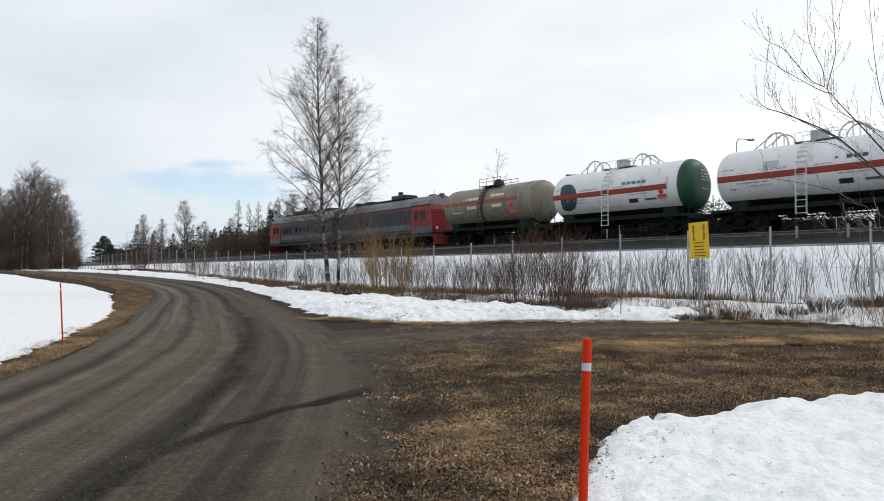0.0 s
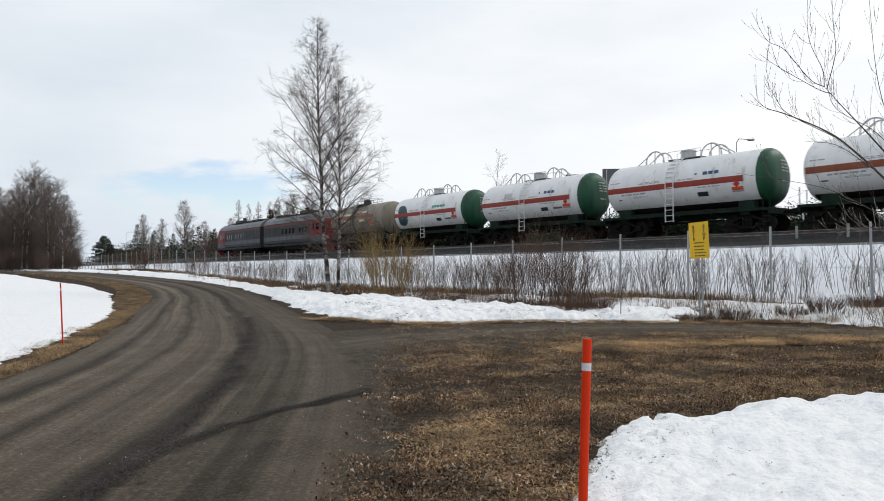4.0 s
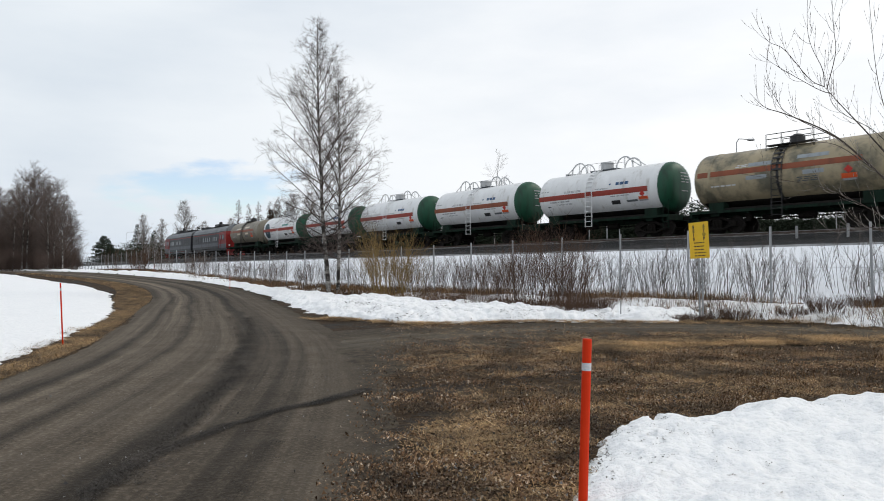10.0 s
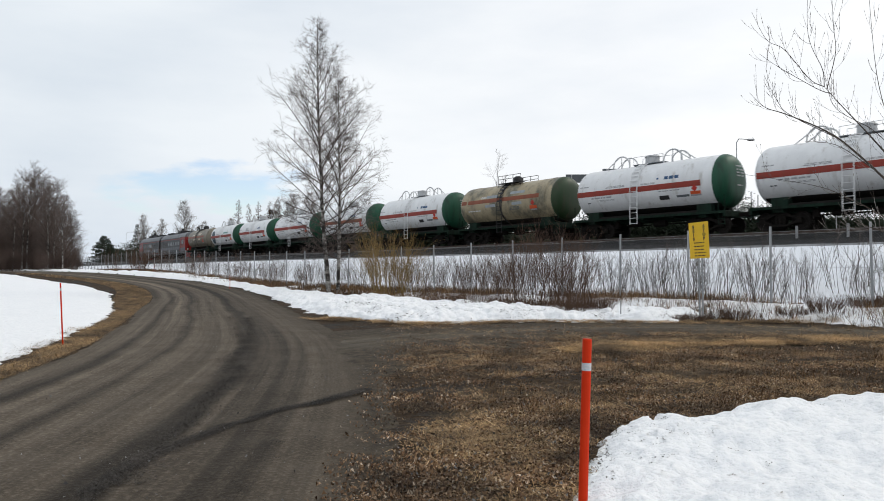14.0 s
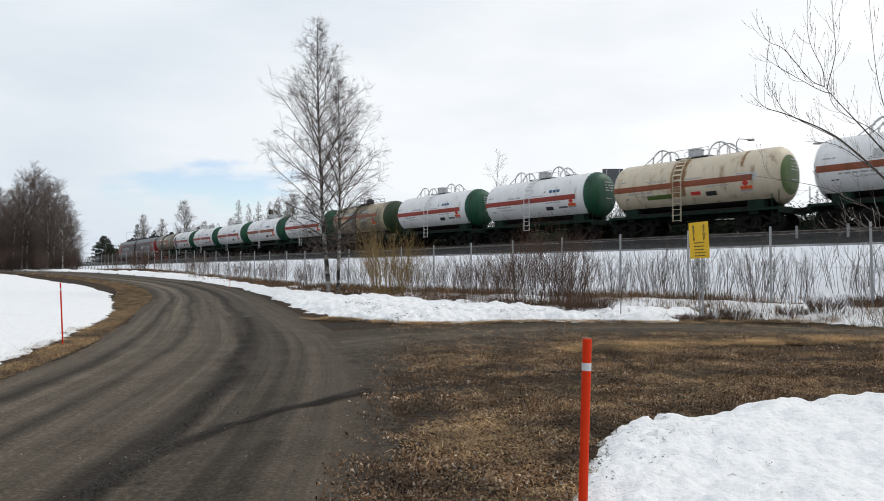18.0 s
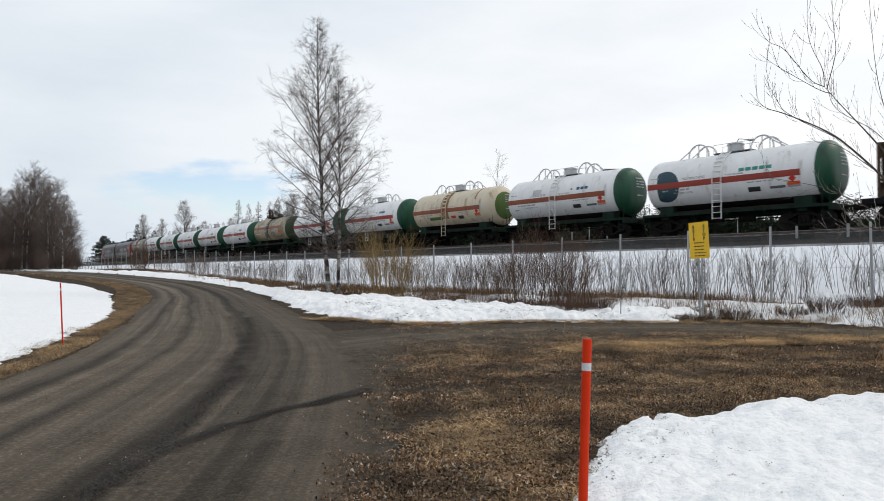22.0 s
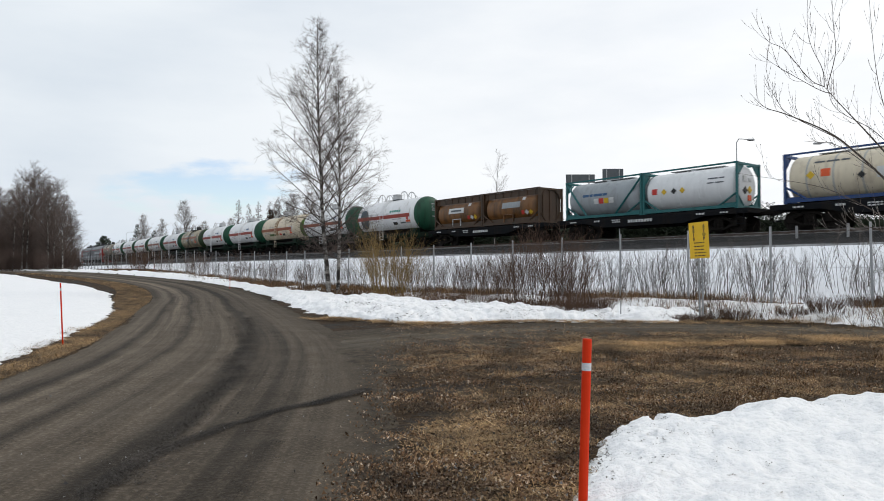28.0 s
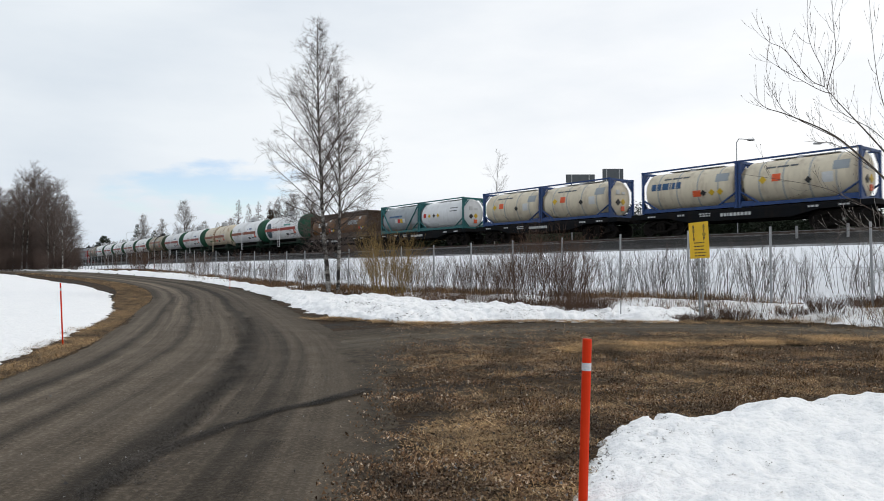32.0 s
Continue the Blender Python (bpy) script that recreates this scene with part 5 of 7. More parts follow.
def add_lpg(k, shell, cap, stripe, label):
    w, wheels = lpg_tank(shell, cap, stripe, 6 if k == 0 else 0)
    w["label"] = label
    TRAIN.append((w, FIRST + 12.02 * k, 0, wheels))
    # placards and small writing that every one of them carries
    side_plate(w, "lid_plate", -1.85, -1.2, -34, -24, M["black"], "black stencilled square")
    if k % 3:
        side_plate(w, "lid_plate", -3.15, -2.35, -31, -26, M["signgrey"], "grey painted patch")
    diamond(w, -3.55, -14, 0.27, M["plate_red"])
    side_plate(w, "hazard_plate", -3.9, -3.25, -27, -20, M["hazard"], "orange hazard plate")
    side_plate(w, "hazard_plate", -3.9, -3.25, -31, -27.4, M["pale_text"])
    lettering(w, 4.0, 4.7, 14, 1, M["pale_text"], k, 2.4)
    lettering(w, 2.2, 3.9, -15, 1, M["pale_text"], k + 20, 3.4)
    lettering(w, 2.0, 3.2, -21, 2, M["pale_text"], k + 25, 1.2)
    lettering(w, -1.0, 0.0, 7, 2, M["pale_text"], k + 40, 1.1)
    lettering(w, -2.6, -1.2, -14, 1, M["pale_text"], k + 60, 2.2)
    lettering(w, 1.2, 2.6, 9, 2, M["pale_text"], k + 80, 1.6)
    lettering(w, 3.9, 4.25, -26, 1, M["dark_text"], k + 90, 2.6)
    return w


def diamond(w, x, a, size, material):
    """A placard standing on its corner."""
    bm = bmesh.new()
    t = radians(a)
    m = Matrix.Translation((x, (R + 0.012) * math.cos(t), AXIS + (R + 0.012) * math.sin(t))) @ Matrix.Rotation(t, 4, "X") @ Matrix.Rotation(math.pi / 4, 4, "Y")
    bmesh.ops.create_cube(bm, size=1.0, matrix=m @ Matrix.Diagonal((size, 0.014, size, 1)))
    part("hazard_diamond", bm, material, w)


def logo_bars(w, x, a, widths, material, high=7):
    bm = bmesh.new()
    for n in widths:
        curved_plate(bm, x - n, x, a - high / 2, a + high / 2, R, AXIS, 0.007, 2)
        x -= n + 0.07
    part("lettering", bm, material, w)


def round_badge(w, x, a, r):
    """A dark disc painted on the shell."""
    bm = bmesh.new()
    rings = []
    for q in (1.0, 0.8, 0.6, 0.4, 0.2):
        ring = []
        for i in range(28):
            u = 2 * math.pi * i / 28
            ang = radians(a) + q * r * math.sin(u) / R
            ring.append(bm.verts.new((x + min(q * r * math.cos(u), 0.52 * r), (R + 0.007) * math.cos(ang), AXIS + (R + 0.007) * math.sin(ang))))
        rings.append(ring)
    for o, i_ in zip(rings, rings[1:]):
        for k in range(28):
            j = (k + 1) % 28
            bm.faces.new((o[k], o[j], i_[j], i_[k]))
    bm.faces.new(rings[-1])
    bmesh.ops.dissolve_degenerate(bm, dist=1e-4, edges=bm.edges)
    bmesh.ops.recalc_face_normals(bm, faces=bm.faces)
    part("badge", bm, M["badge"], w, "dark round emblem")


WHITE = "white pressure-tank wagon with red stripe and green rear end"
for k in (8, 7, 6, 5, 4, 2, 1, 0, -1, -2):
    if k == 0:
        w = add_lpg(k, M["beige"], M["lime"], M["rust_red"], "beige rust-streaked tank wagon with brown stripe and olive end")
        side_plate(w, "faded_panel", 0.9, 2.6, -32, -22, M["lime"], "faded green panel")
        side_plate(w, "notice_plate", -4.2, -3.0, -10, 6, M["grey"])
        side_plate(w, "rust_streak", 0.0, 0.95, -30, 62, M["rust"], "rust run down below the hatch")
        side_plate(w, "rust_streak", -3.4, -3.25, 20, 70, M["rust"])
        side_plate(w, "faded_panel", -0.9, -0.3, -30, -22, M["plate_red"])
    else:
        w = add_lpg(k, M["white"], M["green"], M["rust_red"] if k in (-1, 5) else M["red"], WHITE)
        if k in (8, -2):
            round_badge(w, 3.75, -6, 0.95)
            logo_bars(w, -0.75, 13, (0.30, 0.30, 0.30, 0.28, 0.30), M["logo_green"], 7)
            w["label"] = "white tank wagon with a dark round emblem, red stripe, green end"
        else:
            logo_bars(w, -1.1, 15, (0.12,), M["logo_blue"], 4)
            logo_bars(w, -1.6, 15, (0.26, 0.28, 0.26), M["logo_blue"], 7)
        if k in (-1, 7):
            side_plate(w, "notice_plate", 1.6, 2.4, 10, 24, M["grey"], "grey repainted patch")
for k in (9, 3):
    w, wheels = oil_tank(M["khaki"] if k == 9 else M["tan"], M["khaki"] if k == 9 else M["deepgreen"], M["rust_red"], "grimy khaki dished rear end" if k == 9 else "dark green dished rear end")
    TRAIN.append((w, FIRST + 12.02 * k, 0, wheels))
    diamond(w, -3.0, -8, 0.28, M["plate_red"])
    side_plate(w, "hazard_plate", -3.35, -2.65, -24, -15, M["hazard"], "orange hazard plate")
    side_plate(w, "hazard_plate", -3.3, -2.7, -28, -24.5, M["pale_text"])
    for x0, x1, a0 in ((0.7, 1.9, 17), (-2.1, -0.6, 22), (-1.9, -0.9, -9), (0.9, 2.0, -9)):
        side_plate(w, "faded_panel", x0, x1, a0, a0 + 8, M["cream"] if k == 9 else M["steelgrey"], "worn pale patch")
    lettering(w, 2.6, 4.0, -16, 1, M["plate_white"], k, 3)
    lettering(w, 1.0, 2.6, 22, 2, M["plate_white"], k + 5, 2)
    lettering(w, -1.6, -0.6, -14, 3, M["dark_text"], k + 9, 2)

FLATS = (-25.9, -40.5, -55.05, -69.55)
for i, s0 in enumerate(FLATS):
    w, wheels = flat_wagon()
    TRAIN.append((w, s0, 0, wheels))
    for j, x in enumerate((3.05, -3.05)):
        if i == 0:
            c = tank_container(w, x, M["ochre"], M["brown"], "rusty brown tank container", 1.185, True)
            container_plate(c, "name_board", 0.2 if j == 0 else -0.1, 1.45, 1.9, 0.42, M["plate_white"] if j == 0 else M["steelgrey"], 1.185, "pale name board")
            if j == 0:
                container_plate(c, "lettering", 0.2, 1.45, 1.3, 0.14, M["dark_text"], 1.19)
            for dx, mt in ((-1.3, "plate_red"), (-1.7, "plate_white"), (-2.1, "plate_yellow")):
                container_plate(c, "placard", dx, 0.85, 0.28, 0.28, M[mt], 1.185, diamond=mt != "plate_red")
            container_plate(c, "placard", -1.35, 1.85, 0.3, 0.22, M["plate_white"], 1.185)
            bm = bmesh.new()
            for zz in (0.16, 0.78):
                box(bm, 0.2, 1.13, 1.31 + zz, 1.0, 0.06, 0.05)
            for dx in (-0.5, 0.5):
                box(bm, 0.2 + dx, 1.13, 1.31 + 0.47, 0.05, 0.06, 0.66)
            part("outlet_frame", bm, M["grey"] if j == 0 else M["ochre"], c)
        elif i == 1:
            c = tank_container(w, x, M["steelgrey"] if j == 0 else M["clean_white"], M["teal"], "grey tank container in a teal frame" if j == 0 else "white tank container in a teal frame", 1.17)
            if j == 0:
                # long side braces of the older frame
                for sy in (-1, 1):
                    for sx, reach in ((1, 1.75), (-1, 2.0)):
                        bm = bmesh.new()
                        rod(bm, (sx * (CL / 2 - 0.12), sy * (CW / 2 - 0.05), 1.31 + CH - 0.25), (sx * (CL / 2 - reach), sy * (CW / 2 - 0.05), 1.31 + 0.2), 0.075, 4)
                        part("side_brace", bm, M["teal"], c, "broad slanting teal brace")
                word_bars(c, 1.6, 1.5, (0.5, 0.25, 0.7, 0.3), 0.16, M["logo_blue"])
                for dx, mt in ((0.1, "plate_red"), (-0.3, "plate_yellow"), (0.5, "plate_white"), (-0.7, "plate_white")):
                    container_plate(c, "placard", dx, 1.1, 0.34, 0.34, M[mt])
            else:
                container_plate(c, "placard", 2.2, 1.3, 0.34, 0.34, M["plate_red"])
                for dx, mt in ((1.55, "plate_yellow"), (0.9, "black"), (0.35, "plate_yellow")):
                    container_plate(c, "placard", dx, 1.25, 0.26, 0.26, M[mt], diamond=True)
                word_bars(c, -1.2, 1.75, (0.6, 0.3), 0.07, M["dark_text"])
                word_bars(c, -1.2, 1.5, (0.4, 0.5), 0.07, M["dark_text"])
        else:
            c = tank_container(w, x, M["cream"], M["blue"], "cream tank container in a blue frame", 1.18)
            if i == 3 and j == 0:
                word_bars(c, 2.35, 1.55, (0.30, 0.28, 0.42, 0.08, 0.2, 0.3), 0.38, M["logo_blue"], 1.18)
                container_plate(c, "placard", -0.6, 0.98, 0.5, 0.34, M["hazard"], 1.18)
                for dx, mt in ((-1.0, "black"), (-1.5, "plate_yellow"), (-2.0, "plate_yellow")):
                    container_plate(c, "placard", dx, 0.98, 0.27, 0.27, M[mt], 1.18, diamond=True)
            else:
                container_plate(c, "placard", 1.0, 1.42, 0.44, 0.38, M["hazard"], 1.18)
                container_plate(c, "placard", 1.7, 1.35, 0.3, 0.3, M["plate_yellow"], 1.18, diamond=True)
                container_plate(c, "placard", -0.6, 1.15, 0.26, 0.26, M["black"], 1.18, diamond=True)
                container_plate(c, "placard", -1.5, 1.2, 0.5, 0.5, M["plate_white"], 1.18)
            word_bars(c, 1.6, 1.98, (0.5, 0.6, 0.4), 0.08, M["dark_text"], 1.18)
            container_plate(c, "notice_plate", -2.1, 1.75, 0.75, 0.45, M["steelgrey"], 1.18)

# ---- trees, shrubs, grass ----


def tubes(lines, sides=3):
    """One set of points and four-sided faces for many tapering rods; lines: (points, radii)."""
    V, F, n0 = [], [], 0
    ang = np.arange(sides) * 2 * np.pi / sides
    groups = {}
    for line in lines:
        groups.setdefault(len(line[0]), []).append(line)
    for k, some in groups.items():
        P = np.array([l[0] for l in some], float)
        rad = np.array([l[1] for l in some], float)
        d = np.gradient(P, axis=1)
        d /= np.linalg.norm(d, axis=2, keepdims=True) + 1e-9
        ref = np.where(np.abs(d[..., 2:3]) > 0.9, np.array([1.0, 0, 0]), np.array([0, 0, 1.0]))
        u = np.cross(d, ref)
        u /= np.linalg.norm(u, axis=2, keepdims=True) + 1e-9
        v = np.cross(d, u)
        ring = P[:, :, None, :] + rad[:, :, None, None] * (np.cos(ang)[:, None] * u[:, :, None, :] + np.sin(ang)[:, None] * v[:, :, None, :])
        V.append(ring.reshape(-1, 3))
        m, i, j = np.meshgrid(np.arange(len(some)), np.arange(k - 1), np.arange(sides), indexing="ij")
        base = n0 + (m * k + i) * sides
        a, b = base + j, base + (j + 1) % sides
        F.append(np.stack([a, b, b + sides, a + sides], -1).reshape(-1, 4))
        n0 += len(some) * k * sides
    return np.concatenate(V), np.concatenate(F)


def shoot(rng, p, d, length, r, segs, up=0.0, wander=0.12, tip=0.25):
    """A wandering rod; up > 0 bends it skywards, < 0 lets it droop."""
    x, y, z = (float(c) for c in p)
    a, b, c = (float(e) for e in d)
    n = math.sqrt(a * a + b * b + c * c)
    a, b, c = a / n, b / n, c / n
    pts, step = [(x, y, z)], length / segs
    for e, f, g in rng.normal(0, wander, (segs, 3)).tolist():
        a, b, c = a + e, b + f, c + g + up
        n = step / math.sqrt(a * a + b * b + c * c)
        x, y, z = x + a * n, y + b * n, z + c * n
        n /= step
        a, b, c = a * n, b * n, c * n
        pts.append((x, y, z))
    return np.array(pts), np.linspace(r, r * tip, segs + 1)


def at_len(line, f):
    pts, rad = line
    x = f * (len(pts) - 1)
    i = min(int(x), len(pts) - 2)
    return pts[i] + (pts[i + 1] - pts[i]) * (x - i), pts[i + 1] - pts[i], rad[i] + (rad[i + 1] - rad[i]) * (x - i)


def branch_dir(rng, d, angle, turn=None):
    """d turned away by an angle, to a random or given side."""
    x, y, z = (float(e) for e in d)
    n = math.sqrt(x * x + y * y + z * z)
    x, y, z = x / n, y / n, z / n
    ux, uy, uz = (0.0, z, -y) if abs(z) > 0.9 else (y, -x, 0.0)
    n = math.sqrt(ux * ux + uy * uy + uz * uz)
    ux, uy, uz = ux / n, uy / n, uz / n
    vx, vy, vz = y * uz - z * uy, z * ux - x * uz, x * uy - y * ux
    t = rng.uniform(0, 2 * math.pi) if turn is None else turn
    c, p, q = math.cos(angle), math.cos(t) * math.sin(angle), math.sin(t) * math.sin(angle)
    return np.array([x * c + ux * p + vx * q, y * c + uy * p + vy * q, z * c + uz * p + vz * q])


def bare_tree(seed, height, width, trunks=((0, 0, 0, 0, 1.0),), first=0.2, limbs=40, twigs=9, fine=6, r=0.13, droop=-0.03, up=0.05, thick=1.0, taper=0.8, spread=(0.65, 1.05), fan=(0.25, 0.6), split=(0.3, 0.8), low=0.18):
    """Rods of a leafless tree: (trunk and limbs, twigs). trunks: foot x, y, lean x, y, share of the height."""
    rng = np.random.default_rng(seed)
    wood, spray = [], []
    for fx, fy, lx, ly, share in trunks:
        h = height * share
        t = shoot(rng, (fx, fy, 0), (lx, ly, 1), h, r * (0.6 + 0.4 * share), 16, 0.03, 0.018, 0.08)
        t[0][:, 2] *= h / t[0][-1, 2]
        wood.append(t)
        for k in range(limbs):
            f = first + (0.98 - first) * (k + rng.random()) / limbs
            p, d, rr = at_len(t, f)
            g = (f - first) / (1 - first)
            ln = width * (0.10 + 0.95 * (1 - g) ** taper) * rng.uniform(0.65, 1.12) * (0.55 + 0.45 * min(1, g * 6 + 0.2))
            lb = shoot(rng, p, branch_dir(rng, np.array([0, 0, 1.0]), rng.uniform(*spread)), ln, min(rr * 0.55, 0.045) * thick, 7, up, 0.09, 0.2)
            wood.append(lb)
            for j in range(max(3, int(twigs * (0.55 + 0.45 * (1 - g))))):
                p2, d2, r2 = at_len(lb, low + (0.98 - low) * (j + rng.random()) / twigs)
                tw = shoot(rng, p2, branch_dir(rng, d2, rng.uniform(0.4, 0.9)), ln * rng.uniform(0.22, 0.45), 0.011 * thick, 4, 0.02, 0.14, 0.45)
                spray.append(tw)
                for _ in range(fine):
                    p3, d3, r3 = at_len(tw, rng.uniform(0.2, 1))
                    spray.append(shoot(rng, p3, branch_dir(rng, d3, rng.uniform(*split)), rng.uniform(*fan) * (0.5 + width / 8) * min(1.0, 0.3 + ln / 3), 0.0055 * thick, 2, droop, 0.12, 0.5))
    return wood, spray


def tree_thing(name, label, category, wood, spray, trunk_mat, twig_mat, m, group=""):
    t = empty(name, label, category, group, m)
    idx = [i for i, (p, _) in enumerate(wood) if len(p) == 17]
    stems = [wood[i] for i in idx]
    rest = [l for i, l in enumerate(wood) if i not in idx]
    for st in stems:
        part("trunk", raw_mesh("trunk", *tubes([st], 10), trunk_mat, True), None, t, "white birch bark with black scars" if trunk_mat is M["birch"] else "")
    part("branchwork", raw_mesh("branchwork", *tubes(rest, 5), M["bark"], True), None, t)
    part("crown", raw_mesh("crown", *tubes(spray, 3), twig_mat), None, t, "spray of fine bare twigs")
    return t


def place(px, py, depth):
    """Where a line of sight given by its slopes lies at a depth: x, y and the ground's height."""
    x, y = px * depth, depth
    return x, y, float(rise(np.array(x), np.array(y)))


def make_birch():
    x, y, z = place(-0.1612, 0, 42.5)
    rng = np.random.default_rng(15)
    wood, spray = [], []
    for fx, lean, h, count, share in ((0.0, -0.062, 16.6, 70, 1.0), (0.52, 0.032, 13.2, 54, 0.86)):
        trunk = shoot(rng, (fx, 0.2 * fx, 0), (lean, 0, 1), h, 0.15 if fx == 0 else 0.12, 16, 0.02, 0.016, 0.08)
        trunk[0][:, 2] *= h / trunk[0][-1, 2]
        wood.append(trunk)
        for k in range(count):
            f = 0.14 + 0.85 * (k + rng.random()) / count
            p, _, rr = at_len(trunk, f)
            turn = 2.4 * k + rng.normal(0, 0.3)
            ln = float(np.interp(f, [0.14, 0.2, 0.35, 0.55, 0.7, 0.85, 1.0], [2.4, 3.6, 4.6, 4.6, 3.1, 1.6, 0.5])) * rng.uniform(0.72, 1.08) * share
            out = branch_dir(rng, (0, 0, 1), float(np.interp(f, [0.14, 0.4, 0.7, 1.0], [1.25, 0.90, 0.62, 0.35])) * rng.uniform(0.85, 1.15), turn)
            lb = shoot(rng, p, out, ln, min(rr * 0.5, 0.036), 9, 0.012, 0.075, 0.15)
            wood.append(lb)
            for j in range(int(5 + 3.2 * ln)):
                q, dd, r2 = at_len(lb, rng.uniform(0.12, 1.0))
                sub = shoot(rng, q, branch_dir(rng, dd, rng.uniform(0.4, 0.85)), (0.35 + 0.22 * ln) * rng.uniform(0.5, 1.1), min(r2 * 0.6, 0.010), 5, 0.0, 0.10, 0.4)
                spray.append(sub)
                for _ in range(8):
                    q3, d3, _ = at_len(sub, rng.uniform(0.1, 1))
                    spray.append(shoot(rng, q3, branch_dir(rng, d3, rng.uniform(0.4, 1.0)), rng.uniform(0.18, 0.50), 0.0058, 3, -0.10, 0.12, 0.5))
    tree_thing("birch_tree", "tall leafless birch with twin trunks beside the fence", "tree", wood, spray, M["birch"], M["twig"], Matrix.Translation((x, y, z - 0.1)))


def make_far_trees():
    # leafless clump where the road leaves the view
    protos = []
    for seed in (21, 22, 23):
        wood, spray = bare_tree(seed, 15.0, 5.0, ((0, 0, 0.02, 0, 1.0),), 0.12, 54, 13, 10, 0.15, -0.04, 0.03, 1.0, 0.38, (0.5, 1.0), (0.16, 0.42), (0.4, 1.1), 0.1)
        protos.append(tree_thing("birch_tree", "bare birch in a dense leafless grove by the road", "tree", wood, spray, M["birch"], M["grovewood"], Matrix.Translation((0, 0, -60)), "trees of the grove"))
    rng = random.Random(4)
    spots = []
    for k in range(40):
        px, d = -0.70 + 0.180 * (k + rng.random()) / 40, rng.uniform(88, 118)
        top = float(np.interp(px, [-0.70, -0.635, -0.618, -0.604, -0.580, -0.555, -0.540, -0.529, -0.520], [0.88, 0.84, 0.82, 0.94, 1.03, 0.90, 0.76, 0.58, 0.36]))
        spots.append((px, d, top * (d / 100) * (rng.uniform(0.90, 1.0) if k % 3 else rng.uniform(0.72, 0.9))))
    for i, (px, d, s) in enumerate(spots):
        x, y, z = place(px, 0, d)
        m = Matrix.Translation((x, y, z - 0.1)) @ Matrix.Rotation(rng.uniform(0, 6), 4, "Z") @ Matrix.Scale(s, 4)
        if i < 3:
            protos[i].matrix_basis = m
        else:
            copy_thing(protos[i % 3], m @ Matrix.Scale(1 / protos[i % 3].scale[0], 4))
    # lone trees beyond the line
    wood, spray = bare_tree(31, 14.0, 4.6, ((0, 0, 0, 0, 1.0),), 0.2, 60, 13, 9, 0.14, -0.05, 0.06, 1.3, 0.55, (0.5, 0.9))
    b = tree_thing("birch_tree", "distant leafless birch beyond the railway", "tree", wood, spray, M["birch"], M["palewood"], Matrix.Translation((0, 0, -60)), "birches beyond the line")
    far = [(-0.367, 150, 1.08), (-0.425, 205, 1.08), (-0.405, 195, 0.95), (-0.338, 165, 0.78), (-0.30, 150, 0.75), (-0.22, 130, 0.95), (-0.185, 120, 0.9), (-0.235, 118, 0.75)]
    for i, (px, d, s) in enumerate(far):
        m = Matrix.Translation((px * d, d, 1.0)) @ Matrix.Rotation(i * 2.1, 4, "Z") @ Matrix.Scale(s, 4)
        if i == 0:
            b.matrix_basis = m
        else:
            copy_thing(b, m)
    wood, spray = bare_tree(33, 13.6, 3.8, ((0, 0, -0.03, 0, 1.0),), 0.3, 20, 8, 5, 0.09, -0.02, 0.05, 0.8, 0.5, (0.4, 0.8))
    tree_thing("birch_tree", "slender pale leafless birch behind the railway", "tree", wood, spray, M["birch"], M["palewood"], Matrix.Translation((0.076 * 78, 78, 1.0)))
    # bare larches, narrow and straight
    wood, spray = bare_tree(41, 14.0, 2.2, ((0, 0, 0, 0, 1.0),), 0.10, 110, 9, 4, 0.13, -0.02, -0.02, 1.7, 0.8, (0.95, 1.45))
    b = tree_thing("larch_tree", "slender bare larch beyond the railway", "tree", wood, spray, M["bark"], M["farwood"], Matrix.Translation((0, 0, -60)), "larches beyond the line")
    for i, (px, d, s) in enumerate(((-0.292, 120, 0.92), (-0.278, 125, 0.98), (-0.262, 118, 0.96), (-0.246, 122, 0.99), (-0.236, 116, 1.0), (-0.222, 120, 0.98), (-0.208, 118, 0.93), (-0.196, 122, 0.90), (-0.27, 130, 0.85), (-0.17, 120, 0.8))):
        m = Matrix.Translation((px * d, d, 0.9)) @ Matrix.Rotation(i * 1.7, 4, "Z") @ Matrix.Scale(s, 4)
        if i == 0:
            b.matrix_basis = m
        else:
            copy_thing(b, m)


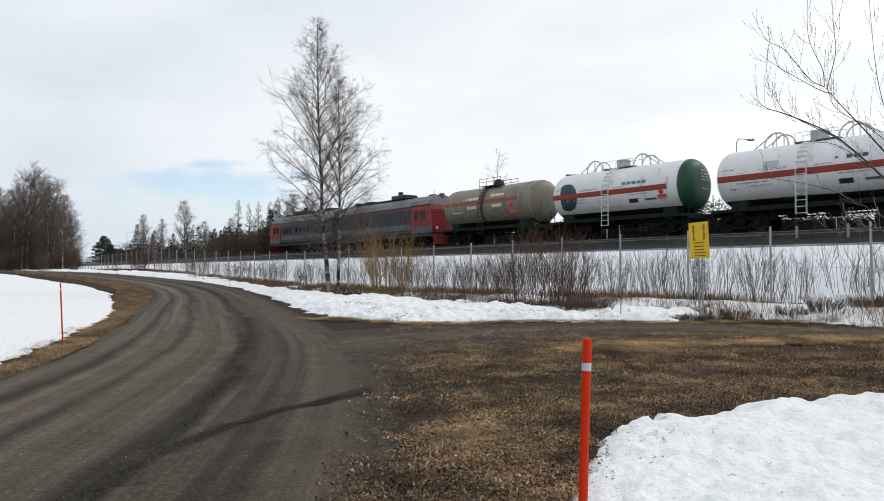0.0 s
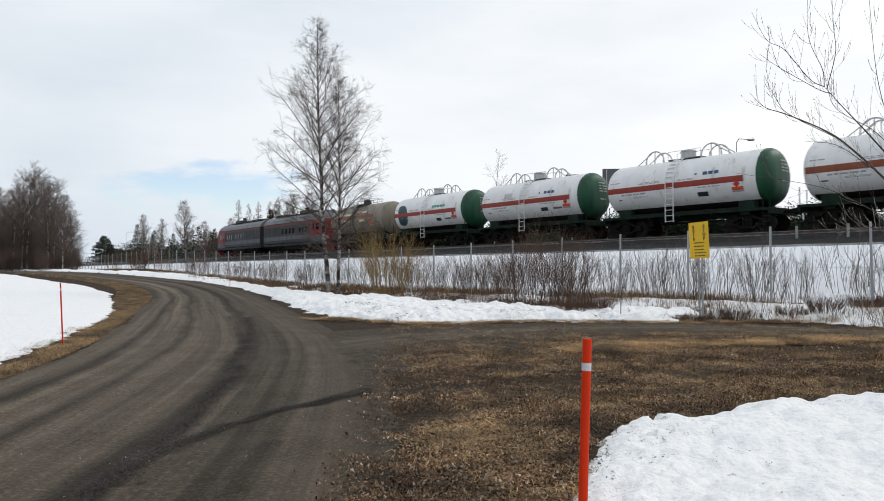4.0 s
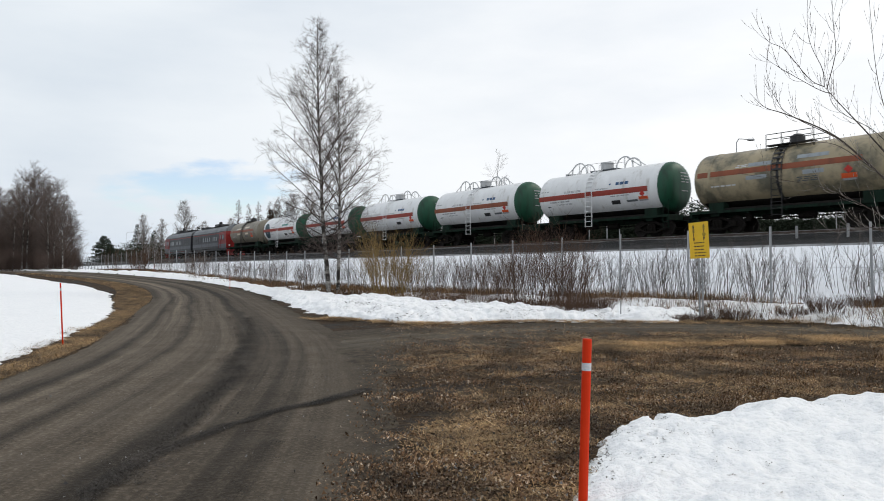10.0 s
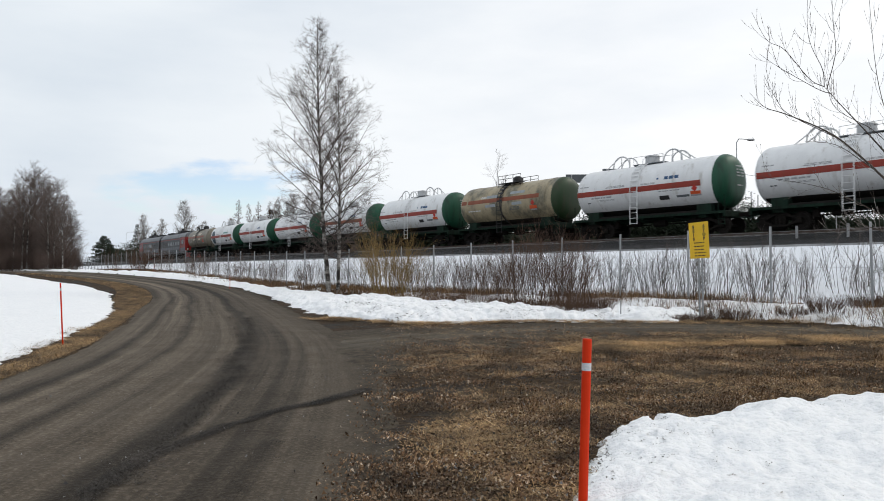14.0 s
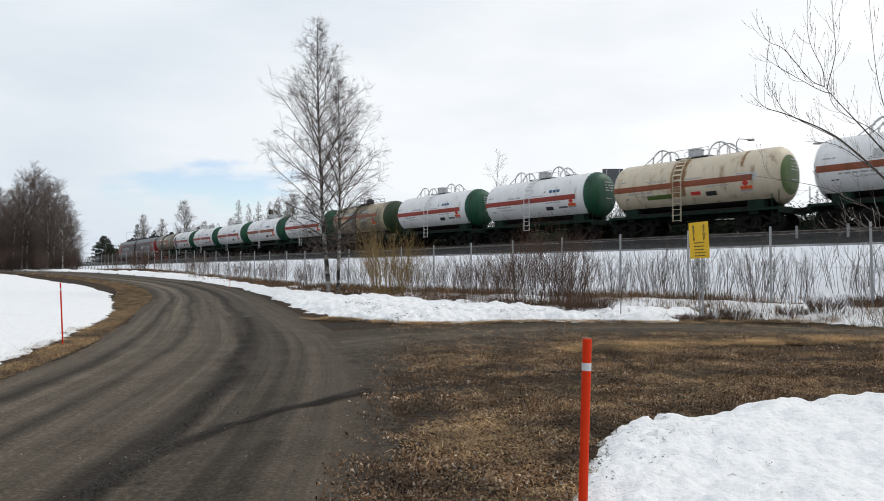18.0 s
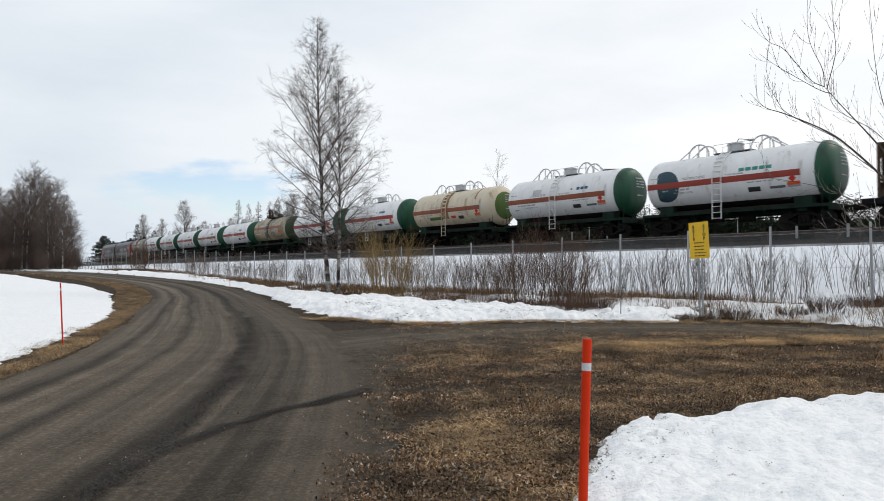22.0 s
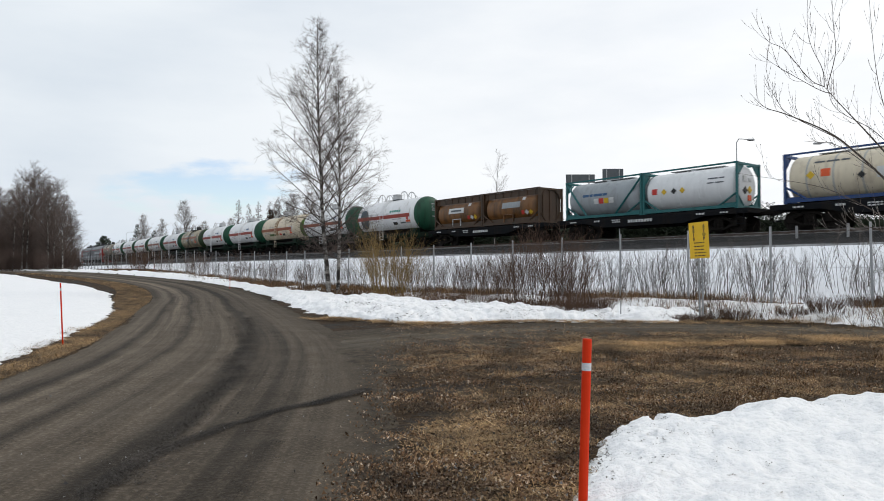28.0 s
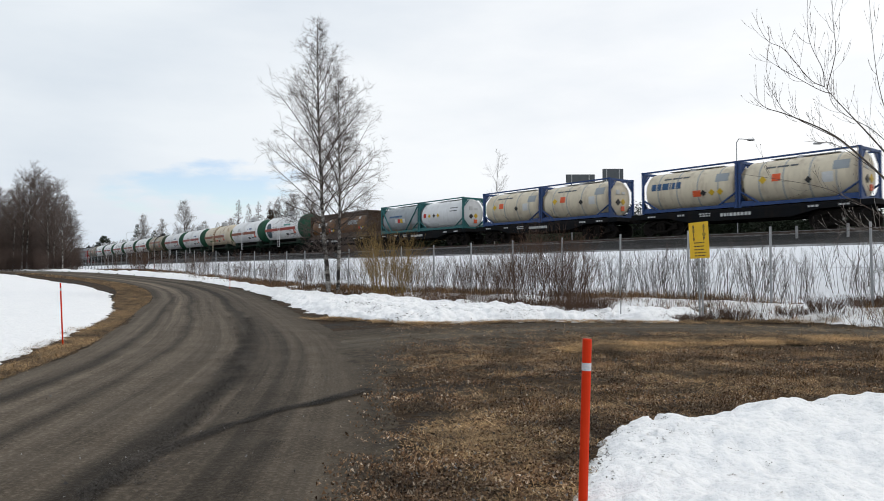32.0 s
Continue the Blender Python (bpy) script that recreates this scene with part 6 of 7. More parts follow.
def conifer_parts(seed, height, width, n, open_=0.35, pine=False):
    """Trunk rods, limbs and needle sprays of a spruce or pine."""
    rng = np.random.default_rng(seed)
    trunk = shoot(rng, (0, 0, 0), (0, 0, 1), height, 0.16, 10, 0.02, 0.012, 0.1)
    V, limbs = [], []
    for k in range(n):
        f = rng.uniform(0.12 if not pine else 0.3, 0.99)
        g = (1 - f) ** 0.75 if not pine else np.sqrt(max(0.05, 1 - ((f - 0.55) / 0.46) ** 2))
        ln = width * g * rng.uniform(0.65, 1.1) + 0.12
        p, d, _ = at_len(trunk, f)
        a = rng.uniform(0, 2 * np.pi)
        dr = np.array([np.cos(a), np.sin(a), 0.25 if pine else -0.18 + 0.35 * f])
        lb = shoot(rng, p, dr, ln, 0.03, 4, 0.03 if pine else 0.02, 0.08)
        limbs.append(lb)
        m = max(4, int(11 * ln))
        for _ in range(m):
            q, dd, _ = at_len(lb, rng.uniform(open_, 1))
            e = branch_dir(rng, dd, rng.uniform(0.3, 1.1))
            e[2] -= 0.0 if pine else 0.25
            s = rng.uniform(0.18, 0.42)
            side = np.cross(e, rng.normal(size=3))
            side *= 0.055 / (np.linalg.norm(side) + 1e-9)
            V += [q - side, q + side, q + e * s + side * 0.5, q + e * s - side * 0.5]
    F = np.arange(len(V)).reshape(-1, 4)
    return trunk, limbs, np.array(V), F


def make_conifers():
    protos = []
    for seed, h, w, pine, label, name in ((51, 11.0, 2.3, False, "dark green spruce in the far woods", "spruce_tree"), (52, 12.0, 2.6, False, "dark green spruce in the far woods", "spruce_tree"),
                                          (53, 9.0, 5.4, False, "broad dark pine beyond the railway", "pine_tree"), (54, 11.0, 2.3, False, "rust-brown dead spruce beyond the railway", "spruce_tree")):
        trunk, limbs, V, F = conifer_parts(seed, h, w, 300 if seed == 54 else 430 if seed == 53 else 190, 0.15 if seed == 54 else 0.25, pine)
        t = empty(name, label, "tree", "conifers beyond the line", Matrix.Translation((0, 0, -60)))
        part("trunk", raw_mesh("trunk", *tubes([trunk], 7), M["bark"], True), None, t)
        part("branchwork", raw_mesh("branchwork", *tubes(limbs, 3), M["bark"]), None, t)
        part("crown", raw_mesh("crown", V, F, M["rusty"] if seed == 54 else M["needles"]), None, t, "rust-brown needle sprays" if seed == 54 else "dark needle sprays")
        protos.append(t)
    rng = random.Random(8)
    spots = [(2, -0.484, 300, 1.7), (2, -0.475, 296, 1.25), (3, -0.245, 116, 0.97), (3, -0.252, 120, 0.72)]
    for k in range(110):
        px = -0.12 + 0.92 * (k + rng.random()) / 110
        d = rng.uniform(95, 135)
        s = float(np.interp(px, [-0.12, 0.1, 0.25, 0.45, 0.8], [0.62, 0.75, 0.95, 1.05, 1.1])) * rng.uniform(0.75, 1.08) * d / 115
        spots.append((k % 2, px, d, s))
    for k in range(26):
        px = -0.33 + 0.11 * (k + rng.random()) / 26
        d = rng.uniform(124, 138)
        spots.append((k % 2, px, d, rng.uniform(0.55, 0.85)))
    for k in range(70):
        px = -0.445 + 0.44 * (k + rng.random()) / 70
        d = rng.uniform(200, 250) if px > -0.40 else rng.uniform(280, 310)
        spots.append((k % 2, px, d, rng.uniform(0.75, 1.25) * d / 220))
    used = set()
    for i, px, d, s in spots:
        m = Matrix.Translation((px * d, d, 1.0)) @ Matrix.Rotation(rng.uniform(0, 6), 4, "Z") @ Matrix.Scale(s, 4)
        if i in used:
            copy_thing(protos[i], m if px > -0.12 else m @ Matrix.Scale(1 / protos[i].scale[0], 4))
        else:
            used.add(i)
            protos[i].matrix_basis = m


def shrub(seed, stems, height, spread, lean=0.25, forks=3, r=0.012, fine=3):
    rng = np.random.default_rng(seed)
    lines = []
    for _ in range(stems):
        a, rr = rng.uniform(0, 2 * np.pi), spread * 0.35 * np.sqrt(rng.random())
        p = (rr * np.cos(a), rr * np.sin(a), -0.05)
        st = shoot(rng, p, (lean * np.cos(a) + rng.normal(0, 0.1), lean * np.sin(a) + rng.normal(0, 0.1), 1), height * rng.uniform(0.55, 1.05), r, 6, 0.03, 0.06, 0.3)
        lines.append(st)
        for _ in range(forks):
            q, d, _ = at_len(st, rng.uniform(0.25, 0.9))
            tw = shoot(rng, q, branch_dir(rng, d, rng.uniform(0.25, 0.6)), height * rng.uniform(0.2, 0.45), r * 0.6, 4, 0.05, 0.08, 0.4)
            lines.append(tw)
            for _ in range(fine):
                q2, d2, _ = at_len(tw, rng.uniform(0.2, 1))
                lines.append(shoot(rng, q2, branch_dir(rng, d2, rng.uniform(0.3, 0.7)), height * rng.uniform(0.08, 0.18), r * 0.4, 2, 0.03, 0.08, 0.5))
    return lines


def make_shrubs():
    def thing(name, label, lines, material, x, y, z=None, turn=0.0):
        t = empty(name, label, "shrub", "shrubs along the fence", Matrix.Translation((x, y, float(rise(np.array(x), np.array(y))) if z is None else z)) @ Matrix.Rotation(turn, 4, "Z"))
        part("brushwood", raw_mesh("brushwood", *tubes(lines, 3), material), None, t)
        return t

    # ochre willow before the fence
    thing("willow_bush", "ochre-twigged willow bush beside the fence", shrub(61, 75, 3.4, 2.4, 0.26, 5, 0.010, 4), M["willow"], -2.75, 36.5)
    thing("willow_bush", "reddish-brown willow bush beside the fence", shrub(63, 44, 2.6, 2.0, 0.26, 5, 0.013, 4), M["brush"], -0.432 * 78, 78)
    thing("willow_bush", "ochre-twigged willow bush beside the fence", shrub(62, 24, 2.4, 1.6, 0.3, 4, 0.010, 4), M["willow"], -1.6, 37.2)
    for i, (px, d, h, n) in enumerate(((0.125, 28.6, 3.0, 55), (0.150, 28.0, 3.3, 62), (0.175, 27.5, 2.9, 55), (0.10, 29.2, 2.6, 60), (0.19, 27.0, 2.3, 60), (0.075, 31.5, 2.1, 40), (0.03, 33.0, 2.2, 40), (-0.02, 35.0, 2.1, 36), (-0.19, 44.5, 2.0, 36), (-0.24, 48.5, 2.2, 36), (-0.29, 54, 2.4, 40), (-0.35, 62, 2.6, 40),
                                       (-0.40, 70, 3.0, 40), (-0.435, 79, 3.4, 44), (-0.47, 90, 3.0, 44))):
        thing("brown_bush", "leafless reddish-brown bush at the fence", shrub(70 + i, int(n * 0.75), h, 2.0, 0.24, 4, 0.0085, 3), M["brush"], px * d, d, None, i)
    for i, (x, y, h, n) in enumerate(((4.84, 23.0, 0.85, 300), (4.3, 23.8, 0.8, 240), (6.1, 22.1, 0.22, 130), (7.1, 21.7, 0.26, 190), (7.8, 21.5, 0.30, 200), (9.2, 21.9, 0.45, 150), (10.6, 21.2, 0.35, 140), (11.5, 21.0, 0.6, 160), (12.5, 20.7, 0.5, 160), (1.4, 26.6, 0.7, 200), (2.5, 25.8, 0.7, 200), (0.2, 28.0, 0.7, 180))):
        thing("low_bush", "low dark-brown bush of matted twigs in the snow", shrub(300 + i, n, h, 1.6 if h > 0.65 else 1.1, 0.6, 2, 0.006, 1), M["brush"], x, y, None, i)
    # brushwood under the grove
    protos = [thing("brown_bush", "tall brown brushwood under the bare grove", shrub(200 + i, 90, 7.0, 6.0, 0.10, 5, 0.018, 4), M["farwood"], 0, 0, -60) for i in range(3)]
    rng = random.Random(23)
    for i in range(44):
        px, d = -0.73 + 0.205 * (i + rng.random()) / 44, rng.uniform(95, 122)
        g = float(np.interp(px, [-0.73, -0.60, -0.57, -0.53], [1.0, 1.2, 1.05, 0.45])) * rng.uniform(0.4, 1.0)
        m = Matrix.Translation((px * d, d, float(rise(np.array(px * d), np.array(d))))) @ Matrix.Rotation(rng.uniform(0, 6), 4, "Z") @ Matrix.Scale(g, 4)
        if i < 3:
            protos[i].matrix_basis = m
        else:
            copy_thing(protos[i % 3], m @ Matrix.Scale(1 / protos[i % 3].scale[0], 4))
    for i in range(22):
        px, d = -0.72 + 0.20 * (i + rng.random()) / 22, rng.uniform(88, 96)
        m = Matrix.Translation((px * d, d, float(rise(np.array(px * d), np.array(d))))) @ Matrix.Rotation(rng.uniform(0, 6), 4, "Z") @ Matrix.Scale(rng.uniform(0.25, 0.5) / protos[i % 3].scale[0], 4)
        copy_thing(protos[i % 3], m)
    # dim thicket behind the line, at the foot of the larches
    protos = [thing("brown_bush", "brown leafless thicket behind the railway", shrub(210 + i, 70, 5.5, 5.0, 0.18, 5, 0.022, 4), M["farwood"], 0, 0, -60) for i in range(2)]
    for i in range(34):
        px = -0.33 + 0.20 * (i + rng.random()) / 34
        d = rng.uniform(122, 136)
        m = Matrix.Translation((px * d, d, 0.9)) @ Matrix.Rotation(rng.uniform(0, 6), 4, "Z") @ Matrix.Scale(rng.uniform(0.9, 1.35), 4)
        if i < 2:
            protos[i].matrix_basis = m
        else:
            copy_thing(protos[i % 2], m @ Matrix.Scale(1 / protos[i % 2].scale[0], 4))
    # grey saplings all along the foot of the embankment, a few kinds set out many times
    protos = [thing("sapling_clump", "clump of thin grey-brown saplings on the snowy slope", shrub(90 + i, 19, 2.1 + 0.2 * i, 1.9, 0.22, 2, 0.0105, 2), M["sapling"], 0, 0, -60) for i in range(3)]
    rng = random.Random(12)
    k = 0
    for s in np.arange(-8, 80, 0.85):
        for _ in range((2 if s < 30 else 1) if fnoise(s, 0.0, 2.2, 5, 2) > 0.33 else 0):
            p = along(s + rng.uniform(-0.5, 0.5), rng.uniform(23.3, 25.6))
            x, y = float(p[0]), float(p[1])
            q = float(offset_of(x, y))
            g = float(rise(np.array(x), np.array(y)))
            z = g + (2.53 - g) * float(smooth(23.4, 30.6, q)) - 0.05
            m = Matrix.Translation((x, y, z)) @ Matrix.Rotation(rng.uniform(0, 6), 4, "Z") @ Matrix.Scale(rng.uniform(0.65, 1.05), 4)
            if k < 3:
                protos[k].matrix_basis = m
            else:
                copy_thing(protos[k % 3], m)
            k += 1


def blades(x, y, rng, lo, hi, flat, width=0.007, a=None):
    """Dead grass: one thin bent blade at each place."""
    n = len(x)
    z = rise(x, y) + 0.0
    a = rng.uniform(0, 2 * np.pi, n) if a is None else a
    ln = rng.uniform(lo, hi, n)
    up = rng.uniform(0.05, 1, n) ** flat * (0.4 if flat > 3 else 1.0)
    d = np.stack([np.cos(a) * (1 - up * 0.7), np.sin(a) * (1 - up * 0.7), 0.12 + up], 1)
    d /= np.linalg.norm(d, axis=1)[:, None]
    s = np.stack([-np.sin(a), np.cos(a), 0 * a], 1) * width
    p = np.stack([x, y, z - 0.01 + (rng.random(n) * 0.05 if flat > 3 else 0)], 1)
    mid = p + d * ln[:, None] * 0.55
    d2 = d.copy()
    d2[:, 2] -= 0.35
    tip = mid + d2 * ln[:, None] * 0.45
    V = np.stack([p - s, p + s, mid + s * 0.8, mid - s * 0.8, mid - s * 0.8, mid + s * 0.8, tip + s * 0.15, tip - s * 0.15], 1).reshape(-1, 3)
    return V, np.arange(len(V)).reshape(-1, 4)


def road_gap(x, y, pts, half):
    mid = spline(pts, 12)
    d = np.full(len(x), 1e9)
    for a, b in zip(mid, mid[1:]):
        e = b - a
        t = np.clip(((x - a[0]) * e[0] + (y - a[1]) * e[1]) / (e @ e), 0, 1)
        d = np.minimum(d, np.hypot(x - a[0] - t * e[0], y - a[1] - t * e[1]))
    return d - half


def make_grass():
    rng = np.random.default_rng(77)
    # verge and meadow about the camera: flattened tufts, each combed one way
    nt_, per = 34000, 15
    r = 3.2 + 18.5 * rng.random(nt_) ** 0.75
    a = np.radians(rng.uniform(-37, 38, nt_))
    cx, cy = r * np.sin(a), r * np.cos(a)
    main, side = road_gap(cx, cy, MAIN_ROAD, 2.65), road_gap(cx, cy, SIDE_ROAD, 1.9)
    patchy = fnoise(cx, cy, 1.5, 91) * 0.75 + fnoise(cx, cy, 0.4, 92) * 0.35 + 0.10 * smooth(3, 9, cx)
    keep = (main > rng.uniform(0.0, 1.2, nt_)) & (patchy > 0.45 + 0.32 * rng.random(nt_)) & ((side > 0) | (rng.random(nt_) < 0.25))
    keep &= (cx > -0.55 + 1.5 * (fnoise(cx, cy, 1.2, 93) - 0.5) - 0.04 * (cy - 5)) | (cx < -5)
    cx, cy = cx[keep], cy[keep]
    # golden straw along both edges of the lane
    gx, gy = [], []
    for pts, n, half in (([(2.6, 13.6), (4.0, 14.2), (5.6, 14.6), (7.5, 14.9), (9.8, 15.6), (14, 14.5)], 5200, 0.30), ([(-4.2, 22.6), (-2.6, 21.4), (-0.6, 20.2), (3.2, 20.9), (6.2, 20.3), (9.8, 20.6), (14, 18.8)], 3400, 0.24)):
        mid = spline(pts, 60)
        i = rng.integers(0, len(mid), n)
        gx.append(mid[i, 0] + rng.normal(0, half, n))
        gy.append(mid[i, 1] + rng.normal(0, half, n))
    gx, gy = np.concatenate(gx), np.concatenate(gy)
    keep = fnoise(gx, gy, 0.8, 85) > 0.36 + 0.2 * rng.random(len(gx))
    gx, gy = gx[keep], gy[keep]
    x, y = np.repeat(gx, 13) + rng.normal(0, 0.07, 13 * len(gx)), np.repeat(gy, 13) + rng.normal(0, 0.07, 13 * len(gx))
    V, F = blades(x, y, rng, 0.05, 0.17, 4.0, 0.0042)
    V[:, 2] += 0.035
    tagged(new("straw_strip", raw_mesh("straw_strip", V, F, M["gold"])), "golden strip of flattened straw along the lane", "grass", kind="stuff")
    cx, cy = np.concatenate([cx, rng.normal(0.35, 0.30, 330)]), np.concatenate([cy, rng.normal(6.5, 0.36, 330)])
    bare = inside(cx, cy, SNOW_NEAR) < 0.14
    cx, cy = cx[bare], cy[bare]
    comb = 6.0 * fnoise(cx, cy, 0.6, 97) * np.pi + rng.normal(0, 0.8, len(cx))
    x = np.repeat(cx, per) + rng.normal(0, 0.06, len(cx) * per)
    y = np.repeat(cy, per) + rng.normal(0, 0.06, len(cx) * per)
    V, F = blades(x, y, rng, 0.03, 0.14, 5.0, 0.0030, np.repeat(comb, per) + rng.normal(0, 0.6, len(x)))
    V[:, 2] += 0.02 + 0.02 * (road_gap(V[::8, 0], V[::8, 1], SIDE_ROAD, 2.4) < 0).repeat(8)
    tagged(new("dead_grass", raw_mesh("dead_grass", V, F, M["straw"])), "flattened straw-coloured dead grass", "grass", kind="stuff")
    # browner, taller tufts between the lane and the snow
    n = 5200
    cx, cy = rng.uniform(0.6, 10.5, n), rng.uniform(6.5, 13.0, n)
    keep = (fnoise(cx, cy, 1.1, 88) > 0.40 + 0.22 * rng.random(n)) & (inside(cx, cy, SNOW_NEAR) < 0.1)
    cx, cy = cx[keep], cy[keep]
    comb = 5.0 * fnoise(cx, cy, 0.8, 89) * np.pi
    x, y = np.repeat(cx, 16) + rng.normal(0, 0.06, 16 * len(cx)), np.repeat(cy, 16) + rng.normal(0, 0.06, 16 * len(cx))
    V, F = blades(x, y, rng, 0.07, 0.22, 2.6, 0.0036, np.repeat(comb, 16) + rng.normal(0, 0.7, len(x)))
    tagged(new("brown_grass", raw_mesh("brown_grass", V, F, M["straw_dark"])), "rough brown dead grass between the lane and the snow", "grass", kind="stuff")
    # fallen leaves and stalks, and loose stones
    n = 330000
    r, a = 3.8 + 16 * rng.random(n) ** 1.35, np.radians(rng.uniform(-14, 36, n))
    x, y = r * np.sin(a), r * np.cos(a)
    thick = 0.6 * fnoise(x, y, 0.9, 98) + 0.4 * fnoise(x, y, 0.22, 94, 2)
    lane_gap = road_gap(x, y, SIDE_ROAD, 1.2)
    keep = (x > -0.95 + 0.9 * rng.random(n) - 0.05 * (y - 5)) & (thick > 0.39 + 0.22 * rng.random(n)) & (inside(x, y, SNOW_NEAR) < 0.05) & ((lane_gap > 1.4 * rng.random(n)) | (rng.random(n) < 0.28))
    x, y = x[keep], y[keep]
    V, F = flakes(x, y, rng, 0.005, 0.019, 0.045, 0.75)
    tagged(new("leaf_litter", raw_mesh("leaf_litter", V, F, M["litter"])), "brown and pale scraps of old leaves among the grass", "leaf litter", kind="stuff")
    n = 9000
    r, a = 4.0 + 16 * rng.random(n) ** 1.3, np.radians(rng.uniform(-34, 20, n))
    x, y = r * np.sin(a), r * np.cos(a)
    keep = (road_gap(x, y, MAIN_ROAD, 2.3) > 0.4 * rng.random(n)) & (x > -2.5) | (rng.random(n) < 0.10)
    V, F = flakes(x[keep], y[keep], rng, 0.005, 0.016, 0.06, 0.7)
    tagged(new("loose_stones", raw_mesh("loose_stones", V, F, M["pebble"])), "small loose stones on the gravel", "stone", kind="stuff")
    n = 9000
    x, y = rng.uniform(0.8, 9.5, n), rng.uniform(4.0, 9.6, n)
    # some of it lies in little heaps
    hx, hy = np.concatenate([rng.uniform(1.0, 2.4, 70), rng.uniform(3.2, 6.0, 40)]), np.concatenate([rng.uniform(4.9, 7.3, 70), rng.uniform(7.6, 8.5, 40)])
    x[:770], y[:770] = np.repeat(hx, 7) + rng.normal(0, 0.018, 770), np.repeat(hy, 7) + rng.normal(0, 0.018, 770)
    h = snow_height(x, y, SNOW_NEAR, 0.24, 0.28, 0.13, 0.07)
    keep = (h > -0.02) & ((snow_pits(x, y) > 0.4) & (rng.random(n) < 0.9) | (np.arange(n) < 770) | (rng.random(n) < 0.018) | (h < 0.07) & (rng.random(n) < 0.04))
    V, F = flakes(x[keep], y[keep], rng, 0.004, 0.012, h[keep] + 0.006)
    n = 5000
    x = rng.uniform(-4.5, 8.5, n)
    y = np.interp(x, [-4.5, -1.4, 3, 8.5], [27.5, 21.6, 21.5, 22.0]) + rng.uniform(-0.8, 2.4, n)
    h = snow_height(x, y, SNOW_BANK, 0.34, 0.55, 0.24, 0.45)
    keep = (h > 0.0) & (fnoise(x, y, 0.8, 99) > 0.52 + 0.12 * rng.random(n))
    V2, F2 = flakes(x[keep], y[keep], rng, 0.01, 0.05, h[keep] + 0.01)
    V, F = np.concatenate([V, V2]), np.concatenate([F, F2 + len(V)])
    tagged(new("snow_debris", raw_mesh("snow_debris", V, F, M["debris"])), "dark scraps of bark and leaf on the snow", "debris", kind="stuff")
    # taller withered grass along the fence and the field's edge
    n = 170000
    s, q = -12 + 122 * rng.random(n) ** 1.2, 24.4 - 4.0 * rng.random(n)
    p = along(s, q)
    x, y = p[:, 0], p[:, 1]
    keep = fnoise(x, y, 2.0, 95) > 0.27 + 0.25 * rng.random(n) + 0.10 * smooth(26, 12, s)
    V, F = blades(x[keep], y[keep], rng, 0.18, 0.6, 1.4, 0.008)
    tagged(new("withered_grass", raw_mesh("withered_grass", V, F, M["straw_dark"])), "tall withered brown grass along the fence", "grass", kind="stuff")
    n = 170000
    u, w = rng.random(n), rng.uniform(-0.32, 1.5, n)
    mid = spline(MAIN_ROAD, 30)
    i = (u ** 1.5 * (len(mid) - 160)).astype(int) + 60
    hd = mid[i + 1] - mid[i]
    slide = hd * rng.random(n)[:, None]
    hd /= np.linalg.norm(hd, axis=1)[:, None]
    half = np.interp(mid[i][:, 1], [-30, 4, 12, 24, 45, 80, 230], [2.6, 3.10, 3.15, 3.25, 3.3, 3.3, 3.2])
    x, y = mid[i][:, 0] - hd[:, 1] * (half + w - 0.1), mid[i][:, 1] + hd[:, 0] * (half + w - 0.1)
    x, y = x + slide[:, 0], y + slide[:, 1]
    clear = inside(x, y, SNOW_FIELD) < 0.12 * rng.random(n)
    V, F = blades(x[clear], y[clear], rng, 0.05, 0.18, 3.2, 0.0045)
    tagged(new("verge_grass", raw_mesh("verge_grass", V, F, M["straw"])), "brown dead grass on the road's verge", "grass", kind="stuff")


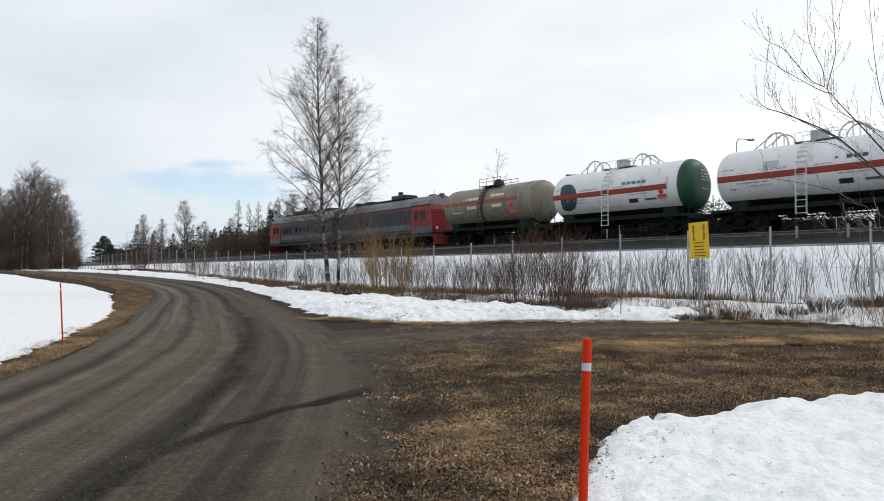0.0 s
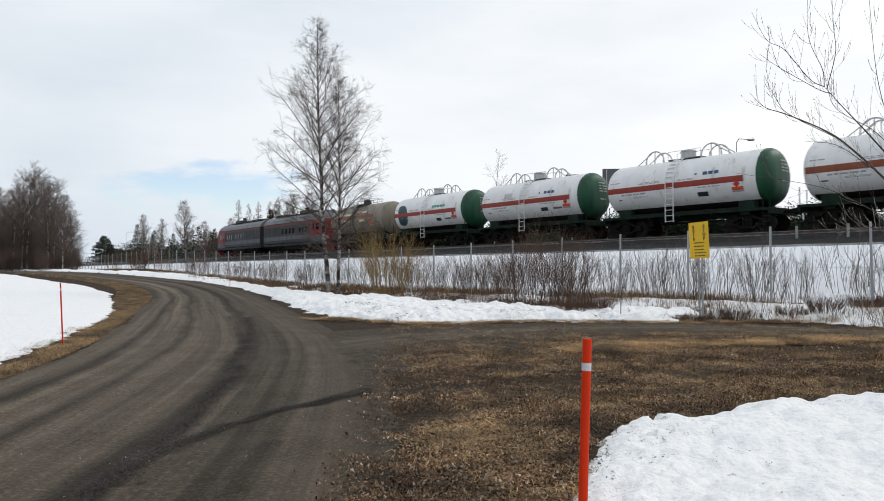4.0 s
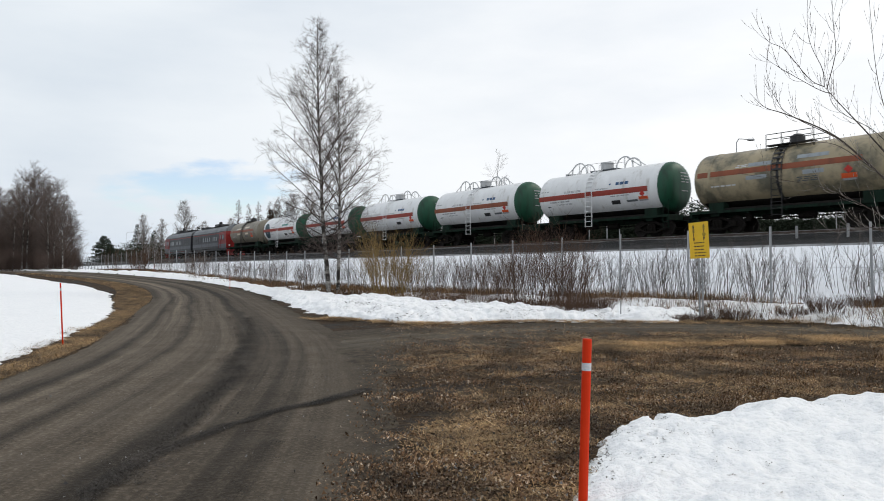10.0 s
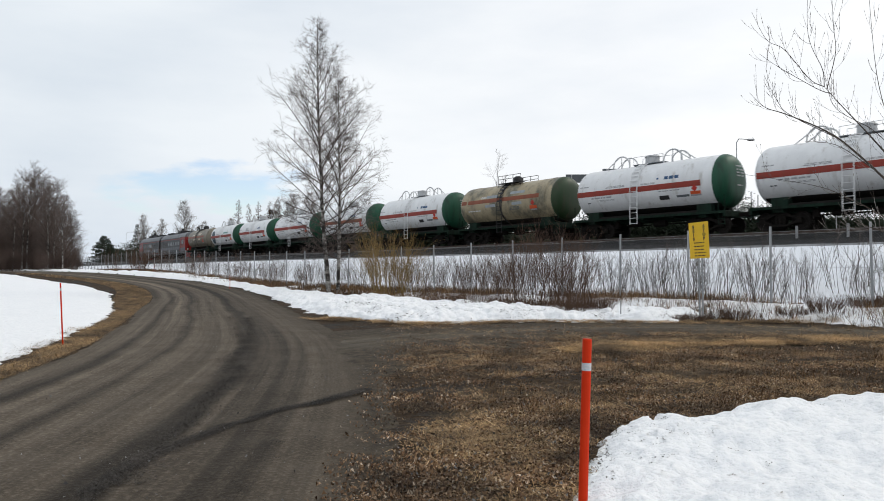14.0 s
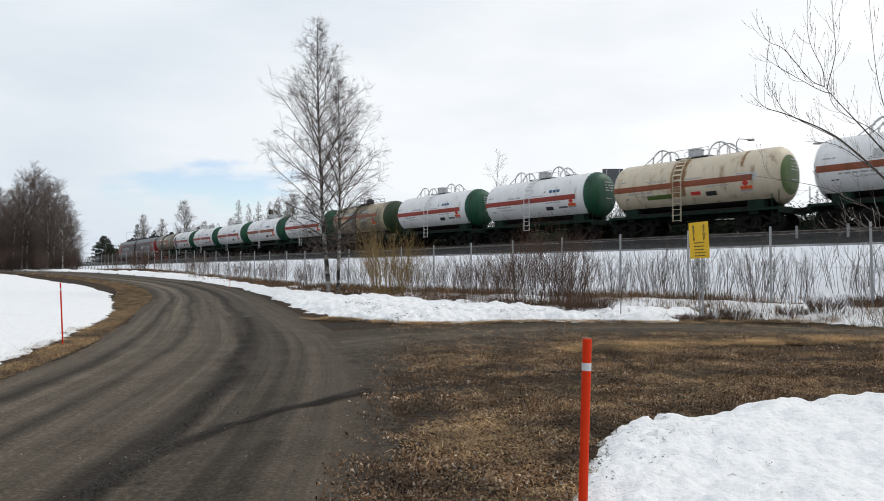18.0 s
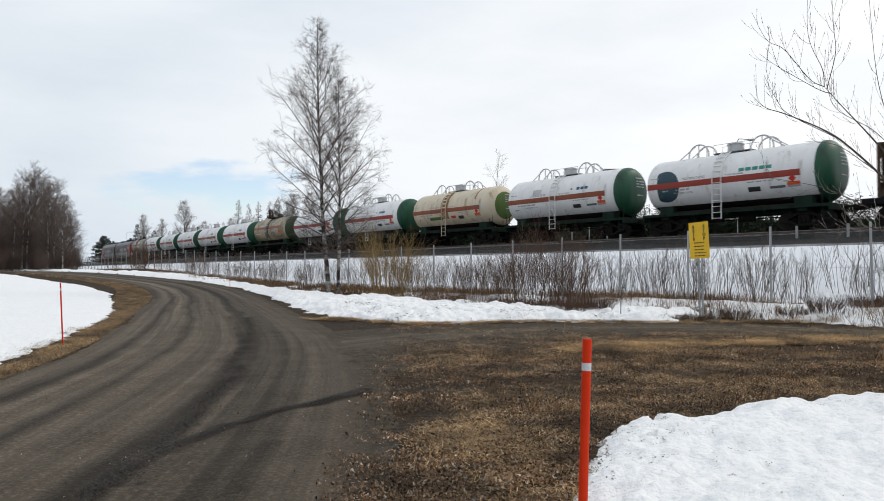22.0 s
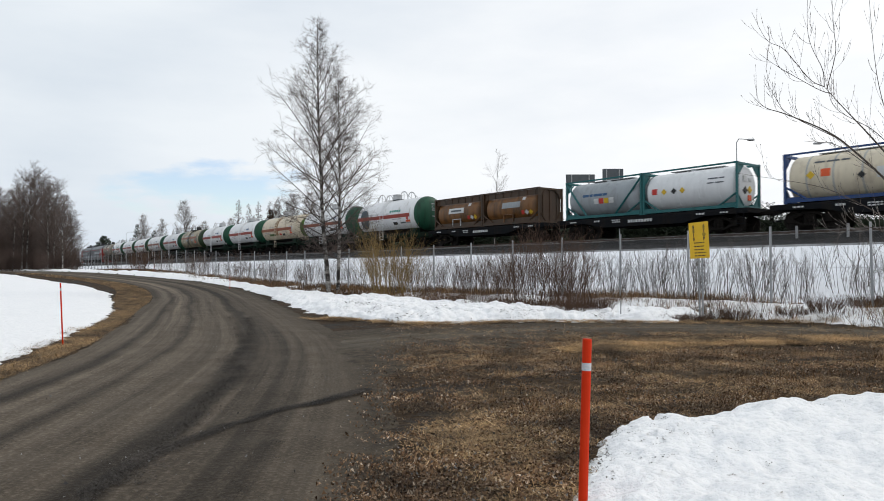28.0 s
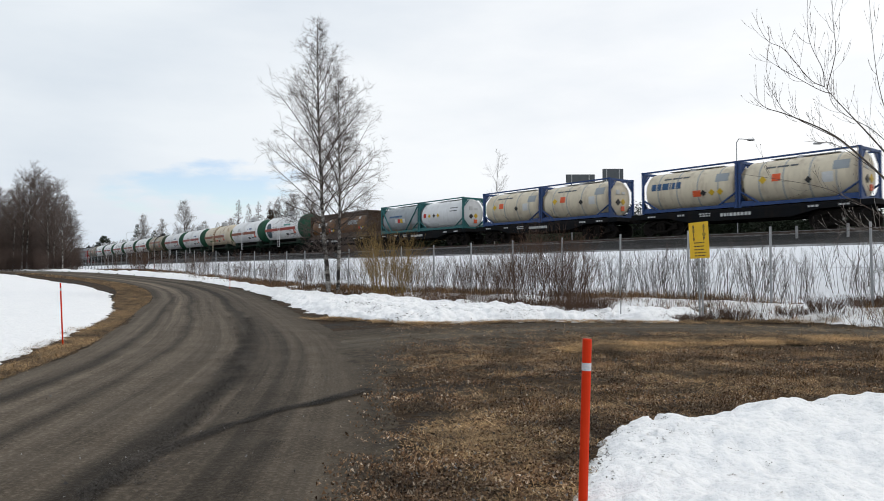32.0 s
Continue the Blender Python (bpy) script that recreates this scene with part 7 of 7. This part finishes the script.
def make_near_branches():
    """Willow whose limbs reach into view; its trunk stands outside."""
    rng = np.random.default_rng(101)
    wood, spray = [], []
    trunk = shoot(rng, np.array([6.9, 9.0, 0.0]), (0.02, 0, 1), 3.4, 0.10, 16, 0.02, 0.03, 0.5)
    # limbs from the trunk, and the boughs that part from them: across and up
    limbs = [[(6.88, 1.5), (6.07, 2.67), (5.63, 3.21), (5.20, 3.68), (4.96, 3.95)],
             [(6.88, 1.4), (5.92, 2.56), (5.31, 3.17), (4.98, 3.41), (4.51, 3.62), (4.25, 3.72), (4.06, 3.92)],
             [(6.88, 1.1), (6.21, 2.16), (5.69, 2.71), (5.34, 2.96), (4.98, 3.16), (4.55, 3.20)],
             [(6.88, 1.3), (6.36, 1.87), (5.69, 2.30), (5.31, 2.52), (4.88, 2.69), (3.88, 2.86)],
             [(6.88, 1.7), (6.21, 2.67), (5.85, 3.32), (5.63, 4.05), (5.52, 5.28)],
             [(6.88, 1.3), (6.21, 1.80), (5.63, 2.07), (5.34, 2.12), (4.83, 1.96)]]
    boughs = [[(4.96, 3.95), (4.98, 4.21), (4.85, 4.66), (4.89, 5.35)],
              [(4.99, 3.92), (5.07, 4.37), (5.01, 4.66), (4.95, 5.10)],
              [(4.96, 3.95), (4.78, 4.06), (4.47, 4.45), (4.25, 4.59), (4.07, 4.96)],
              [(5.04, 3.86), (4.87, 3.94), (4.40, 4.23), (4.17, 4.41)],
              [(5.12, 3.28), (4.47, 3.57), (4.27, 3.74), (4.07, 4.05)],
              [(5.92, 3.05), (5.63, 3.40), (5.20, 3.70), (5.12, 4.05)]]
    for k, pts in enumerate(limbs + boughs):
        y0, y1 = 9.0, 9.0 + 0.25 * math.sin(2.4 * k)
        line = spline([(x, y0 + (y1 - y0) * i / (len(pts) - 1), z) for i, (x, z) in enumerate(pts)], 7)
        main = k < len(limbs)
        lb = (line, np.linspace((0.017 if k < 2 else 0.010) if main else 0.0055, 0.0018, len(line)))
        wood.append(lb)
        count = 13 if main else 9
        for j in range(count):
            f = (0.30 if main else 0.10) + (0.62 if main else 0.80) * (j + rng.random()) / count
            q, dd, rr = at_len(lb, f)
            out = branch_dir(rng, dd, rng.uniform(0.5, 0.95), (0 if j % 2 else math.pi) + rng.normal(0, 0.8))
            tw = shoot(rng, q, out, rng.uniform(0.2, 0.5), 0.0020, 9, 0.16, 0.05, 0.5)
            spray.append(tw)
            for _ in range(1 if j % 3 else 2):
                q2, d2, _ = at_len(tw, rng.uniform(0.15, 0.7))
                spray.append(shoot(rng, q2, branch_dir(rng, d2, rng.uniform(0.4, 0.7)), rng.uniform(0.12, 0.32), 0.0014, 6, 0.12, 0.05, 0.5))
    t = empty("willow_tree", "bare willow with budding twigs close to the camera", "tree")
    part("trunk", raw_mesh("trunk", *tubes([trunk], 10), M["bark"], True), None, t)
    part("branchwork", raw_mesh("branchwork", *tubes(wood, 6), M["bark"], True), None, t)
    tagged(part("twig_spray", raw_mesh("twig_spray", *tubes(spray, 4), M["bud"]), None, t), kind="stuff")
    buds = []
    for line in spray:
        for _ in range(4):
            q, d, r = at_len(line, rng.uniform(0.3, 1))
            d = d / np.linalg.norm(d)
            buds.append((np.array([q - d * 0.010, q, q + d * 0.012]), np.array([0.0015, 0.0042, 0.001])))
    tagged(part("bud_spray", raw_mesh("bud_spray", *tubes(buds, 4), M["bud"]), None, t, "pale swelling buds"), kind="stuff")


# ---- fence, signs, posts ----


def make_fence():
    f = empty("chain_link_fence", "galvanised chain-link fence with steel posts along the railway", "fence")
    bm = bmesh.new()
    box(bm, 0, 0, 1.25, 0.06, 0.06, 2.62, 0.008)
    post = mesh_of("fence_post", bm, M["steel"])
    W, Hh, pitch = 3.0, 2.3, 0.085
    V, F = [], []
    n0 = 0
    for sgn in (1, -1):
        for k in np.arange(-Hh, W, pitch):
            x0, x1 = max(k, 0.0), min(k + Hh, W)
            if x1 - x0 < 0.02:
                continue
            z0, z1 = x0 - k, x1 - k
            if sgn < 0:
                x0, x1 = W - x0, W - x1
            t = 0.0006
            V += [(x0, -t, z0 + 0.08), (x0, t, z0 + 0.08), (x1, t, z1 + 0.08), (x1, -t, z1 + 0.08), (x0 - t, 0, z0 + 0.08 + t), (x0 + t, 0, z0 + 0.08 - t), (x1 + t, 0, z1 + 0.08 - t), (x1 - t, 0, z1 + 0.08 + t)]
            F += [(n0, n0 + 1, n0 + 2, n0 + 3), (n0 + 4, n0 + 5, n0 + 6, n0 + 7)]
            n0 += 8
    for z in (0.08, 1.2, 2.38):
        t = 0.004
        V += [(0, 0, z - t), (W, 0, z - t), (W, 0, z + t), (0, 0, z + t), (0, -t, z), (W, -t, z), (W, t, z), (0, t, z)]
        F += [(n0, n0 + 1, n0 + 2, n0 + 3), (n0 + 4, n0 + 5, n0 + 6, n0 + 7)]
        n0 += 8
    mesh = raw_mesh("mesh_panel", V, F, M["steel"])
    rng = random.Random(3)
    prev = None
    for k in range(-7, 62):
        s = 11.05 + 3.0 * k
        p = along(s, 22.8)
        z = float(rise(np.array(p[0]), np.array(p[1])))
        here = Vector((p[0], p[1], z))
        m = Matrix.Translation(here) @ Matrix.Rotation(TURN + math.pi / 2, 4, "Z") @ Matrix.Rotation(rng.gauss(0, 0.012), 4, "Y") @ Matrix.Rotation(rng.gauss(0, 0.012), 4, "X")
        part("fence_post", post, None, f, m=m)
        if prev is not None and k < 45:
            d = here - prev
            ang = math.atan2(d.y, d.x)
            part("mesh_panel", mesh, None, f, m=Matrix.Translation(prev) @ Matrix.Rotation(ang, 4, "Z") @ Matrix.Rotation(-math.atan2(d.z, math.hypot(d.x, d.y)), 4, "Y"))
        prev = here


def text_mesh(name, text, size, material):
    cu = bpy.data.curves.new(name, "FONT")
    cu.body, cu.size, cu.align_x, cu.extrude, cu.offset = text, size, "CENTER", 0.002, 0.007
    tmp = bpy.data.objects.new(name, cu)
    scene.collection.objects.link(tmp)
    bpy.context.view_layer.update()
    me = bpy.data.meshes.new_from_object(tmp.evaluated_get(bpy.context.evaluated_depsgraph_get()))
    bpy.data.objects.remove(tmp)
    me.materials.clear()
    me.materials.append(material)
    return me


def make_sign():
    x, y, z = place(0.369, 0, 21.6)
    s = empty("warning_sign", "yellow warning sign on two grey posts at the fence", "sign", m=Matrix.Translation((x, y, z)) @ Matrix.Rotation(TURN - math.pi / 2, 4, "Z"))
    w, h, z0 = 0.66, 1.12, 1.92
    bm = bmesh.new()
    box(bm, 0, 0, z0 + h / 2, w, 0.012, h, 0.003)
    b = part("board", bm, M["yellow"], s, m=Matrix.Translation((0, 0, z0)) @ Matrix.Rotation(-0.045, 4, "Y") @ Matrix.Translation((0, 0, -z0)))
    for dx in (-0.05, 0.06):
        bm = bmesh.new()
        rod(bm, (dx, 0.03, -0.1), (dx, 0.03, z0 + h - 0.1), 0.028, 10)
        part("post", bm, M["steel"], s)
    for word, dx in (("SEIS", -0.17), ("STOP", 0.18)):
        for i, ch in enumerate(word):
            part("letter", text_mesh("letter", ch, 0.122, M["black"]), None, b, m=pose(dx, -0.009, z0 + h - 0.18 - 0.125 * i, 90, 0, 0))
    rng = random.Random(2)
    for i, zz in enumerate((0.48, 0.37, 0.27, 0.17, 0.08)):
        bm = bmesh.new()
        xx = -0.17
        while xx < 0.15:
            n = min(rng.uniform(0.05, 0.13), 0.2 - xx)
            box(bm, xx + n / 2, -0.008, z0 + zz, n, 0.004, 0.030)
            xx += n + 0.02
        part("small_print", bm, M["black"], b, "lines of black print, as bars")


def make_markers():
    p = empty("marker_post", "orange plastic marker post with a reflective band", "post", m=Matrix.Translation((0.929, 4.68, 0)))
    lean = Matrix.Rotation(0.034, 4, "Y") @ Matrix.Rotation(0.0, 4, "X")
    bm = bmesh.new()
    bmesh.ops.create_cone(bm, cap_ends=True, segments=20, radius1=0.031, radius2=0.0305, depth=1.20, matrix=lean @ Matrix.Translation((0, 0, 0.522)))
    part("tube", bm, M["orange"], p, smooth=False)
    bm = bmesh.new()
    bmesh.ops.create_cone(bm, cap_ends=False, segments=20, radius1=0.0318, radius2=0.0318, depth=0.052, matrix=lean @ Matrix.Translation((0, 0, 0.95)))
    part("band", bm, M["reflector"], p, "silver reflective tape")
    bm = bmesh.new()
    bmesh.ops.create_cone(bm, cap_ends=True, segments=20, radius1=0.031, radius2=0.029, depth=0.012, matrix=lean @ Matrix.Translation((0, 0, 1.128)))
    part("cap", bm, M["orange"], p)
    for x, y, h, lean, c in ((-8.0, 14.8, 1.33, -0.055, "orange"), (-14.4, 47.5, 0.95, 0.0, "orange"), (-34, 78.5, 0.8, 0.0, "orange"), (5.45, 21.4, 0.62, 0.02, "steel"), (-30.5, 74, 1.2, 0.03, "orange")):
        bm = bmesh.new()
        rod(bm, (0, 0, -0.1), (lean * h, 0, h), 0.016, 8)
        st = empty("marker_stick", "thin orange marker stick at the road's edge" if c == "orange" else "thin grey stick in the snow", "stick", "marker sticks",
                   Matrix.Translation((x, y, float(rise(np.array(x), np.array(y))))))
        part("rod", bm, M[c], st)
        if c == "orange":
            bm = bmesh.new()
            bmesh.ops.create_cone(bm, cap_ends=False, segments=8, radius1=0.0175, radius2=0.0175, depth=0.06, matrix=Matrix.Translation((lean * h * 0.9, 0, h * 0.9)))
            part("band", bm, M["reflector"], st)


def make_lamps_and_boards():
    def lamp(px, d, top, arm, label="street lamp with a flat head on a thin curved mast"):
        l = empty("street_lamp", label, "street lamp", "street lamps beyond the line", Matrix.Translation((px * d, d, 1.0)))
        bm = bmesh.new()
        rod(bm, (0, 0, 0), (0, 0, top - 0.3), 0.040, 8)
        rod(bm, (0, 0, top - 0.3), (arm * 0.2, 0, top), 0.036, 8)
        rod(bm, (arm * 0.2, 0, top), (arm, 0, top - 0.05), 0.032, 8)
        part("mast", bm, M["steel"], l)
        bm = bmesh.new()
        box(bm, arm * 1.2, 0, top - 0.08, abs(arm) * 0.55, 0.3, 0.16, 0.05)
        part("lamp_head", bm, M["grey"], l)

    lamp(0.4235, 58, 11.4, 1.0)
    lamp(0.565, 62, 11.8, -1.3)
    lamp(-0.452, 218, 12.4, 3.6)
    lamp(-0.385, 168, 10.6, 3.0)
    for px0, px1, z0, z1 in ((0.178, 0.2195, 0.1235, 0.1355), (0.2305, 0.2605, 0.1165, 0.1435)):
        d = 60.0
        b = empty("sign_board", "grey back of a road sign above the railway", "sign", "road signs beyond the line", Matrix.Translation(((px0 + px1) / 2 * d, d, 1.0)))
        w, za, zb = (px1 - px0) * d, z0 * d + 0.6, z1 * d + 0.6
        bm = bmesh.new()
        box(bm, 0, 0, (za + zb) / 2, w, 0.05, zb - za, 0.02)
        part("board", bm, M["signgrey"], b)
        for dx in (-0.3, 0.3):
            bm = bmesh.new()
            rod(bm, (dx * w, 0.06, 0), (dx * w, 0.06, zb - 0.02), 0.05, 8)
            part("post", bm, M["steel"], b)
            bm = bmesh.new()
            box(bm, dx * w, -0.035, (za + zb) / 2, 0.06, 0.02, zb - za - 0.1)
            part("rib", bm, M["plate_white"], b)
    for s in (15.5, 13.2, -1.5):
        q = 34.4
        p = along(s, q)
        st = empty("track_post", "short pale post beside the ballast", "post", "posts beside the track", Matrix.Translation((p[0], p[1], 2.9)))
        bm = bmesh.new()
        box(bm, 0, 0, 0.35, 0.10, 0.10, 0.8, 0.015)
        part("shaft", bm, M["edge"], st)


def make_far_woods():
    """The unbroken edge of the forest behind the line."""
    rng = np.random.default_rng(303)
    n = 200000
    px = rng.uniform(-0.47, 0.85, n)
    d = rng.uniform(138, 152, n) * np.interp(px, [-0.47, -0.40, -0.30], [2.05, 1.5, 1.0])
    x = px * d
    top = (5.6 + 3.6 * smooth(-0.25, 0.0, px) + 3.8 * smooth(0.0, 0.36, px)) * (0.80 + 0.40 * vnoise(x, d * 0, 3.1, 7)) * (0.85 + 0.3 * vnoise(x, d * 0, 0.9, 9))
    z = 0.8 + top * rng.random(n) ** 1.25 * d / 145
    a, s = rng.uniform(0, 2 * np.pi, n), rng.uniform(0.35, 0.9, n)
    e = np.stack([np.cos(a), np.sin(a), rng.uniform(-0.7, 0.3, n)], 1) * s[:, None]
    w = np.stack([-np.sin(a), np.cos(a), rng.uniform(-0.4, 0.4, n)], 1) * 0.13
    p = np.stack([x, d, z], 1)
    V = np.stack([p - w, p + w, p + e + w * 0.4, p + e - w * 0.4], 1).reshape(-1, 3)
    n2 = 40000
    px = rng.uniform(-0.47, 0.85, n2)
    d = rng.uniform(152, 156, n2) * np.interp(px, [-0.47, -0.40, -0.30], [2.05, 1.5, 1.0])
    x = px * d
    z = 0.5 + (5.2 + 3.6 * smooth(-0.25, 0.0, px) + 3.6 * smooth(0.0, 0.36, px)) * 0.92 * rng.random(n2) * d / 154
    a = rng.normal(0, 0.6, n2)
    e, w = np.stack([np.cos(a), np.sin(a), rng.uniform(-0.6, 0.6, n2)], 1) * 1.1, np.stack([0 * a, 0 * a, 0 * a + 0.55], 1)
    p = np.stack([x, d, z], 1)
    V = np.concatenate([V, np.stack([p - w, p + w, p + e + w * 0.5, p + e - w * 0.5], 1).reshape(-1, 3)])
    n += n2
    tagged(new("far_woods", raw_mesh("far_woods", V, np.arange(4 * n).reshape(-1, 4), M["needles"])), "dark edge of the conifer forest behind the railway", "forest", kind="stuff")


make_far_woods()
make_birch()
make_far_trees()
make_conifers()
make_shrubs()
make_grass()
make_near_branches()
make_fence()
make_sign()
make_markers()
make_lamps_and_boards()


def motions():
    """The train rolls away along the curve, slowly gaining speed; every wheel set turns with it."""
    for thing, s0, turn, wheels in TRAIN:
        spin = Matrix.Rotation(radians(turn), 4, "Z")
        walk(thing, [(t, line_pose(s0 + travel(t)) @ spin) for t in range(33)])
        for wheel in wheels:
            place = wheel.matrix_basis.translation.copy()
            way = -1 if turn else 1
            rows = []
            for k in range(321):
                t = k / 10
                rows.append((t, Matrix.Translation(place) @ Matrix.Rotation(way * (travel(t) - travel(0)) / 0.475, 4, "Y")))
            walk(wheel, rows)


motions()
